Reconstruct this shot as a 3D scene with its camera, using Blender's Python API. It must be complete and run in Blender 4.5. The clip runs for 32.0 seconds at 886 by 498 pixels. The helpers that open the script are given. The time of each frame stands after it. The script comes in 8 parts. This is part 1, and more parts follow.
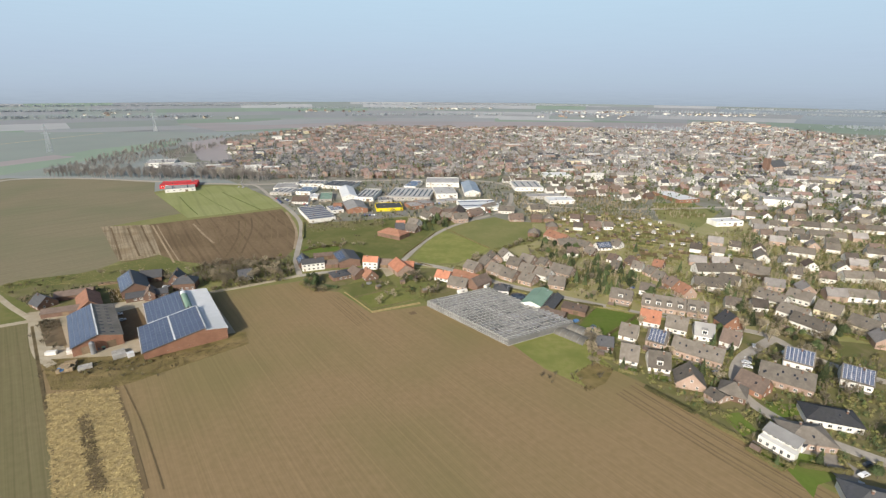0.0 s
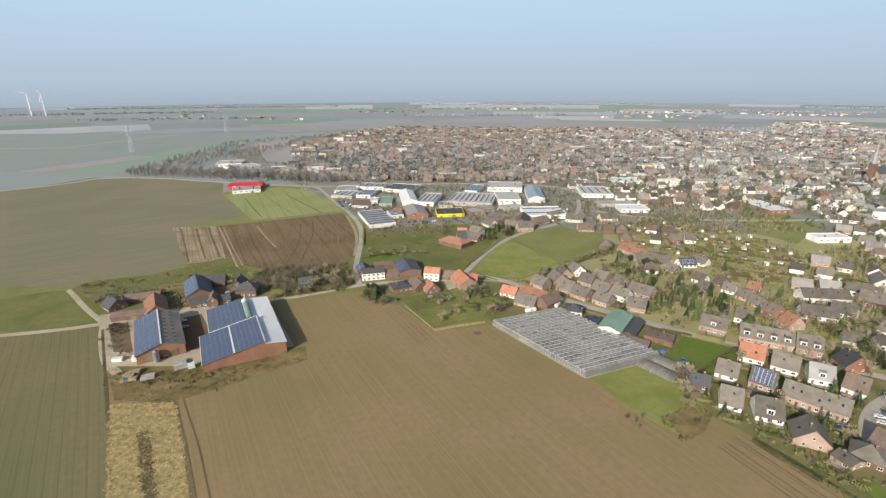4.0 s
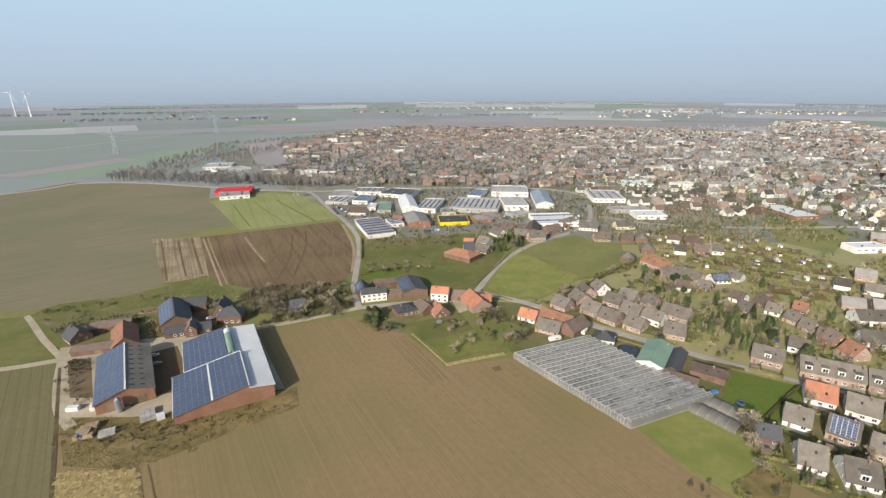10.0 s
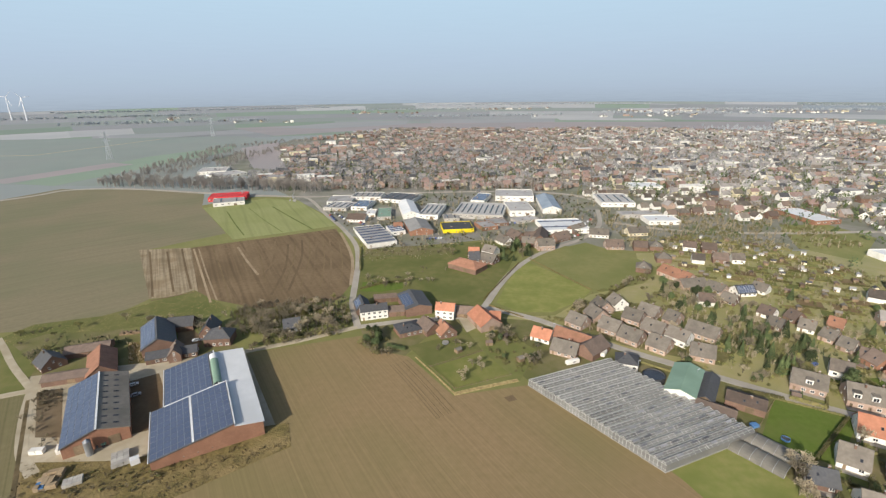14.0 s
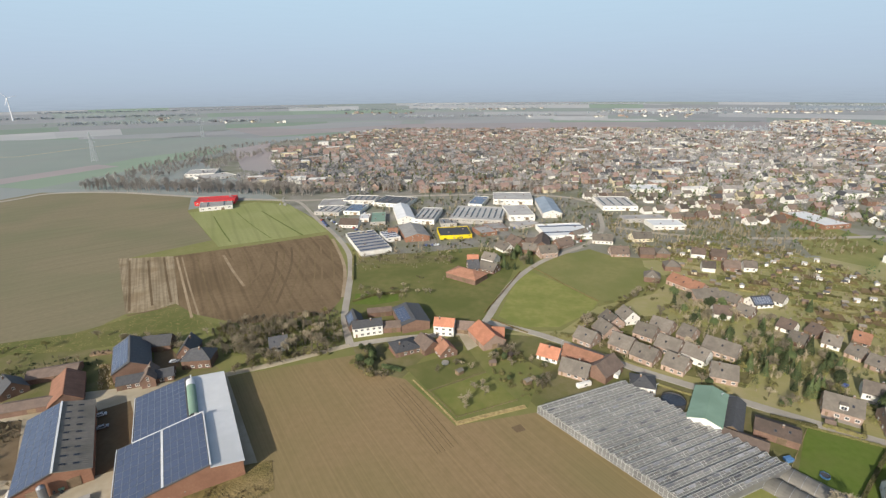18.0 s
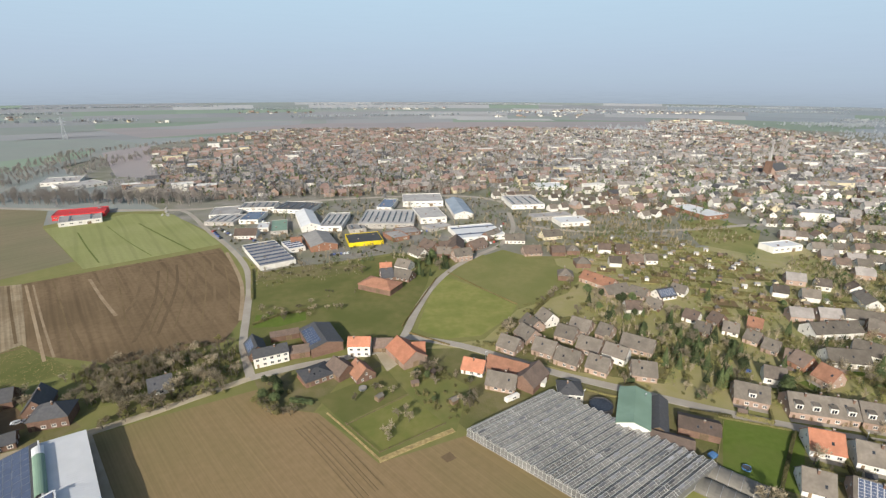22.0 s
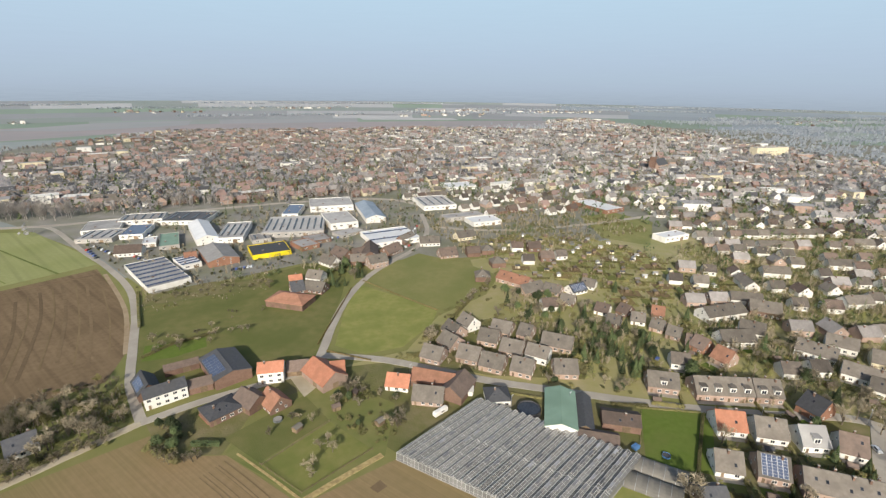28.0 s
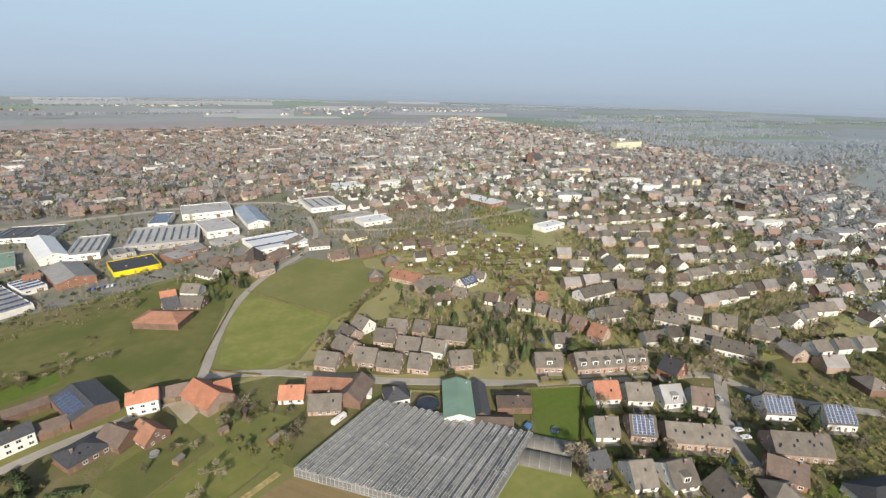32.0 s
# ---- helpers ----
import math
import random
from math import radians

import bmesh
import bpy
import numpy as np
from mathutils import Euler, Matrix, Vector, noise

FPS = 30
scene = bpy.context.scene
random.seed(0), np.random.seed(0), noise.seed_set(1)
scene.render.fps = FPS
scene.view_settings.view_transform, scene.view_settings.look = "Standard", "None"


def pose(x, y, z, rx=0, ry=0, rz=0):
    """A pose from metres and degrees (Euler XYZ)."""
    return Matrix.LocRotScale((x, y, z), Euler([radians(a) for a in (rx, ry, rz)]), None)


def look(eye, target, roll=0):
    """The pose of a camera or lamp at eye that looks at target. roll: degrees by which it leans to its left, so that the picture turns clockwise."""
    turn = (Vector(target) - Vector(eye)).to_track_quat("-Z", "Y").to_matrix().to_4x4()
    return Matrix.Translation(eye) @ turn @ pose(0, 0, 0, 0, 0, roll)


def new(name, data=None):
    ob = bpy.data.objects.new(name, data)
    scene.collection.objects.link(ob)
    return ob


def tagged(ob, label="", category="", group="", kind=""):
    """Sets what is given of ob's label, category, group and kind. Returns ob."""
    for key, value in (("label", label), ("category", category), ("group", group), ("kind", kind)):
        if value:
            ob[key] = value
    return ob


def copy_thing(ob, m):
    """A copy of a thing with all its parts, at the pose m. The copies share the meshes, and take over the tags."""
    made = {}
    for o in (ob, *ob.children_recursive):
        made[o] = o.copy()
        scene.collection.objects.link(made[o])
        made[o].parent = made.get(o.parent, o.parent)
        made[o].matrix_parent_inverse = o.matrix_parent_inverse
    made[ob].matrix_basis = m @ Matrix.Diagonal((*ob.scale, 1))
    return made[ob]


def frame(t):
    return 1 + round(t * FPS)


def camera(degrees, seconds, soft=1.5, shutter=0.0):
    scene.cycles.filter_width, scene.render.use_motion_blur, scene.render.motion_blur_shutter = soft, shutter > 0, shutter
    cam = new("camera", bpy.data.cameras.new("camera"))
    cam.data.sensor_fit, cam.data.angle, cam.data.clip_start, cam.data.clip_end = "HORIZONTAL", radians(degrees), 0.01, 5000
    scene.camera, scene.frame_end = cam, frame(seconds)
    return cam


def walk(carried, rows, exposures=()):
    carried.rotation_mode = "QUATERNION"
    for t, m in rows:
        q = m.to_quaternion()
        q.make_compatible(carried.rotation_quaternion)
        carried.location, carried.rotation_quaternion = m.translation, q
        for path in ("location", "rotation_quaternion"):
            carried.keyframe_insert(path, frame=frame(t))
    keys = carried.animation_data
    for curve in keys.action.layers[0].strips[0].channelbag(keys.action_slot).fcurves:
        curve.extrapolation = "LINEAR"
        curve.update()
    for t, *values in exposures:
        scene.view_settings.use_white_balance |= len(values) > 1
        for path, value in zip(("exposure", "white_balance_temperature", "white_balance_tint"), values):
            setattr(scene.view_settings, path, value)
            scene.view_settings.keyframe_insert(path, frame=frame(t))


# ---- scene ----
cam = camera(86.36, 32.0, soft=1.3)
PATH = [
    (0, (-0.58, -3.04, 133.45), (5.91, 91.40, 101.21), 0.43),
    (0.5, (-1.58, -0.91, 133.45), (4.33, 93.56, 101.20), 0.39),
    (1, (-2.69, 1.52, 133.30), (2.73, 96.00, 100.99), 0.40),
    (1.5, (-3.70, 4.17, 133.65), (1.20, 98.70, 101.40), 0.39),
    (2, (-4.78, 7.02, 134.57), (-3.50, 101.67, 102.33), 0.17),
    (2.5, (-6.00, 10.28, 135.31), (-9.35, 104.89, 103.09), -0.07),
    (3, (-6.64, 13.17, 134.98), (-11.28, 107.72, 102.74), -0.11),
    (3.5, (-7.44, 16.41, 135.09), (-12.22, 110.93, 102.81), -0.15),
    (5.5, (-11.54, 29.32, 135.03), (-16.51, 123.84, 102.76), -0.12),
    (6, (-12.82, 32.78, 134.67), (-17.85, 127.29, 102.37), -0.10),
    (6.5, (-13.94, 36.22, 134.32), (-19.05, 130.72, 102.02), -0.10),
    (7, (-14.87, 39.58, 134.14), (-20.18, 134.07, 101.85), -0.13),
    (7.5, (-15.81, 42.59, 133.54), (-21.09, 137.07, 101.18), -0.05),
    (8, (-16.90, 45.85, 133.29), (-20.63, 140.39, 100.92), -0.00),
    (8.5, (-17.91, 49.00, 133.31), (-21.34, 143.55, 100.93), -0.04),
    (9, (-18.65, 51.97, 133.69), (-22.21, 146.52, 101.34), -0.12),
    (9.5, (-19.37, 55.15, 133.76), (-22.93, 149.71, 101.40), -0.19),
    (10, (-20.01, 58.36, 133.99), (-23.61, 152.91, 101.62), -0.26),
    (10.5, (-20.67, 61.48, 133.98), (-24.32, 156.02, 101.61), -0.30),
    (11, (-21.33, 64.42, 134.09), (-24.98, 158.98, 101.75), -0.36),
    (11.5, (-21.68, 67.44, 134.31), (-25.40, 162.00, 101.99), -0.49),
    (12, (-22.24, 70.65, 134.59), (-26.04, 165.23, 102.35), -0.60),
    (12.5, (-22.66, 73.35, 134.60), (-26.51, 167.94, 102.39), -0.63),
    (13, (-23.03, 76.25, 134.33), (-26.75, 170.83, 102.07), -0.64),
    (13.5, (-23.73, 79.23, 134.27), (-27.34, 173.82, 102.04), -0.63),
    (14, (-24.04, 82.02, 134.07), (-27.63, 176.61, 101.84), -0.65),
    (14.5, (-24.56, 84.81, 134.07), (-28.05, 179.41, 101.83), -0.66),
    (16.5, (-26.31, 95.01, 133.75), (-29.09, 189.63, 101.51), -0.66),
    (17, (-26.63, 97.79, 133.67), (-29.33, 192.41, 101.42), -0.66),
    (17.5, (-27.10, 100.50, 133.54), (-29.59, 195.14, 101.33), -0.59),
    (18, (-27.35, 102.95, 133.56), (-29.69, 197.59, 101.34), -0.61),
    (18.5, (-27.53, 105.52, 133.27), (-29.75, 200.15, 101.03), -0.58),
    (19, (-27.90, 108.15, 133.29), (-29.99, 202.79, 101.06), -0.58),
    (19.5, (-28.13, 110.86, 133.22), (-30.12, 205.51, 101.00), -0.61),
    (20, (-27.67, 113.47, 133.09), (-26.22, 208.11, 100.83), -0.51),
    (20.5, (-27.27, 116.14, 132.68), (-21.21, 210.58, 100.37), -0.42),
    (21, (-27.56, 118.69, 132.21), (-17.17, 212.74, 99.85), -0.18),
    (21.5, (-27.89, 121.31, 132.12), (-13.85, 214.89, 99.78), 0.02),
    (22, (-28.29, 123.88, 132.01), (-11.69, 217.04, 99.69), 0.17),
    (22.5, (-28.34, 126.58, 132.24), (-10.85, 219.60, 99.97), 0.17),
    (23, (-28.17, 128.75, 131.94), (-9.50, 221.54, 99.68), 0.27),
    (23.5, (-28.38, 130.68, 131.81), (-8.42, 223.20, 99.53), 0.35),
    (24, (-28.35, 132.17, 131.84), (-7.75, 224.56, 99.59), 0.36),
    (24.5, (-28.36, 133.25, 131.98), (-5.98, 225.22, 99.73), 0.44),
    (25, (-28.80, 133.82, 132.80), (-3.00, 224.88, 100.52), 0.53),
    (25.5, (-28.75, 134.40, 132.70), (-0.44, 224.70, 100.37), 0.62),
    (27.5, (-28.28, 135.86, 132.91), (4.27, 224.72, 100.59), 0.67),
    (28, (-28.23, 135.86, 132.85), (6.33, 223.95, 100.50), 0.74),
    (28.5, (-28.19, 136.09, 132.75), (8.71, 223.23, 100.43), 0.85),
    (29, (-27.94, 136.24, 132.79), (11.15, 222.41, 100.46), 0.89),
    (29.5, (-27.73, 136.05, 132.67), (13.63, 221.15, 100.33), 1.01),
    (30, (-27.44, 136.08, 132.53), (16.38, 219.96, 100.21), 1.09),
    (30.5, (-26.92, 136.02, 132.55), (19.35, 218.58, 100.25), 1.21),
    (31, (-25.99, 135.81, 132.12), (23.09, 216.73, 99.83), 1.28),
    (31.5, (-25.88, 135.50, 132.59), (26.15, 214.56, 100.31), 1.36),
    (32, (-25.95, 135.41, 133.19), (28.18, 213.05, 100.91), 1.43),
]
walk(cam, [(t, look(eye, target, roll)) for t, eye, target, roll in PATH], [(0, 0.25), (32, 0.21)])

# ---- light ----
SUN_EL, SUN_AZ = 25.5, 209.0          # elevation; azimuth clockwise from +y
sun_to = Vector((math.sin(radians(SUN_AZ)) * math.cos(radians(SUN_EL)), math.cos(radians(SUN_AZ)) * math.cos(radians(SUN_EL)), math.sin(radians(SUN_EL))))
sun = new("sun", bpy.data.lights.new("sun", "SUN"))
sun.data.energy, sun.data.angle, sun.data.color = 4.35, radians(0.6), (1.0, 0.935, 0.835)
sun.matrix_world = look(sun_to * 900, (0, 0, 0))
world = bpy.data.worlds.new("hazy_sky")
scene.world = world
world.use_nodes = True
wn = world.node_tree.nodes
sky = wn.new("ShaderNodeTexSky")
sky.sky_type, sky.sun_disc = "NISHITA", False
sky.sun_elevation, sky.sun_rotation = radians(SUN_EL), radians(SUN_AZ)
sky.dust_density, sky.air_density = 2.5, 1.2
world.node_tree.links.new(sky.outputs[0], wn["Background"].inputs[0])
wn["Background"].inputs[1].default_value = 0.108


# ---- materials ----
def lin(r, g, b):
    """sRGB 0..255 to linear."""
    return tuple((v / 255 / 12.92) if v / 255 < 0.04045 else ((v / 255 + 0.055) / 1.055) ** 2.4 for v in (r, g, b))


def surface(name, a, b, scale=0.5, rough=0.85, c=None, big=0.03, metal=0.0, bump=0.0, bump_scale=6.0, own=0.12, spec=0.3):
    """Two colours mixed by fine noise, a third by broad noise, small changes from object to object, and relief."""
    m = bpy.data.materials.new(name)
    m.use_nodes = True
    n, link = m.node_tree.nodes, m.node_tree.links.new
    p = n["Principled BSDF"]
    geo = n.new("ShaderNodeNewGeometry")
    fine, broad = n.new("ShaderNodeTexNoise"), n.new("ShaderNodeTexNoise")
    fine.inputs["Scale"].default_value, broad.inputs["Scale"].default_value = scale, big
    fine.inputs["Detail"].default_value = 4
    link(geo.outputs["Position"], fine.inputs["Vector"])
    link(geo.outputs["Position"], broad.inputs["Vector"])
    ramp = n.new("ShaderNodeMapRange")
    ramp.inputs[1].default_value, ramp.inputs[2].default_value = 0.32, 0.68
    link(fine.outputs[0], ramp.inputs[0])
    mix = n.new("ShaderNodeMix")
    mix.data_type = "RGBA"
    mix.inputs[6].default_value, mix.inputs[7].default_value = (*a, 1), (*b, 1)
    link(ramp.outputs[0], mix.inputs[0])
    ramp2 = n.new("ShaderNodeMapRange")
    ramp2.inputs[1].default_value, ramp2.inputs[2].default_value = 0.42, 0.66
    ramp2.inputs[4].default_value = 0.8
    link(broad.outputs[0], ramp2.inputs[0])
    mix2 = n.new("ShaderNodeMix")
    mix2.data_type = "RGBA"
    link(mix.outputs[2], mix2.inputs[6])
    mix2.inputs[7].default_value = (*(c or tuple(v * 0.8 for v in a)), 1)
    link(ramp2.outputs[0], mix2.inputs[0])
    info, hsv = n.new("ShaderNodeObjectInfo"), n.new("ShaderNodeHueSaturation")
    vary = n.new("ShaderNodeMapRange")
    vary.inputs[3].default_value, vary.inputs[4].default_value = 1 - own * 1.6, 1 + own
    link(info.outputs["Random"], vary.inputs[0])
    link(vary.outputs[0], hsv.inputs["Value"])
    link(mix2.outputs[2], hsv.inputs["Color"])
    link(hsv.outputs[0], p.inputs["Base Color"])
    p.inputs["Roughness"].default_value, p.inputs["Metallic"].default_value = rough, metal
    p.inputs["Specular IOR Level"].default_value = spec
    if bump:
        tex, bp = n.new("ShaderNodeTexNoise"), n.new("ShaderNodeBump")
        tex.inputs["Scale"].default_value, tex.inputs["Detail"].default_value = bump_scale, 3
        link(geo.outputs["Position"], tex.inputs["Vector"])
        link(tex.outputs[0], bp.inputs["Height"])
        bp.inputs["Distance"].default_value, bp.inputs["Strength"].default_value = bump, 0.8
        link(bp.outputs[0], p.inputs["Normal"])
    return m


def furrowed(name, a, b, c, angle, width, depth=0.25, big=0.012, warp=3.0, mark=0.5):
    """Field soil with rows: bands across the given angle (degrees from +x), of one width, over two noises."""
    m = surface(name, a, b, 0.35, 0.95, c, big, own=0.0, spec=0.1)
    n, link = m.node_tree.nodes, m.node_tree.links.new
    p, hsv = n["Principled BSDF"], n["Hue/Saturation/Value"]
    geo = n["Geometry"]
    rot = n.new("ShaderNodeVectorRotate")
    rot.rotation_type = "Z_AXIS"
    rot.inputs["Angle"].default_value = -radians(angle)
    link(geo.outputs["Position"], rot.inputs["Vector"])
    stretch = n.new("ShaderNodeMapping")
    stretch.inputs["Scale"].default_value = (0.012, 1.0 / width, 0.0)
    link(rot.outputs[0], stretch.inputs["Vector"])
    tex = n.new("ShaderNodeTexNoise")
    tex.inputs["Scale"].default_value, tex.inputs["Detail"].default_value, tex.inputs["Distortion"].default_value = 1.0, 3.0, 0.15
    link(stretch.outputs[0], tex.inputs["Vector"])
    r = n.new("ShaderNodeMapRange")
    r.inputs[1].default_value, r.inputs[2].default_value = 0.3, 0.7
    r.inputs[3].default_value, r.inputs[4].default_value = 1 - depth, 1 + depth
    link(tex.outputs[0], r.inputs[0])
    wave = n.new("ShaderNodeTexWave")
    wave.bands_direction = "Y"
    wave.inputs["Scale"].default_value = 1.0
    wave.inputs["Distortion"].default_value, wave.inputs["Detail Scale"].default_value = warp, 0.4
    st2 = n.new("ShaderNodeMapping")
    st2.inputs["Scale"].default_value = (0.01, 0.314 / (width * 6), 0.0)
    link(rot.outputs[0], st2.inputs["Vector"])
    link(st2.outputs[0], wave.inputs["Vector"])
    r2 = n.new("ShaderNodeMapRange")
    r2.inputs[1].default_value, r2.inputs[2].default_value = 0.90, 0.99
    r2.inputs[3].default_value, r2.inputs[4].default_value = 1.0, 1.0 - mark * 0.5
    link(wave.outputs["Fac"], r2.inputs[0])
    mul = n.new("ShaderNodeMath")
    mul.operation = "MULTIPLY"
    link(r.outputs[0], mul.inputs[0])
    link(r2.outputs[0], mul.inputs[1])
    link(mul.outputs[0], hsv.inputs["Value"])
    return m


M = {}
# greyed base colour: haze over the far ground is put into it
M["ground"] = surface("hazed_meadow_and_soil", (0.21, 0.225, 0.20), (0.225, 0.23, 0.21), 0.02, 0.95, (0.19, 0.21, 0.185), 0.004, own=0)
M["field"] = furrowed("sprouting_field", (0.248, 0.178, 0.094), (0.278, 0.199, 0.109), (0.208, 0.174, 0.080), 124, 0.7, 0.075, mark=-0.1)
M["field_far"] = furrowed("far_field", (0.205, 0.178, 0.11), (0.228, 0.196, 0.122), (0.178, 0.172, 0.098), 40, 3, 0.06, mark=0.08)
M["field_left"] = furrowed("left_field", (0.175, 0.152, 0.08), (0.20, 0.17, 0.092), (0.155, 0.148, 0.07), 128, 0.7, 0.09, mark=0.22)
M["straw"] = furrowed("stubble", (0.42, 0.33, 0.175), (0.28, 0.215, 0.105), (0.48, 0.385, 0.21), 126, 0.9, 0.30, 0.09, mark=0.25)
M["plough"] = furrowed("ploughed_soil", (0.172, 0.122, 0.072), (0.212, 0.152, 0.09), (0.142, 0.102, 0.059), 120, 2.4, 0.12, 0.02, mark=0.3)
M["plough_pale"] = furrowed("dry_ploughed_soil", (0.27, 0.215, 0.14), (0.34, 0.275, 0.185), (0.215, 0.16, 0.095), 122, 1.8, 0.3, 0.05, mark=0.3)
M["crop"] = furrowed("winter_crop", (0.265, 0.28, 0.118), (0.295, 0.305, 0.138), (0.24, 0.26, 0.10), 120, 3.0, 0.06, 0.02, mark=0.2)
M["grass"] = surface("meadow", (0.158, 0.166, 0.056), (0.202, 0.188, 0.076), 0.18, 0.95, (0.122, 0.142, 0.044), 0.035, bump=0.15, bump_scale=2, own=0.08, spec=0.1)
M["grass_dry"] = surface("dry_meadow", (0.20, 0.20, 0.07), (0.232, 0.216, 0.085), 0.2, 0.95, (0.168, 0.18, 0.058), 0.03, bump=0.15, bump_scale=2, own=0.05, spec=0.1)
# far base colours greyed and lifted: distance haze is put into them
M["far_grass"] = surface("hazed_farmland", (0.20, 0.23, 0.19), (0.22, 0.245, 0.205), 0.01, 0.9, (0.225, 0.225, 0.20), 0.003, own=0.08)
M["far_soil"] = surface("hazed_bare_soil", (0.225, 0.21, 0.20), (0.235, 0.22, 0.205), 0.01, 0.9, (0.205, 0.205, 0.19), 0.004, own=0.08)
M["far_green"] = surface("hazed_young_crop", (0.175, 0.235, 0.155), (0.195, 0.25, 0.17), 0.01, 0.9, (0.18, 0.225, 0.16), 0.004, own=0.08)
M["far_pale"] = surface("hazed_stubble", (0.34, 0.32, 0.30), (0.37, 0.35, 0.33), 0.01, 0.9, (0.31, 0.30, 0.285), 0.004, own=0.08)
M["far_red_soil"] = surface("hazed_red_plough", (0.275, 0.225, 0.21), (0.30, 0.245, 0.23), 0.01, 0.9, (0.25, 0.22, 0.205), 0.004, own=0.06)
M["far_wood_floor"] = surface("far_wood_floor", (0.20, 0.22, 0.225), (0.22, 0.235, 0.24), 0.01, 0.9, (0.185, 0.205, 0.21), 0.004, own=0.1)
M["lawn"] = surface("lawn", (0.11, 0.158, 0.03), (0.132, 0.178, 0.038), 0.4, 0.95, (0.142, 0.165, 0.046), 0.06, own=0.1, spec=0.1)
M["meadow_bright"] = surface("fresh_meadow", (0.20, 0.215, 0.062), (0.25, 0.238, 0.085), 0.3, 0.95, (0.16, 0.182, 0.05), 0.06, own=0.1, spec=0.1)
M["weeds"] = surface("rough_grass", (0.22, 0.17, 0.07), (0.13, 0.11, 0.045), 0.3, 0.95, (0.28, 0.21, 0.1), 0.08, bump=0.4, bump_scale=1.2, own=0, spec=0.1)
M["garden"] = surface("gardens", (0.285, 0.262, 0.10), (0.34, 0.29, 0.155), 0.12, 0.95, (0.225, 0.225, 0.078), 0.03, bump=0.3, bump_scale=1.0, own=0, spec=0.1)
# darker than the gardens: shade among shrubs and houses is in the colour
M["plot"] = surface("garden_plots", (0.155, 0.15, 0.058), (0.215, 0.18, 0.10), 0.15, 0.95, (0.12, 0.13, 0.045), 0.05, bump=0.3, bump_scale=1.0, own=0, spec=0.1)
M["town_ground"] = surface("town_ground", (0.185, 0.18, 0.13), (0.27, 0.25, 0.225), 0.05, 0.95, (0.16, 0.165, 0.10), 0.02, own=0, spec=0.1)
M["dirt"] = surface("farm_track", (0.40, 0.345, 0.25), (0.47, 0.41, 0.31), 0.3, 0.95, (0.34, 0.29, 0.2), 0.06, own=0, spec=0.1)
M["asphalt"] = surface("asphalt", (0.36, 0.325, 0.275), (0.41, 0.372, 0.315), 0.4, 0.9, (0.31, 0.28, 0.235), 0.05, own=0)
M["yard"] = surface("yards_and_verges", (0.205, 0.195, 0.17), (0.28, 0.262, 0.23), 0.07, 0.9, (0.17, 0.175, 0.10), 0.035, own=0)
# far trees paled and blued in the base colour, as haze does
M["far_twigs"] = surface("hazed_bare_crowns", (0.215, 0.21, 0.21), (0.25, 0.24, 0.235), 0.1, 0.95, (0.185, 0.185, 0.19), 0.02, own=0)
M["far_wood"] = surface("hazed_bare_wood", (0.27, 0.29, 0.31), (0.30, 0.315, 0.33), 0.05, 0.95, (0.25, 0.27, 0.29), 0.01, own=0)
M["avenue"] = surface("bare_avenue_twigs", (0.26, 0.24, 0.215), (0.31, 0.285, 0.26), 0.1, 0.95, (0.22, 0.205, 0.19), 0.02, own=0)
M["paving"] = surface("paving", (0.30, 0.27, 0.23), (0.36, 0.33, 0.28), 0.5, 0.9, (0.25, 0.22, 0.19), 0.08, own=0.1)
M["white"] = surface("white_render", (0.80, 0.78, 0.73), (0.72, 0.70, 0.65), 0.6, 0.8, (0.66, 0.63, 0.57), 0.2, own=0.06)
M["cream"] = surface("cream_render", (0.70, 0.62, 0.44), (0.63, 0.56, 0.40), 0.6, 0.85, None, 0.2)
M["brick"] = surface("red_brown_brick", (0.17, 0.105, 0.078), (0.215, 0.135, 0.10), 1.5, 0.9, (0.145, 0.092, 0.068), 0.2, bump=0.02)
M["brick_light"] = surface("pale_brick", (0.37, 0.265, 0.21), (0.43, 0.325, 0.265), 1.5, 0.9, (0.325, 0.23, 0.18), 0.2, bump=0.02)
M["brick_orange"] = surface("orange_brick", (0.27, 0.14, 0.09), (0.32, 0.17, 0.11), 1.5, 0.9, (0.235, 0.12, 0.078), 0.2, bump=0.02, own=0.05)
M["tile_grey"] = surface("weathered_grey_tiles", (0.155, 0.136, 0.113), (0.196, 0.172, 0.144), 0.9, 0.8, (0.132, 0.115, 0.096), 0.25, bump=0.05, bump_scale=4, own=0.22)
M["tile_dark"] = surface("dark_slate_tiles", (0.065, 0.067, 0.075), (0.095, 0.095, 0.10), 0.9, 0.65, (0.08, 0.08, 0.08), 0.25, bump=0.04, bump_scale=4, own=0.25)
M["tile_umber"] = surface("dark_brown_tiles", (0.115, 0.098, 0.082), (0.15, 0.127, 0.106), 0.9, 0.8, (0.095, 0.08, 0.068), 0.25, bump=0.05, bump_scale=4, own=0.25)
M["tile_brown"] = surface("brown_tiles", (0.155, 0.115, 0.092), (0.195, 0.145, 0.118), 0.9, 0.8, (0.13, 0.10, 0.082), 0.25, bump=0.05, bump_scale=4, own=0.22)
M["tile_red"] = surface("orange_red_tiles", (0.44, 0.185, 0.11), (0.50, 0.225, 0.14), 0.9, 0.75, (0.37, 0.165, 0.10), 0.25, bump=0.05, bump_scale=4, own=0.12)
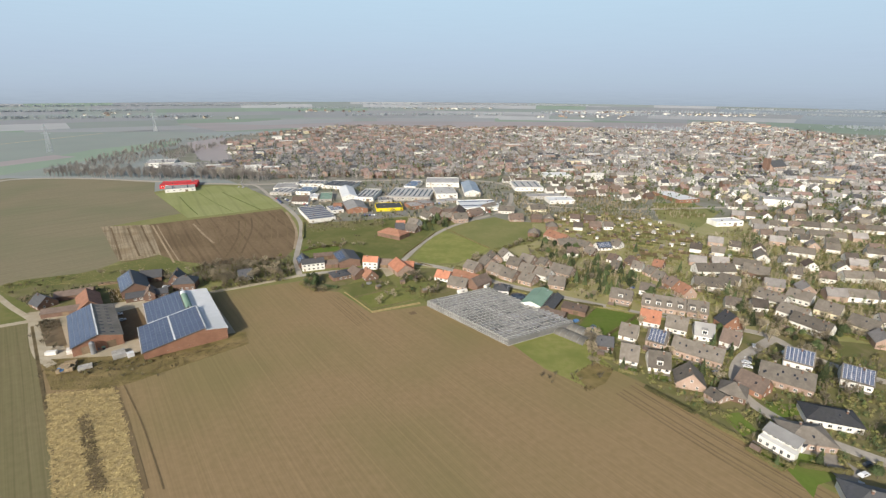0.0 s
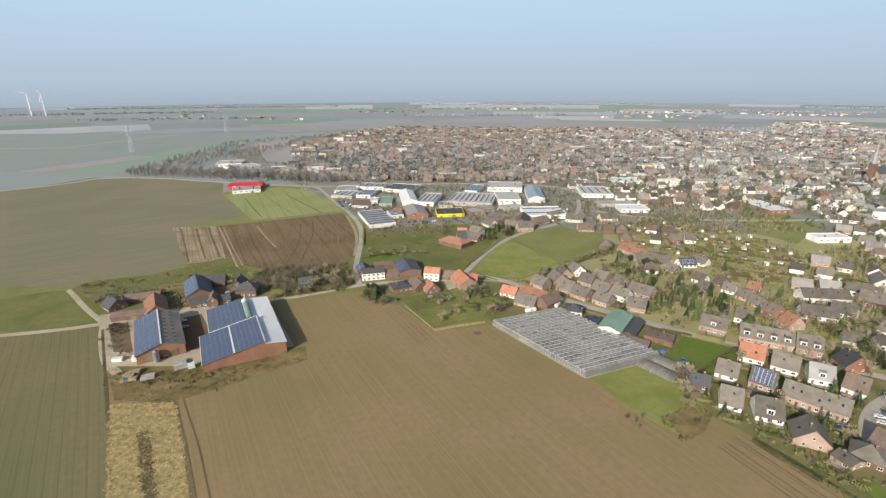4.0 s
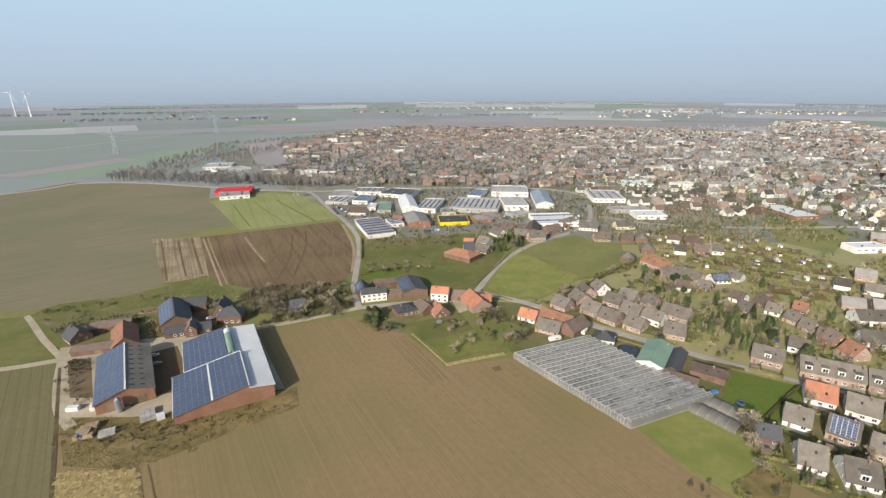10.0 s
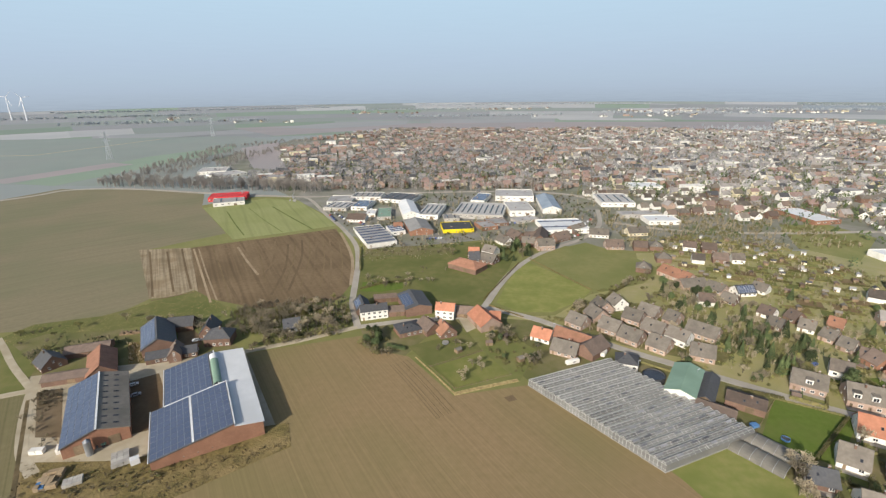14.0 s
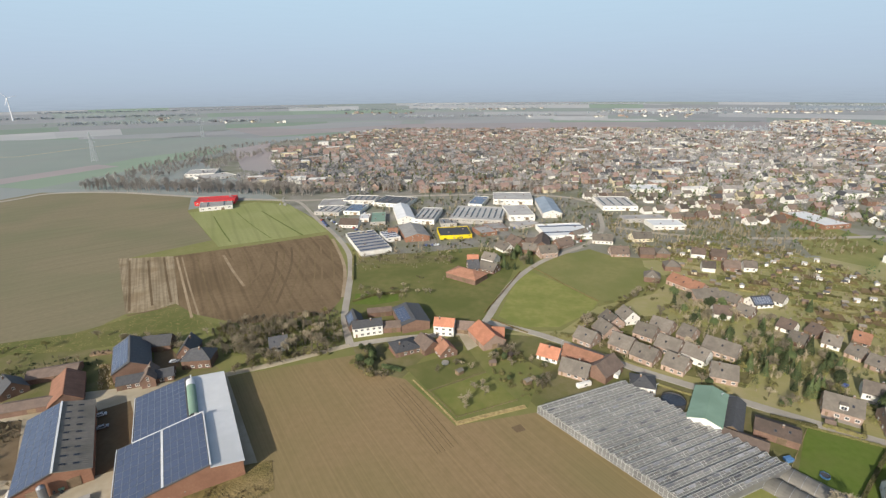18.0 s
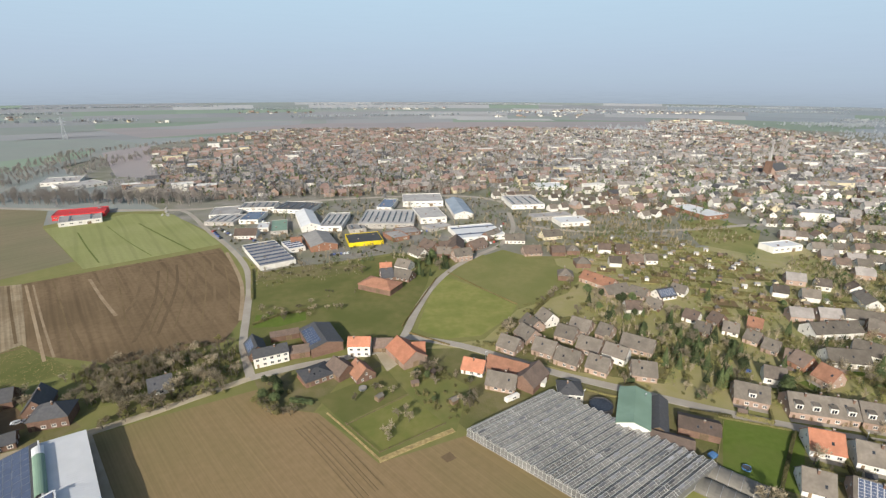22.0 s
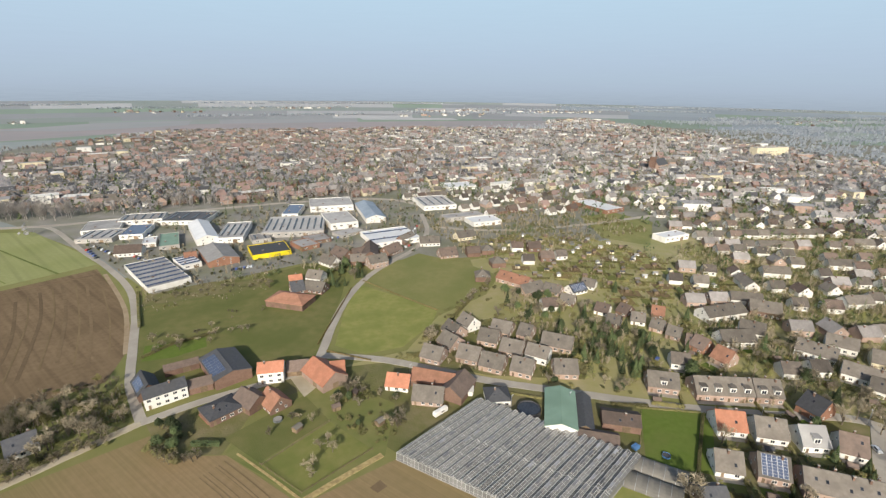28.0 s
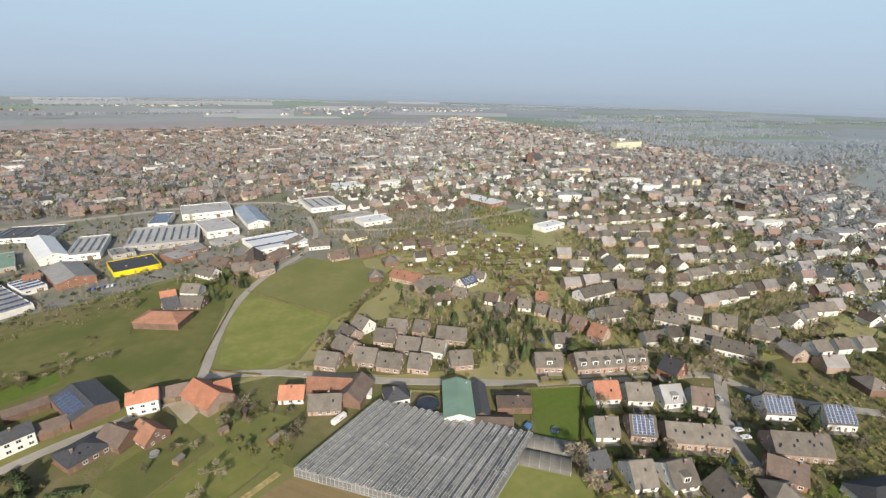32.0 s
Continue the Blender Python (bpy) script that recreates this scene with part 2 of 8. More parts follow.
M["tile_rust"] = surface("rust_red_tiles", (0.31, 0.155, 0.10), (0.37, 0.19, 0.125), 0.9, 0.8, (0.26, 0.135, 0.085), 0.25, bump=0.05, bump_scale=4, own=0.12)
# two roof colours paled and greyed: the far town's haze is put into them
M["tile_pale"] = surface("hazed_pale_tiles", (0.27, 0.25, 0.235), (0.33, 0.305, 0.285), 0.9, 0.8, (0.235, 0.215, 0.20), 0.2, bump=0.05, bump_scale=4, own=0.2)
M["tile_salmon"] = surface("hazed_red_tiles", (0.265, 0.185, 0.16), (0.31, 0.215, 0.185), 0.9, 0.8, (0.24, 0.175, 0.15), 0.2, bump=0.05, bump_scale=4, own=0.2)
M["flat_roof"] = surface("roofing_felt", (0.36, 0.35, 0.34), (0.43, 0.42, 0.40), 0.3, 0.85, (0.30, 0.29, 0.28), 0.08, own=0.2)
M["white_sheet"] = surface("white_sheet_metal", (0.70, 0.705, 0.71), (0.65, 0.66, 0.665), 0.3, 0.6, (0.59, 0.60, 0.60), 0.06, own=0.03)
M["grey_sheet"] = surface("grey_fibre_cement", (0.20, 0.18, 0.155), (0.25, 0.225, 0.19), 0.5, 0.9, (0.16, 0.145, 0.12), 0.1, own=0.05)
M["green_sheet"] = surface("green_sheet_metal", (0.20, 0.30, 0.225), (0.23, 0.335, 0.255), 0.4, 0.6, (0.18, 0.27, 0.2), 0.1, own=0.0)
M["blue_sheet"] = surface("blue_grey_sheet", (0.27, 0.32, 0.38), (0.32, 0.37, 0.43), 0.4, 0.5, (0.23, 0.28, 0.33), 0.08, own=0.0)
M["pv"] = surface("solar_glass", (0.075, 0.098, 0.16), (0.088, 0.112, 0.175), 0.4, 0.25, (0.082, 0.106, 0.168), 0.05, own=0.035, spec=0.5)
M["pv_frame"] = surface("dark_module_frame", (0.17, 0.19, 0.235), (0.20, 0.22, 0.265), 0.5, 0.4, None, 0.1, own=0.05)
M["film"] = surface("dull_plastic_film", (0.17, 0.16, 0.14), (0.23, 0.215, 0.185), 0.3, 0.7, (0.14, 0.135, 0.115), 0.08, own=0.15, spec=0.2)
M["alu"] = surface("aluminium", (0.62, 0.63, 0.64), (0.55, 0.56, 0.57), 1.0, 0.4, None, 0.1, metal=0.3, own=0.05)
M["glass"] = surface("window_glass", (0.03, 0.035, 0.045), (0.05, 0.055, 0.065), 1.0, 0.1, None, 0.2, own=0.3, spec=0.6)
M["yellow"] = surface("yellow_cladding", (0.80, 0.62, 0.02), (0.75, 0.58, 0.02), 0.4, 0.6, None, 0.1, own=0.02)
M["red"] = surface("red_cladding", (0.62, 0.05, 0.05), (0.56, 0.04, 0.045), 0.4, 0.6, None, 0.1, own=0.02)
M["blue"] = surface("blue_paint", (0.10, 0.22, 0.42), (0.08, 0.18, 0.36), 0.4, 0.6, None, 0.1, own=0.1)
M["concrete"] = surface("concrete", (0.38, 0.36, 0.33), (0.45, 0.43, 0.39), 0.4, 0.9, (0.30, 0.28, 0.25), 0.1, own=0.1)
M["wood"] = surface("weathered_wood", (0.20, 0.14, 0.09), (0.26, 0.19, 0.12), 1.2, 0.9, (0.15, 0.11, 0.07), 0.2, own=0.25)
M["bark"] = surface("bark", (0.13, 0.105, 0.075), (0.18, 0.145, 0.105), 1.2, 0.95, (0.10, 0.085, 0.06), 0.3, own=0.2)
M["twigs"] = surface("bare_twigs", (0.235, 0.20, 0.14), (0.29, 0.245, 0.175), 0.4, 0.95, (0.195, 0.17, 0.115), 0.1, own=0.35)
M["buds"] = surface("budding_twigs", (0.15, 0.14, 0.05), (0.19, 0.17, 0.068), 0.4, 0.95, (0.12, 0.115, 0.05), 0.1, own=0.3)
M["leaf"] = surface("evergreen_leaves", (0.065, 0.09, 0.035), (0.10, 0.125, 0.05), 0.5, 0.8, (0.05, 0.07, 0.03), 0.12, own=0.35)
M["hedge"] = surface("hedge_leaves", (0.158, 0.145, 0.055), (0.205, 0.178, 0.08), 0.5, 0.85, (0.122, 0.124, 0.046), 0.12, own=0.35)
M["metal"] = surface("galvanised_steel", (0.36, 0.37, 0.39), (0.42, 0.43, 0.45), 1.0, 0.5, None, 0.1, metal=0.6, own=0.05)
# zinc grey with haze added: paler in the base colour than the steel
M["pylon_grey"] = surface("hazed_zinc", (0.46, 0.49, 0.51), (0.52, 0.55, 0.57), 0.5, 0.7, None, 0.1, own=0)
M["turbine_white"] = surface("turbine_white", (0.85, 0.86, 0.88), (0.82, 0.83, 0.85), 0.2, 0.5, None, 0.05, own=0.0)


def let_light_through(m, amount=0.6):
    """Thin leaves and twigs pass part of the light on."""
    n, link = m.node_tree.nodes, m.node_tree.links.new
    tr, both, dim = n.new("ShaderNodeBsdfTranslucent"), n.new("ShaderNodeAddShader"), n.new("ShaderNodeMix")
    dim.data_type = "RGBA"
    dim.inputs[0].default_value = 1 - amount
    dim.inputs[7].default_value = (0, 0, 0, 1)
    link(n["Hue/Saturation/Value"].outputs[0], dim.inputs[6])
    link(dim.outputs[2], tr.inputs["Color"])
    link(n["Principled BSDF"].outputs[0], both.inputs[0])
    link(tr.outputs[0], both.inputs[1])
    link(both.outputs[0], n["Material Output"].inputs[0])


HAZE_SHEEN = {"ground": 0.15, "far_grass": 0.10, "far_soil": 0.15, "far_green": 0.09, "far_pale": 0.15, "far_red_soil": 0.12, "far_wood_floor": 0.15, "field_far": 0.02, "garden": 0.07, "town_ground": 0.05, "yard": 0.02, "grass_dry": 0.03, "far_wood": 0.25, "far_twigs": 0.12}
for key, haze_sheen in HAZE_SHEEN.items():
    # bluish sheen put in as distance haze: lifts surfaces seen at a flat angle
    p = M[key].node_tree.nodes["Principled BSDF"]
    p.inputs["Sheen Weight"].default_value, p.inputs["Sheen Roughness"].default_value = haze_sheen, 0.4
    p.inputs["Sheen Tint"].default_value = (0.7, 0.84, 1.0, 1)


for key in ("far_twigs", "avenue", "far_wood", "twigs", "buds", "leaf", "hedge"):
    let_light_through(M[key], 0.3 if key in ("leaf", "hedge") else 0.6)


# ---- mesh helpers ----
def part(name, bm, mats, parent=None, label="", smooth=False):
    """Links a bmesh as one mesh object, under a thing or a part."""
    me = bpy.data.meshes.new(name)
    bm.to_mesh(me)
    bm.free()
    for m in (mats if isinstance(mats, (list, tuple)) else [mats]):
        me.materials.append(M[m])
    if smooth:
        me.polygons.foreach_set("use_smooth", [True] * len(me.polygons))
    ob = new(name, me)
    if parent:
        ob.parent = parent
    return tagged(ob, label)


def share(name, me, parent, m):
    """One more part on a mesh that exists, at the pose m within its parent."""
    ob = new(name, me)
    ob.parent = parent
    ob.matrix_basis = m
    return ob


def thing(name, label, category, m, group=""):
    ob = new(name)
    ob.matrix_basis = m
    ob.empty_display_size = 1
    return tagged(ob, label, category, group)


def box(bm, x0, x1, y0, y1, z0, z1, mat=0):
    v = [bm.verts.new((x, y, z)) for z in (z0, z1) for x, y in ((x0, y0), (x1, y0), (x1, y1), (x0, y1))]
    for q in ((3, 2, 1, 0), (4, 5, 6, 7), (0, 1, 5, 4), (1, 2, 6, 5), (2, 3, 7, 6), (3, 0, 4, 7)):
        bm.faces.new([v[i] for i in q]).material_index = mat
    return v


def prism(bm, pts, z0, z1, mat=0):
    """An upright prism over a counter-clockwise outline; z1 is one height or one for each corner."""
    tops = z1 if isinstance(z1, (list, tuple)) else [z1] * len(pts)
    lo = [bm.verts.new((x, y, z0)) for x, y in pts]
    hi = [bm.verts.new((x, y, z)) for (x, y), z in zip(pts, tops)]
    n = len(pts)
    bm.faces.new(lo[::-1]).material_index = mat
    bm.faces.new(hi).material_index = mat
    for i in range(n):
        bm.faces.new((lo[i], lo[(i + 1) % n], hi[(i + 1) % n], hi[i])).material_index = mat


def slab(bm, a, b, c, d, thick, mat=0):
    """A thin plate through four corners (counter-clockwise from outside), thick downwards."""
    up = [bm.verts.new(p) for p in (a, b, c, d)]
    dn = [bm.verts.new((p[0], p[1], p[2] - thick)) for p in (a, b, c, d)]
    bm.faces.new(up).material_index = mat
    bm.faces.new(dn[::-1]).material_index = mat
    for i in range(4):
        j = (i + 1) % 4
        bm.faces.new((up[j], up[i], dn[i], dn[j])).material_index = mat


def ccw(pts):
    area = sum(a[0] * b[1] - b[0] * a[1] for a, b in zip(pts, pts[1:] + pts[:1]))
    return pts if area > 0 else pts[::-1]


def patch(name, pts, mat, z, label, category="field", kind="structure"):
    """A piece of ground, laid a hand above the sheet below it."""
    bm = bmesh.new()
    prism(bm, ccw(list(pts)), z - 0.06, z)
    return tagged(part(name, bm, mat), label, category, kind=kind)


def ribbon(name, pts, width, mat, z, label, category="road"):
    """A road along a smooth line through the points."""
    line = []
    ext = [pts[0]] + list(pts) + [pts[-1]]
    for i in range(1, len(ext) - 2):
        p0, p1, p2, p3 = (Vector(ext[k]) for k in (i - 1, i, i + 1, i + 2))
        for s in range(6):
            t = s / 6
            line.append(0.5 * (2 * p1 + (p2 - p0) * t + (2 * p0 - 5 * p1 + 4 * p2 - p3) * t * t + (3 * p1 - p0 - 3 * p2 + p3) * t ** 3))
    line.append(Vector(pts[-1]))
    bm = bmesh.new()
    prev = None
    for i, p in enumerate(line):
        d = (line[min(i + 1, len(line) - 1)] - line[max(i - 1, 0)]).normalized()
        side = Vector((-d.y, d.x)) * width / 2 * (1 + 0.06 * noise.noise((p.x * 0.1, p.y * 0.1, 3)))
        pair = [bm.verts.new((*(p + side), z)), bm.verts.new((*(p - side), z)), bm.verts.new((*(p + side * 1.02), z - 0.2)), bm.verts.new((*(p - side * 1.02), z - 0.2))]
        if prev:
            bm.faces.new((prev[0], prev[1], pair[1], pair[0]))
            bm.faces.new((prev[2], prev[0], pair[0], pair[2]))
            bm.faces.new((prev[1], prev[3], pair[3], pair[1]))
        prev = pair
    return tagged(part(name, bm, mat), label, category, kind="structure")

# ---- kinds of things ----
def unit_window():
    """A window 1 x 1 m facing -y: a proud frame, a recessed pane, a mullion and a sill."""
    bm = bmesh.new()
    xs, zs = (-0.5, -0.42, -0.03, 0.03, 0.42, 0.5), (-0.56, -0.49, -0.42, 0.42, 0.5)
    grid = [[bm.verts.new((x, -0.08, z)) for x in xs] for z in zs]
    faces = {}
    for j in range(4):
        for i in range(5):
            faces[i, j] = bm.faces.new((grid[j][i], grid[j][i + 1], grid[j + 1][i + 1], grid[j + 1][i]))
    rim = bmesh.ops.extrude_edge_only(bm, edges=[e for e in bm.edges if e.is_boundary])
    for v in rim["geom"]:
        if isinstance(v, bmesh.types.BMVert):
            v.co.y = 0.0
    for i in (1, 3):
        got = bmesh.ops.extrude_discrete_faces(bm, faces=[faces[i, 2]])["faces"][0]
        got.material_index = 1
        for v in got.verts:
            v.co.y += 0.055
    sill = bmesh.ops.extrude_face_region(bm, geom=[faces[i, 0] for i in range(5)])
    for v in sill["geom"]:
        if isinstance(v, bmesh.types.BMVert):
            v.co.y -= 0.07
    bmesh.ops.delete(bm, geom=[faces[i, 0] for i in range(5)], context="FACES_ONLY")
    me = bpy.data.meshes.new("window")
    bm.to_mesh(me)
    bm.free()
    for m in ("white", "glass"):
        me.materials.append(M[m])
    return me


def unit_box(name, mats, lip=0.0):
    """A 1 m block on its base, with an optional cap."""
    bm = bmesh.new()
    box(bm, -0.5, 0.5, -0.5, 0.5, 0, 1 - lip, 0)
    if lip:
        box(bm, -0.58, 0.58, -0.58, 0.58, 1 - lip, 1, len(mats) - 1)
    me = bpy.data.meshes.new(name)
    bm.to_mesh(me)
    bm.free()
    for m in mats:
        me.materials.append(M[m])
    return me


def unit_panel(frame_mat, rim):
    """A solar module 1 x 1 m lying in the xy plane, glass in a metal frame."""
    bm = bmesh.new()
    box(bm, -0.49, 0.49, -0.49, 0.49, -0.03, 0.02, 1)
    box(bm, -0.5 + rim, 0.5 - rim, -0.5 + rim * 0.7, 0.5 - rim * 0.7, 0.02, 0.03, 0)
    me = bpy.data.meshes.new("solar_panel")
    bm.to_mesh(me)
    bm.free()
    for m in ("pv", frame_mat):
        me.materials.append(M[m])
    return me


WIN, DOOR, CHIM, PANEL = unit_window(), unit_box("door", ["wood"]), unit_box("chimney", ["brick", "concrete"], 0.12), unit_panel("pv_frame", 0.045)
PANEL_ALU = unit_panel("alu", 0.075)
SKY = bpy.data.meshes.new("roof_window")
_b = bmesh.new()
box(_b, -0.5, 0.5, -0.5, 0.5, 0, 0.10, 0)
box(_b, -0.4, 0.4, -0.4, 0.4, 0.10, 0.12, 1)
_b.to_mesh(SKY)
_b.free()
SKY.materials.append(M["tile_dark"])
SKY.materials.append(M["glass"])


def scaled(x, y, z, sx, sy, sz, rx=0, rz=0):
    return pose(x, y, z, rx, 0, rz) @ Matrix.Diagonal((sx, sy, sz, 1))


def gable_roof(bm, L, D, h, r, over=0.45, thick=0.22):
    e = h - (r - h) * over / (D / 2)
    X, Y = L / 2 + over * 0.7, D / 2 + over
    t = thick
    slab(bm, (-X, -Y, e + t), (X, -Y, e + t), (X, 0, r + t), (-X, 0, r + t), t)
    slab(bm, (X, Y, e + t), (-X, Y, e + t), (-X, 0, r + t), (X, 0, r + t), t)
    box(bm, -X, X, -0.16, 0.16, r + t - 0.05, r + t + 0.1)


def hip_roof(bm, L, D, h, r, over=0.45, thick=0.22):
    X, Y, e = L / 2 + over, D / 2 + over, h
    k = max(L / 2 - D / 2, 0.3)
    lo = [bm.verts.new(p) for p in ((-X, -Y, e), (X, -Y, e), (X, Y, e), (-X, Y, e))]
    ed = [bm.verts.new((v.co.x, v.co.y, e + thick)) for v in lo]
    a, b = bm.verts.new((-k, 0, r + thick)), bm.verts.new((k, 0, r + thick))
    bm.faces.new(lo[::-1])
    for i in range(4):
        bm.faces.new((lo[i], lo[(i + 1) % 4], ed[(i + 1) % 4], ed[i]))
    bm.faces.new((ed[0], ed[1], b, a))
    bm.faces.new((ed[1], ed[2], b))
    bm.faces.new((ed[2], ed[3], a, b))
    bm.faces.new((ed[3], ed[0], a))


def house(x, y, turn, L, D, h, r, wall="brick", roof="tile_grey", units=1, hip=False, pv=0, sky=1, storeys=2, label="", chimneys=True, dormer=0, name="house", category="house", group="houses", door=True, z=0.0, pv_side=-1):
    """A house with its ridge along its own x; its own -y is the front."""
    ob = thing(name, label or f"{WALLS[wall]} house under a {ROOFS[roof]} roof, among gardens", category, pose(x, y, z, 0, 0, turn), group)
    bm = bmesh.new()
    if hip:
        box(bm, -L / 2, L / 2, -D / 2, D / 2, -0.5, h)
    else:
        pts = ((-D / 2, -0.5), (D / 2, -0.5), (D / 2, h), (0, r), (-D / 2, h))
        ends = [[bm.verts.new((s * L / 2, a, b)) for a, b in pts] for s in (-1, 1)]
        bm.faces.new(ends[0][::-1])
        bm.faces.new(ends[1])
        for i in range(5):
            bm.faces.new((ends[0][i], ends[0][(i + 1) % 5], ends[1][(i + 1) % 5], ends[1][i]))
    bmesh.ops.recalc_face_normals(bm, faces=bm.faces[:])
    part("wall", bm, wall, ob)
    bm = bmesh.new()
    (hip_roof if hip else gable_roof)(bm, L, D, h, r)
    part("roof", bm, roof, ob)
    tilt = math.degrees(math.atan2(r - h, D / 2))
    w = L / units
    rnd = random.Random(int(x * 7 + y * 13))
    for u in range(units):
        ux = -L / 2 + w * (u + 0.5)
        if chimneys:
            cx = ux + w * (0.5 if units > 1 and u < units - 1 else rnd.uniform(-0.25, 0.3))
            cy = rnd.choice((-1, 1)) * D * 0.08
            stack_ = share("chimney", CHIM, ob, scaled(cx, cy, r - 0.9, 0.7, 0.6, 1.9))
            share("chimney_pot", DOOR, stack_, scaled(0, 0, 1.003, 0.4, 0.4, 0.2))
        for s in range(0 if category in ("barn", "shed") else storeys):
            zc = 1.6 + s * 2.75
            if zc + 0.7 > h + 0.2:
                break
            n = max(2, int(w / 3.2))
            for i in range(n):
                wx = ux - w / 2 + w * (i + 0.5) / n
                if s == 0 and i == 0 and door:
                    share("door", DOOR, ob, scaled(wx, -D / 2, 0, 1.0, 0.12, 2.1))
                else:
                    share("window", WIN, ob, scaled(wx, -D / 2 - 0.02, zc, min(1.7, w / n * 0.55), 1.0, 1.35))
        for i in range(sky):
            f = rnd.uniform(0.3, 0.62)
            sx = ux + (rnd.uniform(-0.28, 0.28) * w)
            share("roof_window", SKY, ob, scaled(sx, -D / 2 * (1 - f), h + (r - h) * f + 0.24, 0.9, 1.25, 1, tilt))
        if dormer and u % dormer == 0 and not hip:
            bm = bmesh.new()
            dz = h + (r - h) * 0.62
            box(bm, ux - 1.4, ux + 1.4, -D / 2 * 0.86, 0, h, dz, 0)
            box(bm, ux - 1.55, ux + 1.55, -D / 2 * 0.92, 0, dz, dz + 0.18, 1)
            dorm = part("dormer", bm, ["white", roof], ob)
            share("window", WIN, dorm, scaled(ux, -D / 2 * 0.86 - 0.02, (h + dz) / 2 + 0.15, 2.2, 1, max(0.9, (dz - h) * 0.6)))
    if category in ("barn", "shed"):
        share("gate", DOOR, ob, scaled(L * 0.12, -D / 2, 0, min(3.2, L * 0.3), 0.14, min(3.0, h * 0.8)))
        share("gate", DOOR, ob, scaled(L / 2, 0, 0, 0.14, min(3.0, D * 0.35), min(3.0, h * 0.8)))
    elif not hip:
        for s in (-1, 1):
            for zc in ([1.6, 4.35] if h > 4 else [1.6]) + ([h + (r - h) * 0.35] if r - h > 2.6 else []):
                k = 2 if zc < h and D > 7 else 1
                for i in range(k):
                    share("window", WIN, ob, scaled(s * (L / 2 + 0.02), (i - (k - 1) / 2) * D * 0.42, zc, 1.1, 1, 1.25, 0, 90 * s))
    if pv:
        slope = math.hypot(D / 2, r - h)
        pw, ph = (2.5, 2.1) if category == "barn" else (1.67, 1.05)
        cols, rows = max(2, int(L * pv / pw)), max(2, int((slope * (0.5 if D > 18 else 1) - 0.5) / ph))
        side = Vector((0, -pv_side * D / 2, r - h)).normalized()
        base = Vector((0, pv_side * D / 2, h))
        for i in range(cols):
            for j in range(rows):
                p = base + side * (0.03 + ph * (j + 0.5)) + Vector((pw * (i - (cols - 1) / 2), 0, 0.36))
                share("solar_panel", PANEL if category == "barn" else PANEL_ALU, ob, scaled(p.x, p.y, p.z, pw * 0.98, ph * 0.98, 1, -pv_side * tilt))
    return ob


WALLS = {"white": "white rendered", "cream": "cream rendered", "brick": "red-brown brick", "brick_light": "pale brick", "brick_orange": "orange brick", "concrete": "grey concrete", "wood": "timber-clad"}
ROOFS = {"blue_sheet": "blue-grey sheet", "tile_umber": "dark brown tiled", "tile_pale": "pale grey tiled", "tile_salmon": "greyed red tiled", "tile_grey": "weathered grey tiled", "tile_dark": "dark slate", "tile_brown": "brown tiled", "tile_red": "bright orange-red tiled", "tile_rust": "rust-red tiled", "flat_roof": "flat felt", "pv": "solar", "grey_sheet": "grey sheet", "white_sheet": "white sheet", "green_sheet": "green sheet"}


def hall(name, label, corners, h, wall, roof, lights=0, pv_rows=0, band="", windows=True, category="building", vents=2):
    """A flat-roofed works hall over four corners, first edge to the front, with parapet, gate, window band and roof lights."""
    a, b, c, d = (Vector((*p, 0)) for p in corners)
    mid = (a + b + c + d) / 4
    ux = (b - a + c - d).normalized()
    turn = math.degrees(math.atan2(ux.y, ux.x))
    ob = thing(name, label, category, pose(mid.x, mid.y, 0, 0, 0, turn), "works halls")
    inv = ob.matrix_basis.inverted()
    L = ((b - a).length + (c - d).length) / 2
    W = ((d - a).length + (c - b).length) / 2
    bm = bmesh.new()
    box(bm, -L / 2, L / 2, -W / 2, W / 2, -0.5, h)
    part("wall", bm, wall, ob)
    bm = bmesh.new()
    box(bm, -L / 2 + 0.3, L / 2 - 0.3, -W / 2 + 0.3, W / 2 - 0.3, h + 0.003, h + 0.1)
    part("roof", bm, roof, ob)
    bm = bmesh.new()
    for x0, x1, y0, y1 in ((-L / 2, L / 2, -W / 2, -W / 2 + 0.3), (-L / 2, L / 2, W / 2 - 0.3, W / 2), (-L / 2, -L / 2 + 0.3, -W / 2 + 0.3, W / 2 - 0.3), (L / 2 - 0.3, L / 2, -W / 2 + 0.3, W / 2 - 0.3)):
        box(bm, x0, x1, y0, y1, h + 0.003, h + 0.55)
    part("parapet", bm, band or wall, ob)
    if windows:
        for i in range(max(2, int(L / 6))):
            share("window", WIN, ob, scaled(-L / 2 + L * (i + 0.5) / max(2, int(L / 6)), -W / 2 - 0.02, h * 0.62, 3.0, 1, 1.2))
        share("gate", DOOR, ob, scaled(L * 0.2, -W / 2, 0, 3.6, 0.16, min(3.8, h * 0.75)))
    for i in range(lights):
        share("roof_light", SKY, ob, scaled(-L / 2 + L * (i + 0.5) / lights, 0, h + 0.1, min(1.6, L / lights * 0.5), W * 0.7, 3))
    for i in range(vents):
        share("roof_vent", CHIM, ob, scaled(L * (0.31 - 0.5 * i), W * (0.2 - 0.37 * i), h + 0.1, 1.2, 1.2, 0.9))
    if pv_rows:
        n = max(3, int(L / 2.4))
        for j in range(pv_rows):
            for i in range(n):
                share("solar_panel", PANEL, ob, scaled(-L / 2 + L * (i + 0.5) / n, -W / 2 + W * (j + 0.55) / pv_rows, h + 0.55, L / n * 0.96, min(1.9, W / pv_rows * 0.5), 1, 14))
    return ob


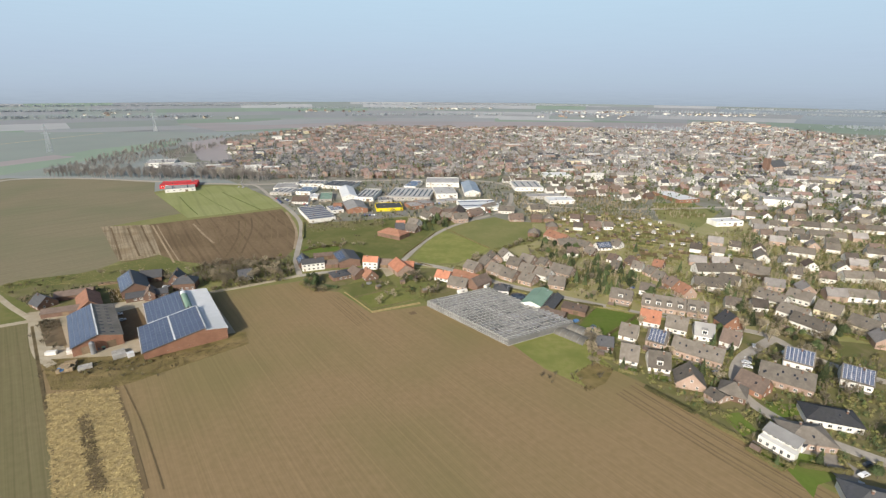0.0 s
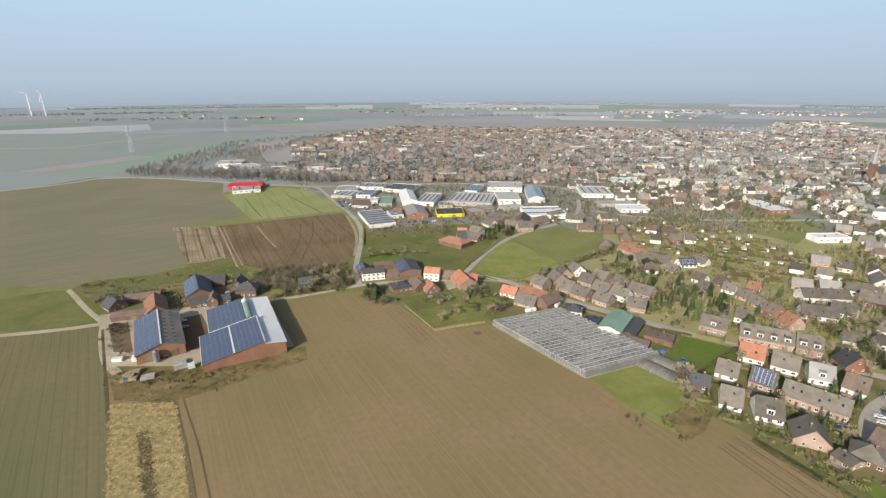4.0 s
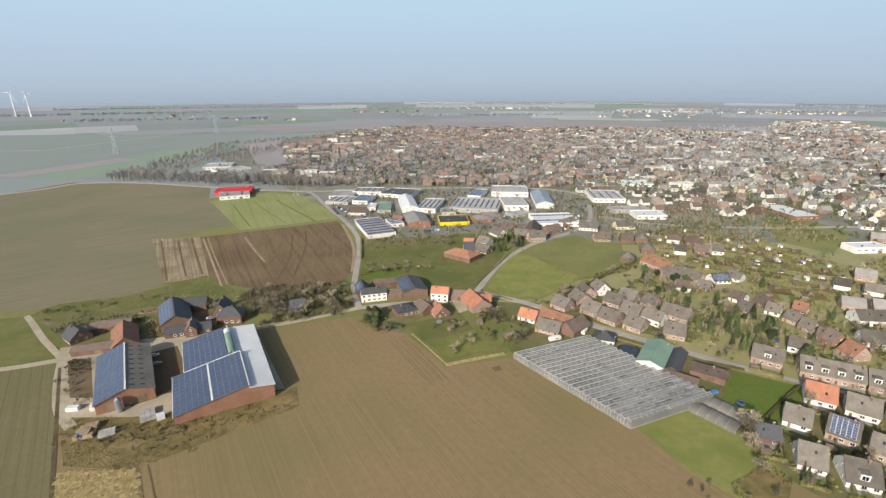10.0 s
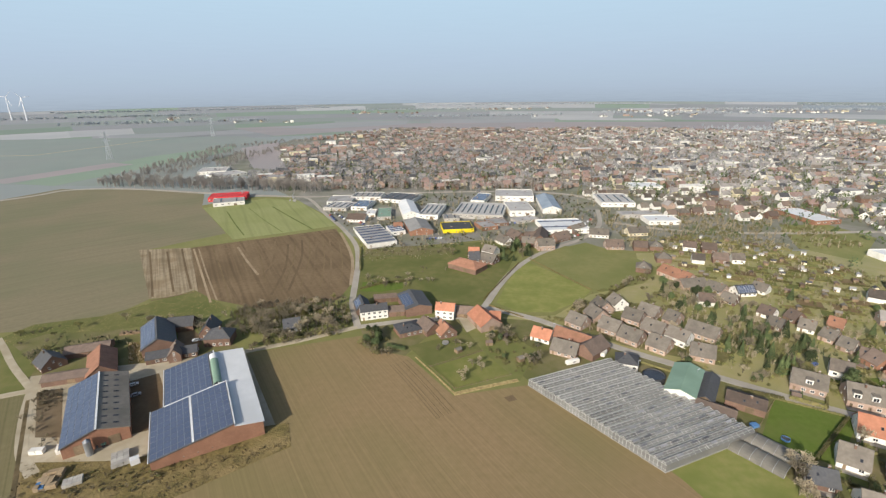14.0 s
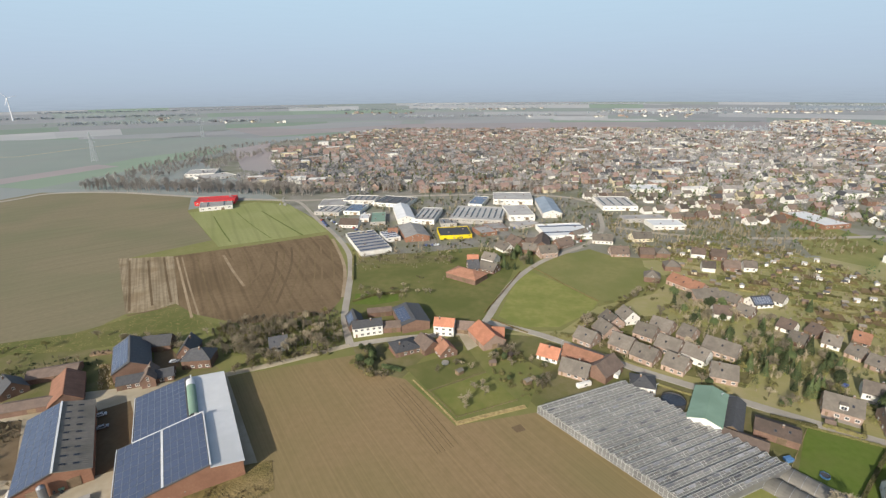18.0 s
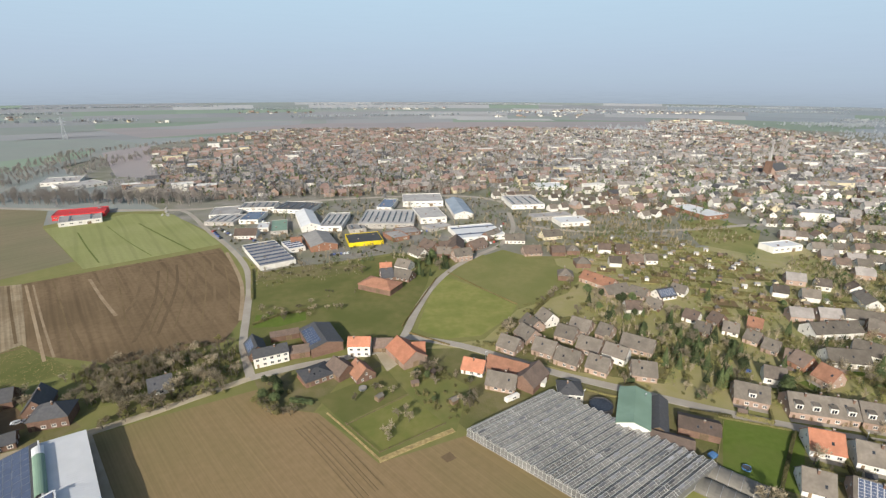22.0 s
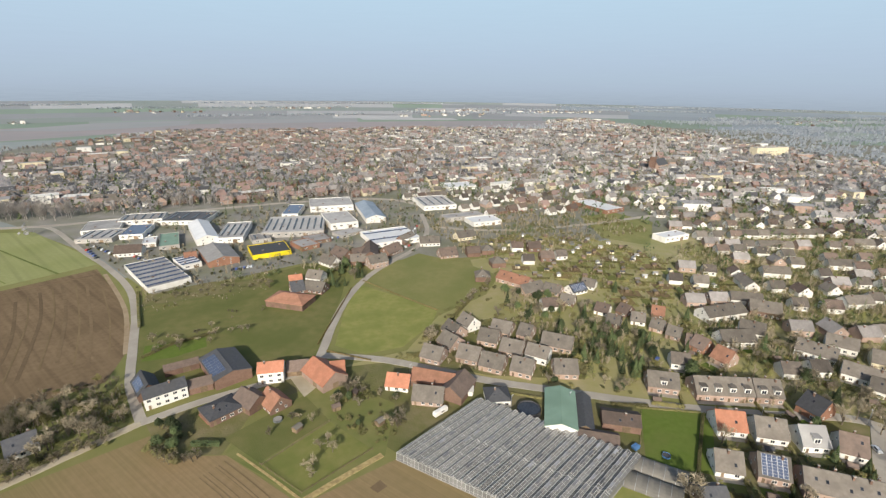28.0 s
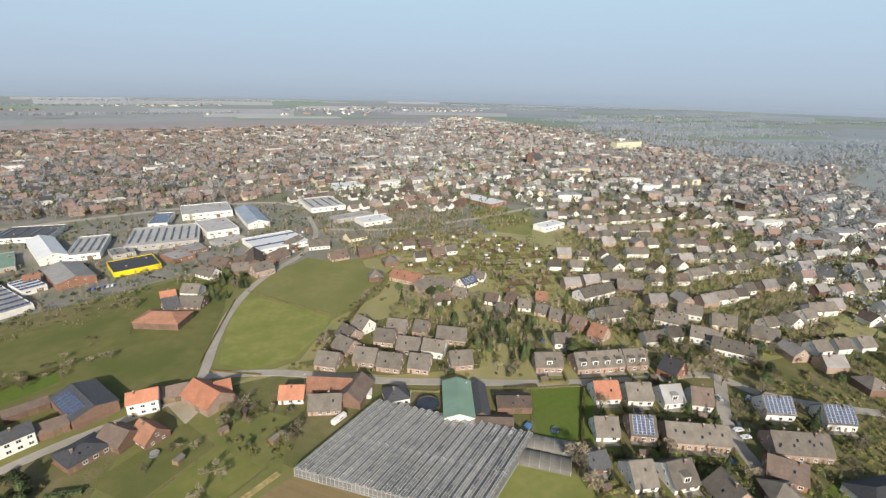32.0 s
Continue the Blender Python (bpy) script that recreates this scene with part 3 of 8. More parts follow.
def twig_tree(seed, height, spread, levels=4, clump=0, name_m="twigs"):
    """Meshes of a bare tree: the trunk with its limbs, and a crown of fine twigs."""
    rnd = random.Random(seed)
    tv, tf, cv, cf = [], [], [], []

    def cone(vs, fs, p, q, r0, r1, n=4):
        d = (q - p).normalized()
        u = d.orthogonal().normalized()
        w = d.cross(u)
        b = len(vs)
        for c, rr in ((p, r0), (q, r1)):
            for i in range(n):
                a = 2 * math.pi * i / n
                vs.append(tuple(c + (u * math.cos(a) + w * math.sin(a)) * rr))
        for i in range(n):
            j = (i + 1) % n
            fs.append((b + i, b + j, b + n + j, b + n + i))

    def grow(p, d, length, rad, level):
        q = p + d * length
        if level <= 1:
            cone(tv, tf, p, q, rad, rad * 0.65, 5)
        else:
            cone(cv, cf, p, q, rad, rad * 0.5, 3)
        if level >= levels:
            for _ in range(3):
                v = (d + Vector((rnd.gauss(0, 1), rnd.gauss(0, 1), rnd.gauss(0.2, 0.8))) * 0.8).normalized() * length * rnd.uniform(0.7, 1.3)
                w = v.orthogonal().normalized() * 0.045
                b = len(cv)
                cv.extend(tuple(p.lerp(q, rnd.random()) + e) for e in (w, -w))
                cv.append(tuple(q + v))
                cf.append((b, b + 1, b + 2))
            for _ in range(clump):
                c = q + Vector((rnd.gauss(0, 1), rnd.gauss(0, 1), rnd.gauss(0, 0.7))) * length * 0.35
                leaf(cv, cf, c, rnd, length * 0.16)
            return
        for i in range(rnd.choice((3, 3, 4)) if level else 5):
            axis = Vector((rnd.uniform(-1, 1), rnd.uniform(-1, 1), rnd.uniform(-0.15, 0.55)))
            nd = (d * 0.75 + axis.normalized() * spread).normalized()
            s = p.lerp(q, rnd.uniform(0.45, 1.0)) if i else q
            grow(s, nd, length * rnd.uniform(0.55, 0.78), rad * 0.56, level + 1)

    grow(Vector((0, 0, -0.3)), Vector((rnd.uniform(-0.05, 0.05), rnd.uniform(-0.05, 0.05), 1)).normalized(), height * 0.34, height * 0.028, 0)
    return mesh_of("trunk", tv, tf, "bark"), mesh_of("crown", cv, cf, name_m)


def leaf(vs, fs, c, rnd, s):
    a = Vector((rnd.gauss(0, 1), rnd.gauss(0, 1), rnd.gauss(0, 1))).normalized()
    u = a.orthogonal().normalized() * s
    w = a.cross(u)
    b = len(vs)
    vs.extend(tuple(c + v) for v in (-u - w * 0.6, u - w * 0.5, u * 0.8 + w * 0.7, -u * 0.7 + w * 0.6))
    fs.append((b, b + 1, b + 2, b + 3))


def skin_leaf(vs, fs, c, out, rnd, s):
    """A leaf clump that faces outwards from its crown, a little askew."""
    a = (out + Vector((rnd.gauss(0, 0.38), rnd.gauss(0, 0.38), rnd.gauss(0, 0.38)))).normalized()
    u = a.orthogonal().normalized()
    w = a.cross(u)
    t = rnd.uniform(0, 6.28)
    u, w = (u * math.cos(t) + w * math.sin(t)) * s, (w * math.cos(t) - u * math.sin(t)) * s
    b = len(vs)
    vs.extend(tuple(c + v) for v in (-u - w * 0.6, u - w * 0.5, u * 0.8 + w * 0.7, -u * 0.7 + w * 0.6))
    fs.append((b, b + 1, b + 2, b + 3))


def crown_of(vs, fs, x, y, h, w, n, size, rnd, cone=False, z0=0.0):
    """A lumpy crown on the ground: clumps over its skin, taller than wide or conical."""
    ph = rnd.uniform(0, 50)
    for _ in range(n):
        d = Vector((rnd.gauss(0, 1), rnd.gauss(0, 1), rnd.gauss(0, 1))).normalized()
        if cone:
            t = rnd.random() ** 1.5
            out = Vector((d.x, d.y, 0)).normalized()
            rr = w * (1.03 - t) * rnd.uniform(0.8, 1.05)
            c = Vector((x + out.x * rr, y + out.y * rr, z0 + 0.1 + t * h))
            skin_leaf(vs, fs, c, (out + Vector((0, 0, 0.35))).normalized(), rnd, size * rnd.uniform(0.6, 1.2) * (1.1 - 0.5 * t))
        else:
            d.z = abs(d.z) if rnd.random() < 0.75 else d.z * 0.6
            lump = 1 + 0.5 * noise.noise((d.x * 1.7 + ph, d.y * 1.7, d.z * 1.7))
            k = lump * rnd.uniform(0.82, 1.04)
            c = Vector((x + d.x * w * k, y + d.y * w * k, max(0.12, z0 + h * 0.42 + d.z * h * 0.56 * k)))
            skin_leaf(vs, fs, c, d, rnd, size * rnd.uniform(0.6, 1.25))


def fan_of(vs, fs, x, y, h, n, width, rnd):
    """A small bare tree: a stem and fine branches that rise and spread."""
    for k in range(n):
        z = h * rnd.uniform(0.12, 0.7)
        ang, out = rnd.uniform(0, 6.28), h * rnd.uniform(0.1, 0.36)
        p = Vector((x + rnd.gauss(0, h * 0.04), y + rnd.gauss(0, h * 0.04), z)) if k else Vector((x, y, -0.1))
        q = p + Vector((math.cos(ang) * out, math.sin(ang) * out, h * rnd.uniform(0.08, 0.34))) if k else Vector((x, y, h * 0.8))
        u = (q - p).orthogonal().normalized() * width * (1 if k else 2.2)
        v = (q - p).cross(u).normalized() * u.length
        for o in (u, v):
            b = len(vs)
            vs.extend((tuple(p + o), tuple(p - o), tuple(q)))
            fs.append((b, b + 1, b + 2))


def mesh_of(name, vs, fs, mat):
    me = bpy.data.meshes.new(name)
    me.from_pydata(vs, [], fs)
    me.materials.append(M[mat])
    return me


def leafy(seed, w, h, n, s, mat, cone=False):
    """A crown of many small leaf clumps, in a lumpy round or conical outline."""
    rnd = random.Random(seed)
    vs, fs = [], []
    if cone:
        crown_of(vs, fs, 0, 0, h - 0.5, w / 2, n, s, rnd, True, 0.5)
    else:
        for _ in range(5):
            k = rnd.uniform(0.5, 0.8)
            crown_of(vs, fs, rnd.gauss(0, 0.16) * w, rnd.gauss(0, 0.16) * w, h * k, w * 0.36 * k, n // 5, s, rnd, False, h * rnd.uniform(0.08, 0.3))
    return mesh_of("crown", vs, fs, mat)


def short_trunk(h, r):
    vs, fs = [], []
    for z, rr in ((-0.3, r * 1.3), (h * 0.5, r), (h, r * 0.6)):
        vs += [(rr * math.cos(k * math.pi / 3), rr * math.sin(k * math.pi / 3), z) for k in range(6)]
    for k in range(2):
        fs += [(k * 6 + i, k * 6 + (i + 1) % 6, k * 6 + 6 + (i + 1) % 6, k * 6 + 6 + i) for i in range(6)]
    return mesh_of("trunk", vs, fs, "bark")


BARE = [twig_tree(k, 10, 0.75, 4) for k in range(4)]
BUD = [twig_tree(20 + k, 7, 0.9, 4, 1, "buds") for k in range(2)]
BUSH = [(short_trunk(0.6, 0.12), leafy(40 + k, 3.6, 2.4, 600, 0.17, "hedge")) for k in range(3)]
M["brush_twigs"] = surface("brown_thicket_twigs", (0.15, 0.125, 0.08), (0.19, 0.16, 0.105), 0.4, 0.95, (0.12, 0.105, 0.065), 0.1, own=0.3)
let_light_through(M["brush_twigs"], 0.5)
BRUSH = [twig_tree(60 + k, 4.8, 1.0, 3, 2, "brush_twigs") for k in range(3)]
FIR = [(short_trunk(2.0, 0.2), leafy(50 + k, 4.2, 10, 900, 0.30, "leaf", True)) for k in range(2)]
ROUND = [(short_trunk(2.0, 0.22), leafy(55 + k, 6.5, 7, 1100, 0.28, "leaf")) for k in range(2)]
KINDS = {"bare": (BARE, "bare_tree", "leafless grey-brown deciduous tree in winter", "tree"), "bud": (BUD, "budding_tree", "small tree with yellow-green buds", "tree"),
         "bush": (BUSH, "bush", "low dull-green garden bush", "bush"), "brush": (BRUSH, "bare_shrub", "leafless brown twiggy shrub", "bush"),
         "fir": (FIR, "conifer", "dark green conical conifer", "tree"), "round": (ROUND, "evergreen_tree", "dark evergreen tree with a lumpy crown", "tree")}
PLANT = random.Random(5)


def plant(kind, x, y, size=1.0):
    meshes, name, label, category = KINDS[kind]
    trunk, crown = PLANT.choice(meshes)
    ob = new(name, trunk)
    s = size * PLANT.uniform(0.8, 1.2)
    ob.matrix_basis = pose(x, y, 0, 0, 0, PLANT.uniform(0, 360)) @ Matrix.Diagonal((s, s, s * PLANT.uniform(0.9, 1.1), 1))
    tagged(ob, label, category, "trees and shrubs")
    c = new("crown", crown)
    c.parent = ob
    return ob


def grove(kinds, pts, n, size=1.0, seed=1):
    """Scatters plants inside an outline."""
    rnd = random.Random(seed)
    xs, ys = [p[0] for p in pts], [p[1] for p in pts]
    done = 0
    for _ in range(n * 12):
        x, y = rnd.uniform(min(xs), max(xs)), rnd.uniform(min(ys), max(ys))
        inside = False
        for (x0, y0), (x1, y1) in zip(pts, pts[1:] + pts[:1]):
            if (y0 > y) != (y1 > y) and x < (x1 - x0) * (y - y0) / (y1 - y0) + x0:
                inside = not inside
        if inside and free(x, y, 1.0):
            plant(rnd.choice(kinds), x, y, size * rnd.uniform(0.7, 1.25))
            done += 1
            if done >= n:
                break


def row_of(kind, a, b, n, size=1.0, jitter=1.0):
    for i in range(n):
        t = (i + 0.5) / n
        plant(kind, a[0] + (b[0] - a[0]) * t + PLANT.uniform(-jitter, jitter), a[1] + (b[1] - a[1]) * t + PLANT.uniform(-jitter, jitter), size)


TAKEN = []


def take(x, y, r):
    TAKEN.append((x, y, r))


def free(x, y, r):
    return all((x - a) ** 2 + (y - b) ** 2 > (r + c) ** 2 for a, b, c in TAKEN)

# ---- ground, fields and roads ----
bm = bmesh.new()
ring = [bm.verts.new((4880 * math.cos(2 * math.pi * k / 96), 100 + 4880 * math.sin(2 * math.pi * k / 96), 0)) for k in range(96)]
bm.faces.new(ring)
tagged(part("ground", bm, "ground"), "wide flat ground of meadows and soil", "ground", kind="structure")


def distance():
    """Haze and sky far behind the place: a plain glowing ring."""
    m = bpy.data.materials.new("hazy_distance")
    m.use_nodes = True
    n, link = m.node_tree.nodes, m.node_tree.links.new
    n.remove(n["Principled BSDF"])
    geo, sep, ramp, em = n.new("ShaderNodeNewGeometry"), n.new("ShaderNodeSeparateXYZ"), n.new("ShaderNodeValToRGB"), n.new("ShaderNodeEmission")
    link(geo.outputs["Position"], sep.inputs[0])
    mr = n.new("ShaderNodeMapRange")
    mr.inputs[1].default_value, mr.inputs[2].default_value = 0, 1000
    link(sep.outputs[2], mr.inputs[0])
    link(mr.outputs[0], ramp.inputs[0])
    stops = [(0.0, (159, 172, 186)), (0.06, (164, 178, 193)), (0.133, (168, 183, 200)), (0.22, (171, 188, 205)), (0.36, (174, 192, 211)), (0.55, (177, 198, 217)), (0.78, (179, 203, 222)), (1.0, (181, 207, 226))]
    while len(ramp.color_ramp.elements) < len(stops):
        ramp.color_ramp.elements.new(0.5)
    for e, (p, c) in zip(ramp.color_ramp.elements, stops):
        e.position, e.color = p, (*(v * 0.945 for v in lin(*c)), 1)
    tex, mp = n.new("ShaderNodeTexNoise"), n.new("ShaderNodeMapping")
    mp.inputs["Scale"].default_value = (0.0007, 0.0007, 0.02)
    link(geo.outputs["Position"], mp.inputs[0])
    link(mp.outputs[0], tex.inputs["Vector"])
    r = n.new("ShaderNodeMapRange")
    r.inputs[3].default_value, r.inputs[4].default_value = 0.98, 1.02
    link(tex.outputs[0], r.inputs[0])
    link(r.outputs[0], em.inputs[1])
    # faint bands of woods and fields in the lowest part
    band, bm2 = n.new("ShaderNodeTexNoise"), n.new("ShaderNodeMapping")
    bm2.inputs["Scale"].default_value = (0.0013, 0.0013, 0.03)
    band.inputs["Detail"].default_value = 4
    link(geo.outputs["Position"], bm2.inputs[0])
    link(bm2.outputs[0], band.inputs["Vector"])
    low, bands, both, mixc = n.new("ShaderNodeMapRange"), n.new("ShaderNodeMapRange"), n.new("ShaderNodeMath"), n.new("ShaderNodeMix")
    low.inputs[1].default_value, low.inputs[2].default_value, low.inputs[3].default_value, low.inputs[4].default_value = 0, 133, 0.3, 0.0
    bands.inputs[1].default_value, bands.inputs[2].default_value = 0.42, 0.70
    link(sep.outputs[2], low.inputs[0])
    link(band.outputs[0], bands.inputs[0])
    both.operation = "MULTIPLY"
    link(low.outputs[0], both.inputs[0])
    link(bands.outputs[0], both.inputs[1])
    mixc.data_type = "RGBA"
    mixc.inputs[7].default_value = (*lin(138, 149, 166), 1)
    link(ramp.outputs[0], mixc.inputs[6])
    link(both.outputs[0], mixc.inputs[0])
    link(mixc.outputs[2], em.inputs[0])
    link(em.outputs[0], n["Material Output"].inputs[0])
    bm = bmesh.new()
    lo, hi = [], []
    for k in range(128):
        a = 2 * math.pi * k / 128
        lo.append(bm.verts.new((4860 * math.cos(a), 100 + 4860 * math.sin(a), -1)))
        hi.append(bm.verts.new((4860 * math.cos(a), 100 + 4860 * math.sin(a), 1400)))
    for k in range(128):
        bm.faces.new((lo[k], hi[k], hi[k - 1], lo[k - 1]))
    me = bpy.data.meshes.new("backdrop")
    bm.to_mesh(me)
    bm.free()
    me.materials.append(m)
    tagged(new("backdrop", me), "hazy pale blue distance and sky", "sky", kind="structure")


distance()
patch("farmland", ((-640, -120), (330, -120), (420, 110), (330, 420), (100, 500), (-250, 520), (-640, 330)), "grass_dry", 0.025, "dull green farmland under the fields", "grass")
patch("field_main", ((-227, 265), (-126, 133), (-60, 35), (60, -60), (219, -19), (151, 109), (140, 126), (120, 165), (110, 183), (100, 195), (81, 182), (53, 223), (9, 275), (-27, 266), (-51, 299), (-74, 307), (-80, 321), (-144, 299)), "field", 0.06, "wide brown-green sprouting field with faint drill rows")
patch("field_side", ((-226, 263), (-124, 134), (-58, 35), (-300, -60), (-612, 178), (-305, 244)), "field_left", 0.072, "olive-brown field beside a farm track")
patch("field_stubble", ((-168, 191), (-139, 194), (-96, 132), (-60, 80), (-86, 80), (-126, 133)), "straw", 0.12, "strip of pale straw stubble with a worn middle")
patch("rough_ground", ((-168, 194), (-192, 221), (-152, 223), (-111, 242), (-97, 246), (-91, 232), (-123, 207), (-141, 193)), "weeds", 0.14, "rough dry grass beside the farm halls", "grass")
patch("farmyard", ((-239, 277), (-203, 231), (-190, 221), (-152, 217), (-120, 238), (-101, 243), (-140, 302), (-220, 283)), "dirt", 0.10, "pale trodden farmyard", "yard")
patch("field_far", ((-311, 318), (-247, 331), (-236, 369), (-305, 471), (-256, 523), (-338, 632), (-375, 709), (-472, 739), (-610, 747), (-639, 660), (-761, 495), (-547, 329)), "field_far", 0.06, "broad olive-brown field behind the farm")
patch("field_crop", ((-334, 628), (-240, 503), (-203, 522), (-153, 551), (-169, 580), (-230, 667), (-278, 680)), "crop", 0.08, "bright green field of winter crop")
patch("field_margin", ((-345, 640), (-310, 470), (-200, 440), (-100, 440), (-104, 470), (-146, 548), (-178, 600), (-236, 690), (-300, 690)), "grass_dry", 0.045, "grassy margin between crop and ploughed soil", "grass")
patch("field_ploughed_pale", ((-311, 472), (-236, 369), (-206, 377), (-267, 478)), "plough_pale", 0.102, "strip of pale dry ploughed soil")
patch("field_ploughed", ((-267, 478), (-206, 374), (-154, 355), (-106, 369), (-103, 396), (-117, 463), (-150, 539), (-191, 517)), "plough", 0.09, "reddish-brown ploughed field with curving tracks")
patch("meadow_west", ((-94, 359), (-60, 354), (-5, 358), (2, 394), (15, 431), (27, 477), (-5, 496), (-60, 475), (-106, 463), (-100, 408)), "grass", 0.08, "green paddock behind the farm", "meadow")
patch("meadow_east", ((-3, 363), (11, 407), (29, 441), (59, 475), (90, 494), (119, 456), (131, 426), (107, 399), (65, 380), (35, 348), (12, 350)), "grass_dry", 0.088, "dry green pasture beside a curved road", "meadow")
patch("orchard_meadow", ((-52, 300), (-27, 269), (5, 278), (17, 307), (-6, 336), (-39, 325)), "grass", 0.10, "rough orchard meadow with hedges", "meadow")
patch("meadow_strip", ((53, 225), (88, 244), (93, 224), (100, 199), (81, 182), (65, 199)), "meadow_bright", 0.10, "bright green meadow beside the greenhouse", "meadow")
patch("lawn", ((117, 266), (146, 255), (116, 226), (96, 240)), "lawn", 0.12, "flat mown lawn along the street", "lawn")
patch("village_ground", ((10, 277), (53, 226), (88, 243), (95, 203), (110, 180), (140, 126), (166, 104), (423, 107), (632, 350), (333, 475), (125, 465), (107, 399), (65, 380), (35, 348), (3, 345), (-18, 324)), "garden", 0.04, "gardens and hedged plots of the village", "garden")
patch("garden_ground", ((10, 277), (53, 226), (88, 243), (95, 203), (110, 180), (140, 126), (166, 104), (300, 104), (330, 190), (222, 222), (168, 241), (133, 260), (89, 288), (64, 305), (45, 321), (20, 341), (-3, 344), (-18, 324)), "plot", 0.052, "hedged plots on the village edge, darkened for shade", "garden")
patch("estate_ground", ((38, 336), (64, 366), (92, 366), (128, 347), (134, 318), (108, 293), (66, 312)), "plot", 0.056, "small gardens and paths of the estate", "garden")
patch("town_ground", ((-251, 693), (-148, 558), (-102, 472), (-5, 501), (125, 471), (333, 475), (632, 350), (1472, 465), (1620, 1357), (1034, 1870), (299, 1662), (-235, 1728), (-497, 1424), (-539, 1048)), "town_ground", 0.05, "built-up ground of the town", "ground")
patch("works_yard", ((-216, 681), (-123, 509), (-102, 471), (-38, 496), (28, 527), (93, 509), (131, 564), (145, 694), (-82, 707)), "yard", 0.09, "grey asphalt yards and verges between works halls", "yard")
patch("playing_field", ((268, 479), (298, 553), (346, 551), (357, 507), (294, 445)), "grass_dry", 0.10, "worn playing field beside allotments", "field")
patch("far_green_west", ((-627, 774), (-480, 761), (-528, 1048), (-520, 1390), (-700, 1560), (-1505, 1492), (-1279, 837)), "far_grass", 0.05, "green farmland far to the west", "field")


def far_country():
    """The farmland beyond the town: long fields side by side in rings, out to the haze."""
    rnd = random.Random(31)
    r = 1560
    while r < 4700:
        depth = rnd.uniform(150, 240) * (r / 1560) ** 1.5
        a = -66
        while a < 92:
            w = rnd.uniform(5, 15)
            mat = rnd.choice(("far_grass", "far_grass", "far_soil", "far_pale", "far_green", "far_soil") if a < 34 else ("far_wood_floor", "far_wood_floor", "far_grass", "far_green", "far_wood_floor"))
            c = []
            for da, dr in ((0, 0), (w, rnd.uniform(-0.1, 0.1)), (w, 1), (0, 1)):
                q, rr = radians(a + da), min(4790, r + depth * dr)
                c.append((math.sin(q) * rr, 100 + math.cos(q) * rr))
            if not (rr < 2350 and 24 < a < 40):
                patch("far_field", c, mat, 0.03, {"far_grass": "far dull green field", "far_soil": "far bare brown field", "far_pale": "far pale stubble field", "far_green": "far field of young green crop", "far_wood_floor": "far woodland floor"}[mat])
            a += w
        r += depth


far_country()
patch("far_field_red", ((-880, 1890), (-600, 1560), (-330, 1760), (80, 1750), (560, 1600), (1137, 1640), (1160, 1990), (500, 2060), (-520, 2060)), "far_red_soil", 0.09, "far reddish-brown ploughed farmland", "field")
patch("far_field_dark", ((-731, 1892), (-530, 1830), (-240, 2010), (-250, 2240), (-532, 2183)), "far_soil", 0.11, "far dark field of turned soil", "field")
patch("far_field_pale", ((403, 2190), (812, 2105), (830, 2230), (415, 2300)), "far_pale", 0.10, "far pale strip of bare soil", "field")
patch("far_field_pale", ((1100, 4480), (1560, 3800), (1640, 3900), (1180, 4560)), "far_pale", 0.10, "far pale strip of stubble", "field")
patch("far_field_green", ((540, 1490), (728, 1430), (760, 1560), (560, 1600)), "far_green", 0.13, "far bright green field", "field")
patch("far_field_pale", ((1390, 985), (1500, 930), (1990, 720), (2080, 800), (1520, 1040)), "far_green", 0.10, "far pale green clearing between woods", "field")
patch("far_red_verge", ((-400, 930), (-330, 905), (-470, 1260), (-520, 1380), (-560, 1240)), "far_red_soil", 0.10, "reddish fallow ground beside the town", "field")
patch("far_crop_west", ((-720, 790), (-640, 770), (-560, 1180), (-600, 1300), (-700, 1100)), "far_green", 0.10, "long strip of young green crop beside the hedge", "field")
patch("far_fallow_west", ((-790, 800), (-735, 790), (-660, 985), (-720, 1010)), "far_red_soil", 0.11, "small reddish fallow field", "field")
ribbon("far_track", [(-987, 1131), (-950, 1310), (-911, 1492)], 7, "dirt", 0.16, "pale farm track across far fields")
ribbon("far_track", [(-1300, 1130), (-1130, 1120), (-987, 1131)], 6, "dirt", 0.16, "pale farm track across far fields")
ribbon("road_lane", [(-430, 197), (-305, 240), (-249, 257), (-227, 266), (-194, 277), (-144, 301), (-120, 312), (-85, 331)], 4.2, "dirt", 0.16, "narrow pale farm lane")
ribbon("road_track", [(-290, 314), (-276, 303), (-255, 286), (-230, 268)], 3.4, "dirt", 0.17, "pale field track")
ribbon("road_yard_track", [(-230, 270), (-216, 250), (-197, 227), (-182, 215)], 4.5, "dirt", 0.15, "trodden track into the farmyard")
ribbon("road_curve", [(-235, 692), (-214, 668), (-175, 595), (-145, 543), (-120, 490), (-108, 445), (-101, 402), (-95, 364), (-85, 332)], 4.4, "asphalt", 0.18, "pale asphalt road curving round the ploughed field")
ribbon("road_village", [(-85, 331), (-62, 338), (-34, 343), (-14, 349), (-7, 363), (4, 394), (19, 427), (41, 460), (67, 485), (93, 509), (119, 554), (134, 616)], 4.6, "asphalt", 0.19, "grey asphalt road rising between meadows")
ribbon("road_street", [(-7, 358), (20, 344), (45, 324), (64, 308), (89, 291), (133, 262), (168, 243), (195, 231), (204, 222), (206, 209), (212, 197), (222, 184), (238, 168)], 5.2, "asphalt", 0.20, "village street of grey asphalt")
ribbon("road_side_street", [(204, 222), (190, 214), (172, 203), (158, 188), (151, 170), (159, 148), (183, 124)], 5.6, "asphalt", 0.21, "residential side street")
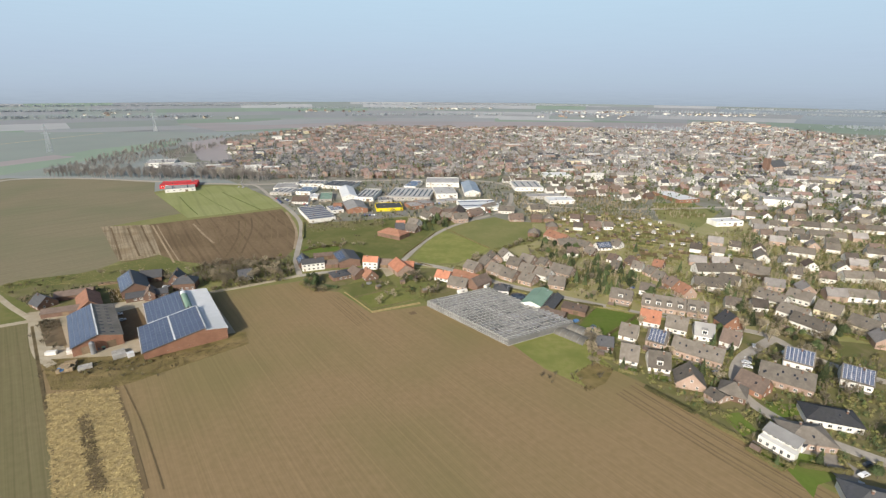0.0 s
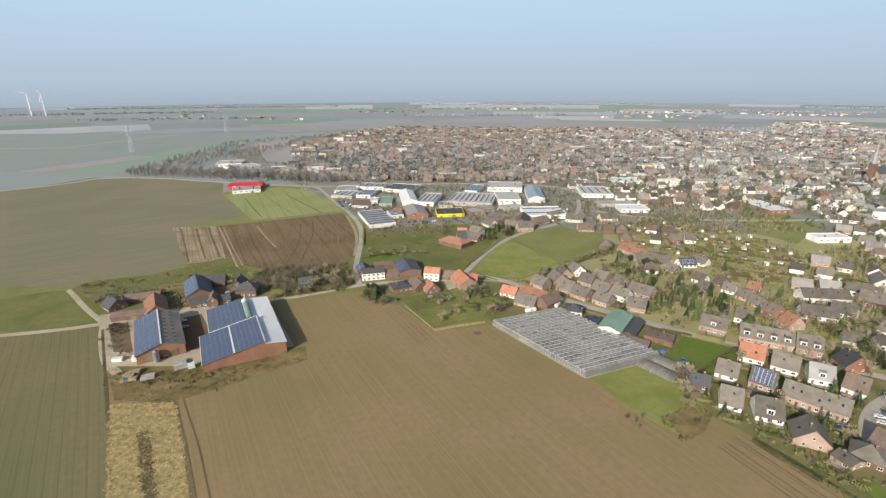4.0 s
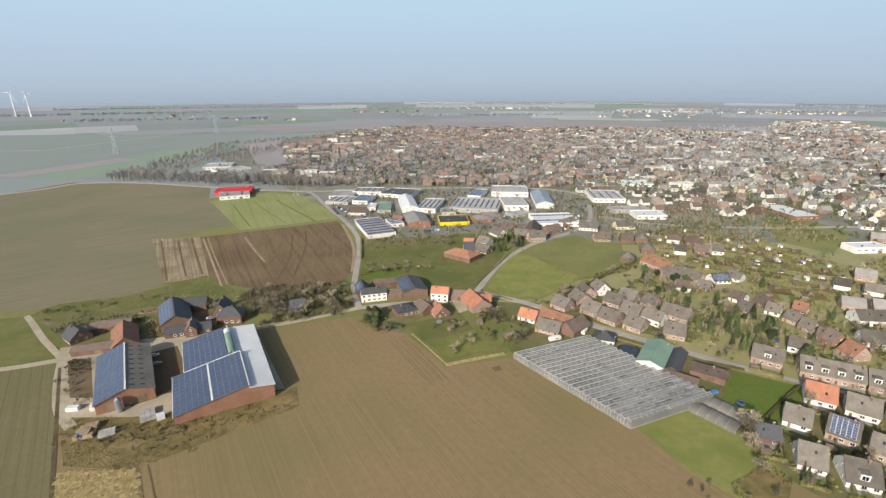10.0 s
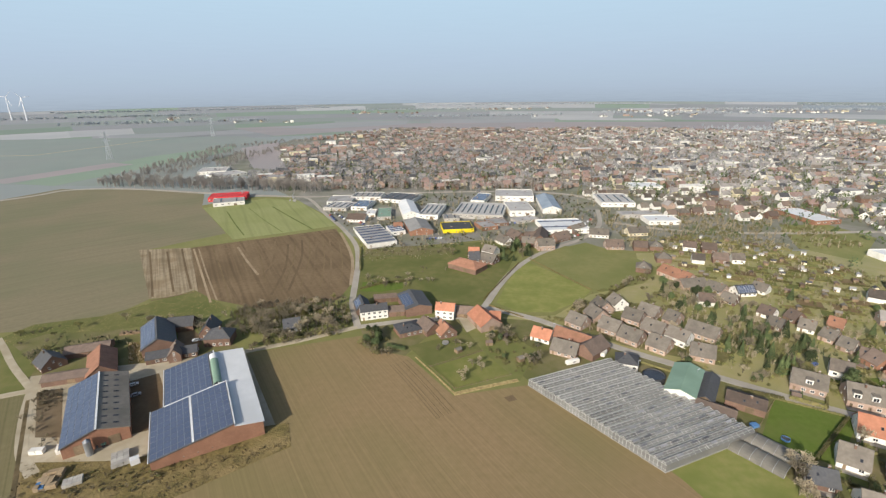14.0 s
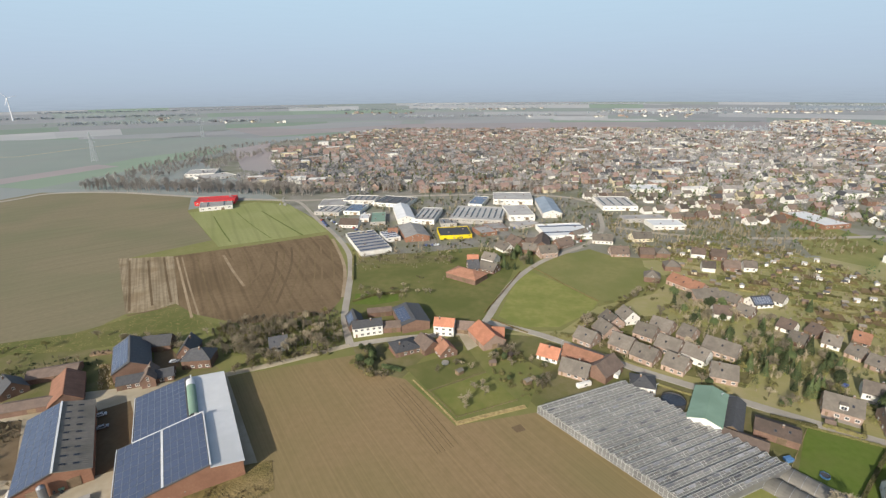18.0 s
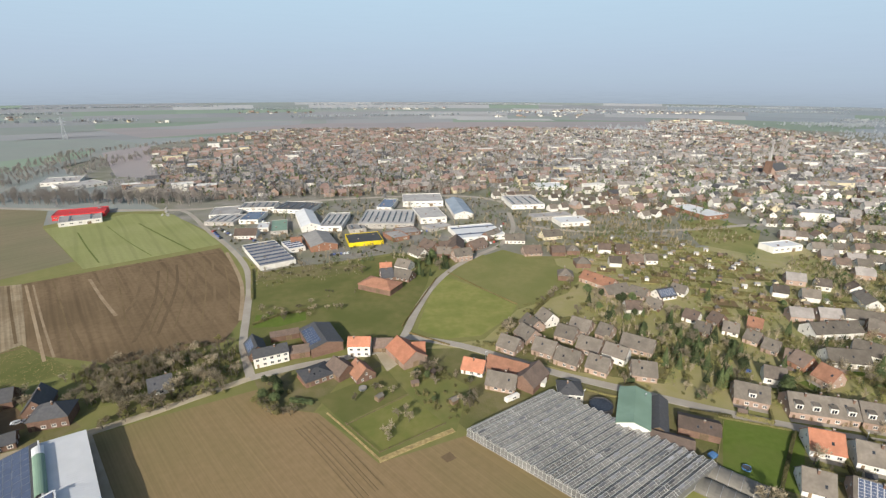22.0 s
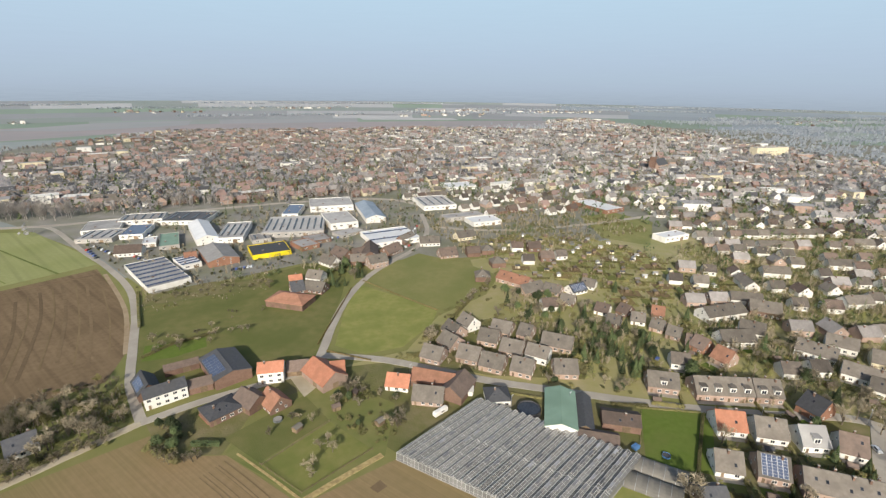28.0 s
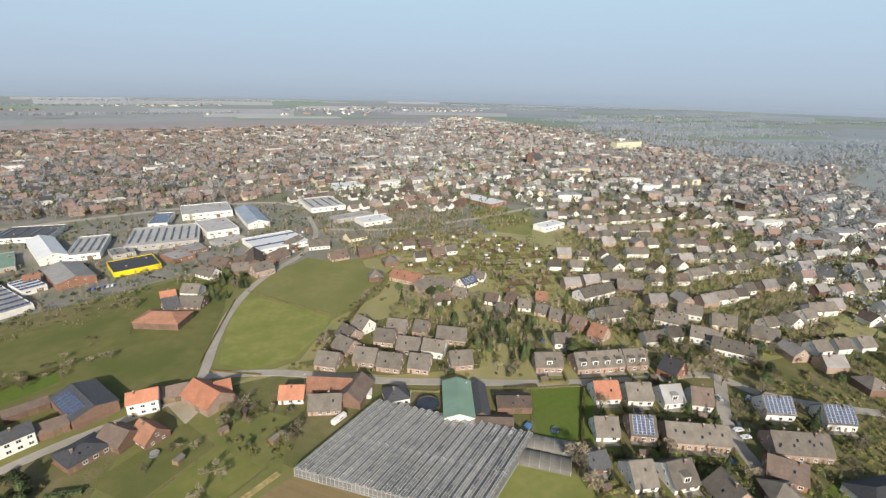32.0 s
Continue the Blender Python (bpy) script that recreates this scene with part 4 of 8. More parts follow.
ribbon("road_main", [(-767, 532), (-622, 681), (-590, 739), (-498, 744), (-379, 716), (-231, 689), (-127, 707), (9, 718), (112, 702), (154, 641)], 8.0, "asphalt", 0.17, "main road past the fields")
ribbon("road_town", [(131, 564), (172, 538), (227, 525), (337, 525), (464, 551), (586, 673), (731, 905)], 6.5, "asphalt", 0.17, "town road")


# ---- the two farm halls ----
def ribs(bm, x0, z0, x1, z1, y0, y1, step, w, mat=0):
    """Thin upright ribs across a slope from (x0, z0) to (x1, z1), one each step along y."""
    n = int((y1 - y0) / step)
    for i in range(n + 1):
        y = y0 + i * step
        slab(bm, (x0, y - w / 2, z0 + 0.05), (x1, y - w / 2, z1 + 0.05), (x1, y + w / 2, z1 + 0.05), (x0, y + w / 2, z0 + 0.05), 0.05, mat)


def pv_field(ob, x0, z0, x1, z1, y0, y1, w=2.2, l=3.4):
    """Solar modules over a slope that rises from (x0, z0) to (x1, z1)."""
    run = Vector((x1 - x0, 0, z1 - z0))
    n, m = max(1, int(run.length / w)), max(1, int((y1 - y0) / l))
    tilt = math.atan2(z1 - z0, x1 - x0)
    for i in range(n):
        for j in range(m):
            p = Vector((x0, 0, z0)) + run * ((i + 0.5) / n)
            mm = Matrix.Translation((p.x, y0 + (y1 - y0) * (j + 0.5) / m, p.z + 0.12)) @ Matrix.Rotation(-tilt, 4, "Y") @ Matrix.Diagonal((run.length / n * 0.985, (y1 - y0) / m * 0.985, 1, 1))
            share("solar_panel", PANEL, ob, mm)


def farm_hall():
    ob = thing("farm_hall", "brick farm hall with a solar roof and white sheet-metal slope", "barn", pose(-103.7, 239.1, 0, 0, 0, 31))
    for name, x0, xr, x1, y0, y1, e, r, ew in (("front", -41, -11, -0.5, 0, 33, 3.9, 9.3, 6.5), ("rear", -36, -14, -0.5, 33, 66, 4.4, 8.7, 6.3)):
        bm = bmesh.new()
        pts = ((x0, -0.5), (x1, -0.5), (x1, ew), (xr, r - 0.9), (xr, r), (x0, e))
        ends = [[bm.verts.new((a, y, b)) for a, b in pts] for y in (y0, y1)]
        bm.faces.new(ends[0])
        bm.faces.new(ends[1][::-1])
        for i in range(6):
            bm.faces.new((ends[0][i], ends[1][i], ends[1][(i + 1) % 6], ends[0][(i + 1) % 6]))
        bmesh.ops.recalc_face_normals(bm, faces=bm.faces[:])
        part("wall", bm, "brick_orange", ob)
        bm = bmesh.new()
        slab(bm, (x0 - 0.5, y0 - 0.4, e + 0.2), (xr + 0.1, y0 - 0.4, r + 0.3), (xr + 0.1, y1 + 0.2, r + 0.3), (x0 - 0.5, y1 + 0.2, e + 0.2), 0.2)
        part("roof", bm, "tile_dark", ob, "dark sheet roof under solar panels")
        bm = bmesh.new()
        slab(bm, (xr, y0 - 0.4, r - 0.75), (x1 + 0.6, y0 - 0.4, ew + 0.2), (x1 + 0.6, y1 + 0.2, ew + 0.2), (xr, y1 + 0.2, r - 0.75), 0.18)
        part("roof", bm, "white_sheet", ob, "white sheet-metal roof slope")
        bm = bmesh.new()
        ribs(bm, xr, r - 0.74, x1 + 0.6, ew + 0.21, y0, y1, 1.1, 0.08)
        tagged(part("rib", bm, "white_sheet", ob), kind="stuff")
        bm = bmesh.new()
        box(bm, xr - 0.05, xr + 0.45, y0 - 0.4, y1 + 0.2, r + 0.3, r + 0.45)
        box(bm, x0 - 0.65, x0 - 0.35, y0 - 0.4, y1 + 0.2, e + 0.1, e + 0.35)
        part("flashing", bm, "white_sheet", ob)
        mid = x0 + (xr - x0) * 0.5
        zm = e + (r - e) * 0.5
        if name == "front":
            pv_field(ob, x0, e + 0.2, mid - 0.5, zm + 0.15, y0 + 0.3, y1 - 0.3)
            pv_field(ob, mid + 0.5, zm + 0.3, xr - 0.3, r + 0.2, y0 + 0.3, y1 - 0.3)
            bm = bmesh.new()
            slab(bm, (mid - 0.4, y0, zm + 0.42), (mid + 0.4, y0, zm + 0.56), (mid + 0.4, y1, zm + 0.56), (mid - 0.4, y1, zm + 0.42), 0.1)
            part("walkway", bm, "white_sheet", ob)
        else:
            pv_field(ob, x0, e + 0.2, xr - 2.6, e + (r - e) * (xr - 2.6 - x0) / (xr - x0) + 0.2, y0 + 0.3, y1 - 0.3)
            bm = bmesh.new()
            for k in range(9):
                a, b = math.pi * k / 9, math.pi * (k + 1) / 9
                for yy0, yy1, mi in ((y0 + 1, y0 + 24, 1), (y0 + 24, y1 - 4, 0)):
                    q = [bm.verts.new((xr - 0.2 + 1.8 * math.cos(t), yy, r - 0.2 + 1.3 * math.sin(t))) for t, yy in ((a, yy0), (a, yy1), (b, yy1), (b, yy0))]
                    bm.faces.new(q[::-1]).material_index = mi
            part("roof_light", bm, ["white_sheet", "green_sheet"], ob, "curved green ridge light")
    bm = bmesh.new()
    slab(bm, (-36.3, 32.7, 5.2), (-11, 32.7, 9.75), (-11, 33.3, 9.75), (-36.3, 33.3, 5.2), 0.2)
    part("flashing", bm, "white_sheet", ob)
    share("gate", DOOR, ob, scaled(-41, 10, 0, 0.3, 5, 4.2))
    share("gate", DOOR, ob, scaled(-36, 45, 0, 0.3, 5, 4.2))
    for i in range(3):
        share("vent", CHIM, ob, scaled(-30 + i * 5, 0, 1.6, 0.5, 0.2, 0.5))
    ob = thing("farm_hall", "farm hall with a solar slope and a grey fibre-cement slope", "barn", pose(-166.9, 229.7, 0, 0, 0, 35))
    bm = bmesh.new()
    pts = ((-12, -0.5), (10.5, -0.5), (10.5, 5.8), (0, 9.1), (-12, 5.0))
    ends = [[bm.verts.new((a, y, b)) for a, b in pts] for y in (0, 47)]
    bm.faces.new(ends[0])
    bm.faces.new(ends[1][::-1])
    for i in range(5):
        bm.faces.new((ends[0][i], ends[1][i], ends[1][(i + 1) % 5], ends[0][(i + 1) % 5]))
    bmesh.ops.recalc_face_normals(bm, faces=bm.faces[:])
    part("wall", bm, "brick_orange", ob)
    bm = bmesh.new()
    slab(bm, (-12.6, -0.5, 5.0), (0, -0.5, 9.2), (0, 47.4, 9.2), (-12.6, 47.4, 5.0), 0.2)
    part("roof", bm, "tile_dark", ob, "dark roof slope under solar panels")
    bm = bmesh.new()
    slab(bm, (0, -0.5, 9.2), (11.1, -0.5, 5.7), (11.1, 47.4, 5.7), (0, 47.4, 9.2), 0.2)
    part("roof", bm, "grey_sheet", ob, "grey corrugated fibre-cement slope")
    bm = bmesh.new()
    ribs(bm, 0, 9.21, 11.1, 5.71, 0, 47, 1.2, 0.1)
    tagged(part("rib", bm, "grey_sheet", ob), kind="stuff")
    bm = bmesh.new()
    box(bm, -0.35, 0.35, -0.5, 47.4, 9.2, 9.42)
    part("ridge_cap", bm, "white_sheet", ob)
    pv_field(ob, -12.4, 5.05, -0.5, 9.1, 0, 47)
    for i in range(9):
        for k in (2.6, 6.4):
            share("roof_light", SKY, ob, Matrix.Translation((k, 3.5 + i * 5, 9.2 - k * 0.315 + 0.02)) @ Matrix.Rotation(math.atan2(3.5, 11.1), 4, "Y") @ Matrix.Diagonal((2.0, 1.0, 1, 1)))
    share("gate", DOOR, ob, scaled(-6, 0, 0, 4.5, 0.3, 4.2))
    share("gate", DOOR, ob, scaled(5, 0, 0, 4.0, 0.3, 4.0))
    bm = bmesh.new()
    bmesh.ops.create_cone(bm, cap_ends=True, segments=16, radius1=1.3, radius2=1.3, depth=6.5, matrix=Matrix.Translation((-3.4, -2.2, 3.1)))
    bmesh.ops.create_cone(bm, cap_ends=True, segments=16, radius1=1.35, radius2=0.2, depth=1.0, matrix=Matrix.Translation((-3.4, -2.2, 6.85)))
    tagged(part("silo", bm, "metal"), "slim metal feed silo before the farm hall", "silo").matrix_basis = ob.matrix_basis


farm_hall()


# ---- greenhouse ----
def greenhouse():
    m = surface("greenhouse_glass", (0.265, 0.26, 0.25), (0.335, 0.33, 0.315), 0.25, 0.35, (0.215, 0.215, 0.21), 0.06, own=0.12, spec=0.5)
    m.node_tree.nodes["Principled BSDF"].inputs["Alpha"].default_value = 0.58
    M["gh_glass"] = m
    M["gh_bar"] = surface("dull_white_bars", (0.50, 0.50, 0.475), (0.44, 0.44, 0.42), 0.8, 0.6, None, 0.1, own=0.05)
    M["vent_glass"] = surface("tilted_vent_glass", (0.19, 0.195, 0.21), (0.26, 0.265, 0.275), 0.3, 0.2, (0.16, 0.165, 0.18), 0.08, own=0.4, spec=0.6)
    a, n, f = Vector((8.5, 274.4)), Vector((51.1, 221.8)), Vector((51.0, 293.5))
    e1, e2 = (n - a), (f - a)
    spans, h, r = 21, 3.4, 4.5
    ob = thing("greenhouse", "large multi-span greenhouse of grey glass and white bars", "greenhouse", pose(a.x, a.y, 0))

    def P(s, t, z):
        q = e1 * s + e2 * t
        return (q.x, q.y, z)

    for k in range(spans):
        s0, s1, sm = k / spans, (k + 1) / spans, (k + 0.5) / spans
        bm = bmesh.new()
        rows = 16
        for j in range(rows):
            t0, t1 = (j + 0.03) / rows, (j + 0.97) / rows
            for sa, za, sb, zb in ((s0, h, sm, r), (s1, h, sm, r)):
                q = [P(sa, t0, za), P(sb, t0, zb), P(sb, t1, zb), P(sa, t1, za)]
                bm.faces.new([bm.verts.new(v) for v in q])
        part("glazing", bm, "gh_glass", ob)
        bm = bmesh.new()
        w = 0.085

        def bar(p, q, w):
            p, q = Vector(p), Vector(q)
            d = (q - p).normalized()
            u = d.cross(Vector((0, 0, 1)))
            u = (u if u.length > 0.1 else Vector((1, 0, 0))).normalized() * w / 2
            g = u.cross(d).normalized() * w / 2
            c = [[bm.verts.new(o + i + j) for i, j in ((u, g), (u, -g), (-u, -g), (-u, g))] for o in (p, q)]
            for i in range(4):
                bm.faces.new((c[0][i], c[0][(i + 1) % 4], c[1][(i + 1) % 4], c[1][i]))

        for j in range(rows + 1):
            bar(P(s0, j / rows, h), P(sm, j / rows, r + 0.02), w)
            bar(P(s1, j / rows, h), P(sm, j / rows, r + 0.02), w)
        bar(P(sm, 0, r + 0.04), P(sm, 1, r + 0.04), 0.14)
        bar(P(s0, 0, h + 0.05), P(s0, 1, h + 0.05), 0.24)
        for q in (0.25, 0.75):
            bar(P(s0 + (s1 - s0) * q, 0, (h + r) / 2 + 0.02), P(s0 + (s1 - s0) * q, 1, (h + r) / 2 + 0.02), 0.07)
        for q, z0, z1 in ((s0, h, r), (s1, h, r)):
            bar(P(q, 0.46, z0 + 0.06), P(sm, 0.46, z1 + 0.06), 0.22)
        for t in (0, 1):
            bar(P(s0, t, 0), P(s0, t, h), 0.14)
            bar(P(sm, t, 0), P(sm, t, r), 0.1)
            bar(P(s0, t, 1.2), P(s1, t, 1.2), 0.08)
            bar(P(s0, t, h), P(s1, t, h), 0.12)
        part("bar_frame", bm, "gh_bar", ob)
        for t in (0, 1):
            bm = bmesh.new()
            bm.faces.new([bm.verts.new(v) for v in (P(s0, t, 0.3), P(s1, t, 0.3), P(s1, t, h), P(sm, t, r), P(s0, t, h))])
            part("gable_glazing", bm, "gh_glass", ob)
        rnd = random.Random(k)
        for j in range(rows // 2):
            if rnd.random() < (0.75 if k > 13 else 0.2):
                t0, t1 = (2 * j + 0.2) / rows, (2 * j + 1.3) / rows
                sv = sm + 0.5 * (s1 - sm)
                bm = bmesh.new()
                slab(bm, P(sm, t0, r + 0.1), P(sm, t1, r + 0.1), P(sv, t1, (h + r) / 2 + 0.3), P(sv, t0, (h + r) / 2 + 0.3), 0.04)
                part("roof_vent", bm, "vent_glass", ob)
    for s in (0, 1):
        bm = bmesh.new()
        bm.faces.new([bm.verts.new(v) for v in (P(s, 0, 0.3), P(s, 1, 0.3), P(s, 1, h), P(s, 0, h))])
        part("side_glazing", bm, "gh_glass", ob)
    bm = bmesh.new()
    for k in range(spans):
        for t0, t1 in ((0.03, 0.45), (0.53, 0.97)):
            c = [P((k + q) / spans, t, 0) for q, t in ((0.14, t0), (0.86, t0), (0.86, t1), (0.14, t1))]
            prism(bm, ccw([(v[0], v[1]) for v in c]), 0.1, 0.85)
    tagged(part("bench", bm, "film", ob, "rows of plant benches under glass"), "rows of plant benches under glass", kind="stuff")
    bm = bmesh.new()
    c = [P(s, t, 0) for s, t in ((-0.004, -0.005), (1.004, -0.005), (1.004, 1.005), (-0.004, 1.005))]
    prism(bm, ccw([(v[0], v[1]) for v in c]), -0.2, 0.16)
    part("footing", bm, "concrete", ob)
    # film tunnel beside it
    ob = thing("film_tunnel", "plastic film tunnels sagging over hoops beside the greenhouse", "greenhouse", pose(92.6, 233.2, 0, 0, 0, 40))
    for s, y0, y1 in ((-1, -10, 9), (1, -11, 8)):
        bm = bmesh.new()
        for k in range(10):
            q0, q1 = math.pi * k / 10, math.pi * (k + 1) / 10
            for j in range(10):
                ya, yb = y0 + (y1 - y0) * j / 10, y0 + (y1 - y0) * (j + 1) / 10
                sag = 0.25
                v = [bm.verts.new((4.6 * s + 4.5 * math.cos(t), y, (2.5 - (sag if y == (ya if j % 2 else yb) else 0)) * math.sin(t))) for t, y in ((q0, ya), (q0, yb), (q1, yb), (q1, ya))]
                bm.faces.new(v[::-1])
        part("film", bm, "film", ob)
        for j in range(6):
            bm = bmesh.new()
            y = y0 + (y1 - y0) * j / 5
            for k in range(10):
                q0, q1 = math.pi * k / 10, math.pi * (k + 1) / 10
                v = [bm.verts.new((4.6 * s + rr * math.cos(t), yy, rr * 0.56 * math.sin(t))) for t, rr, yy in ((q0, 4.56, y - 0.06), (q1, 4.56, y - 0.06), (q1, 4.56, y + 0.06), (q0, 4.56, y + 0.06))]
                bm.faces.new(v)
            part("hoop", bm, "metal", ob)


greenhouse()

# ---- houses ----
house(141.9, 244.0, -30, 11.3, 11.8, 3.3, 8.5, "white", "tile_red", label='white house with a bright orange tiled roof beside a lawn')
house(153.5, 235.1, -34, 11.4, 11.8, 3.3, 8.5, "white", "tile_grey")
house(134.6, 220.4, -39, 10.2, 11.8, 3.3, 8.5, "brick_light", "tile_grey", pv=0.95, sky=0, label='house whose grey roof is covered with solar panels')
house(121.8, 228.2, -34, 9.5, 10.8, 2.8, 8.0, "white", "tile_grey", label='house with a white conservatory on its front')
house(137.8, 275.5, -33, 13.5, 11.0, 3.8, 8.5, "brick_light", "tile_grey", sky=2, dormer=1, label='pale brick house with a tiled gable roof on the village street')
house(159.4, 262.3, -25, 25.2, 12.8, 3.8, 9.0, "brick_light", "tile_grey", units=4, dormer=1, name='terraced_house', label='row of pale brick houses with balconies')
house(177.1, 254.0, -27, 11.6, 12.8, 3.8, 9.0, "brick_light", "tile_grey", units=2, dormer=1, name='terraced_house', label='pair of pale brick houses with grey roofs on the street')
house(164.4, 226.2, -26, 10.0, 11.8, 3.3, 8.5, "white", "flat_roof", dormer=1, sky=0, label='white house with two dormers under a pale roof')
house(174.7, 217.1, -45, 9.0, 11.8, 3.3, 8.5, "white", "tile_brown")
house(148.4, 205.3, -40, 24.0, 11.8, 3.8, 8.5, "brick_light", "tile_grey", units=5, sky=1, name='terraced_house', label='long row of houses under one weathered grey roof')
house(196.1, 195.5, -38, 12.2, 11.8, 3.8, 9.0, "white", "tile_grey", pv=0.98, sky=0, label='white house with a roof full of solar panels')
house(211.3, 178.2, -39, 12.1, 11.8, 3.8, 9.0, "white", "tile_grey", pv=0.98, sky=0, units=2, label='white double house with solar panels on its roof')
house(177.2, 180.0, -39, 21.6, 12.8, 3.8, 9.0, "brick_light", "tile_grey", units=4, sky=2, name='terraced_house', label='row of houses with brownish grey roofs and roof windows')
house(103.6, 219.2, -19, 9.3, 9.8, 2.7, 6.0, "brick", "tile_dark", label='low brick cottage with a dark roof beside the meadow')
house(111.7, 205.7, -26, 8.8, 12.8, 2.8, 8.5, "white", "tile_grey", label="house with a large grey roof at the field's edge")
house(123.4, 198.2, -20, 10.3, 12.8, 2.8, 8.5, "white", "tile_grey", dormer=1, label='white dormer house with a grey roof at the field')
house(130.9, 182.7, -113, 11.4, 12.8, 2.8, 8.5, "brick_light", "tile_grey", label='gabled house with a terrace facing the field')
house(137.2, 170.5, -70, 7.0, 8.5, 2.4, 4.0, "brick_light", "tile_grey", sky=1, label='low house with a grey roof at the field edge')
house(146.0, 172.6, -40, 11.0, 10.5, 3.0, 7.0, "brick", "tile_grey", hip=True, label='bungalow with a grey hipped roof')
house(158.5, 176.5, -60, 12.5, 11.0, 3.2, 8.0, "brick_orange", "tile_brown", label="orange brick house with a steep brown roof among gardens")
house(175.6, 152.9, -23, 20.0, 12.0, 3.2, 6.2, "white", "tile_dark", hip=True, label='white bungalow under a wide dark roof')
house(156.0, 142.7, -17, 17.0, 13.0, 3.2, 6.5, "brick_light", "tile_grey", hip=True, label='bungalow with a broad grey hipped roof')
house(154.7, 109.2, -25, 20.0, 13.0, 3.5, 7.0, "white", "tile_dark", hip=True, label='white house with a dark roof beside a drive')
house(186.9, 237.1, -87, 9.3, 12.8, 3.8, 9.0, "brick_orange", "tile_dark", label='orange brick house with a dark roof, gable to the street')
house(184.5, 294.1, -82, 8.0, 10.0, 3.3, 8.0, "brick_orange", "tile_brown")
house(185.0, 280.6, -81, 9.0, 10.5, 3.3, 8.5, "brick_light", "tile_rust", label='gabled house with a bright terracotta roof')
house(229.3, 319.5, -5, 28.9, 11.8, 4.3, 8.5, "white", "tile_grey", units=3, name='terraced_house', label='white terrace with grey-brown roofs')
house(209.0, 293.9, -19, 19.1, 10.8, 3.3, 8.0, "white", "tile_grey")
house(227.4, 297.6, -50, 12.7, 10.8, 3.3, 8.0, "white", "tile_grey")
house(258.6, 313.0, -44, 17.0, 12.8, 4.3, 9.0, "brick", "tile_grey")
house(236.6, 268.0, -65, 17.6, 10.8, 3.8, 8.0, "white", "tile_grey", units=4, name='terraced_house')
house(257.4, 268.3, -56, 13.9, 10.8, 3.8, 8.0, "white", "tile_grey")
house(260.3, 248.8, -55, 13.0, 11.8, 3.8, 8.5, "cream", "tile_grey")
house(234.8, 245.9, -61, 15.6, 10.8, 3.8, 8.0, "white", "tile_grey", units=3, name='terraced_house')
house(233.4, 230.5, -63, 20.4, 10.8, 3.8, 8.0, "white", "tile_grey", units=4, name='terraced_house')
house(263.9, 227.9, -60, 13.9, 11.8, 3.8, 8.5, "cream", "tile_grey")
house(80.7, 341.5, -42, 10.7, 12.0, 3.3, 7.8, "brick_light", "tile_grey", group='estate of grey-roofed houses', label='attached house of a small estate, pale walls and weathered grey roof')
house(92.3, 348.2, -45, 11.3, 12.0, 3.3, 7.8, "brick_light", "tile_grey", group='estate of grey-roofed houses', label='attached house of a small estate, pale walls and weathered grey roof')
house(63.5, 329.2, -43, 11.4, 12.0, 3.3, 7.8, "brick_light", "tile_grey", group='estate of grey-roofed houses', label='attached house of a small estate, pale walls and weathered grey roof')
house(87.4, 327.1, -45, 11.8, 12.0, 3.3, 7.8, "brick_light", "tile_grey", group='estate of grey-roofed houses', label='attached house of a small estate, pale walls and weathered grey roof')
house(103.1, 339.7, -51, 7.5, 12.0, 3.3, 7.8, "brick_light", "tile_grey", group='estate of grey-roofed houses', label='attached house of a small estate, pale walls and weathered grey roof')
house(71.4, 318.2, -45, 11.8, 12.0, 3.3, 7.8, "brick_light", "tile_grey", group='estate of grey-roofed houses', label='attached house of a small estate, pale walls and weathered grey roof')
house(83.3, 309.4, -44, 10.5, 12.0, 3.3, 7.8, "brick_light", "tile_grey", group='estate of grey-roofed houses', label='attached house of a small estate, pale walls and weathered grey roof')
house(113.1, 323.8, -44, 16.2, 12.0, 3.3, 7.8, "brick_light", "tile_grey", group='estate of grey-roofed houses', label='attached house of a small estate, pale walls and weathered grey roof')
house(102.0, 301.5, -24, 11.3, 12.0, 3.3, 7.8, "brick_light", "tile_grey", group='estate of grey-roofed houses', label='attached house of a small estate, pale walls and weathered grey roof')
house(96.7, 316.9, -49, 11.6, 10.0, 4.2, 8.2, "white", "tile_grey", label='estate house with a white gable and grey roof')
house(65.4, 355.3, -76, 11.0, 11.0, 3.3, 7.8, "brick_light", "tile_grey", group='estate of grey-roofed houses', label='attached house of a small estate, pale walls and weathered grey roof')
house(59.0, 344.5, -69, 11.0, 11.0, 3.3, 7.8, "brick_light", "tile_grey", group='estate of grey-roofed houses', label='attached house of a small estate, pale walls and weathered grey roof')
house(45.9, 335.5, -46, 11.0, 11.0, 3.3, 7.8, "brick_light", "tile_grey", group='estate of grey-roofed houses', label='attached house of a small estate, pale walls and weathered grey roof')
house(76.3, 359.9, -75, 10.0, 10.0, 4.2, 8.5, "white", "tile_grey", label='estate house with a white lean-to side')
house(-77.5, 345.1, 17, 16.6, 8.2, 5.9, 8.4, "white", "tile_dark", storeys=2, chimneys=True, sky=0, label='two-storey white farmhouse with a dark roof at the lane')
house(-86.4, 354.2, -69, 14.5, 9.0, 3.8, 7.8, "brick", "tile_dark", sky=0, chimneys=False, pv=0.85, name="barn", category="barn", label='brick farm wing with a blue-grey slate roof')
house(-53.5, 358.5, 110, 24.5, 16.5, 5.2, 7.4, "brick", "tile_dark", sky=0, chimneys=False, name='barn', category='barn', pv=0.75, pv_side=1, label='large brick barn with solar panels on a dark roof')
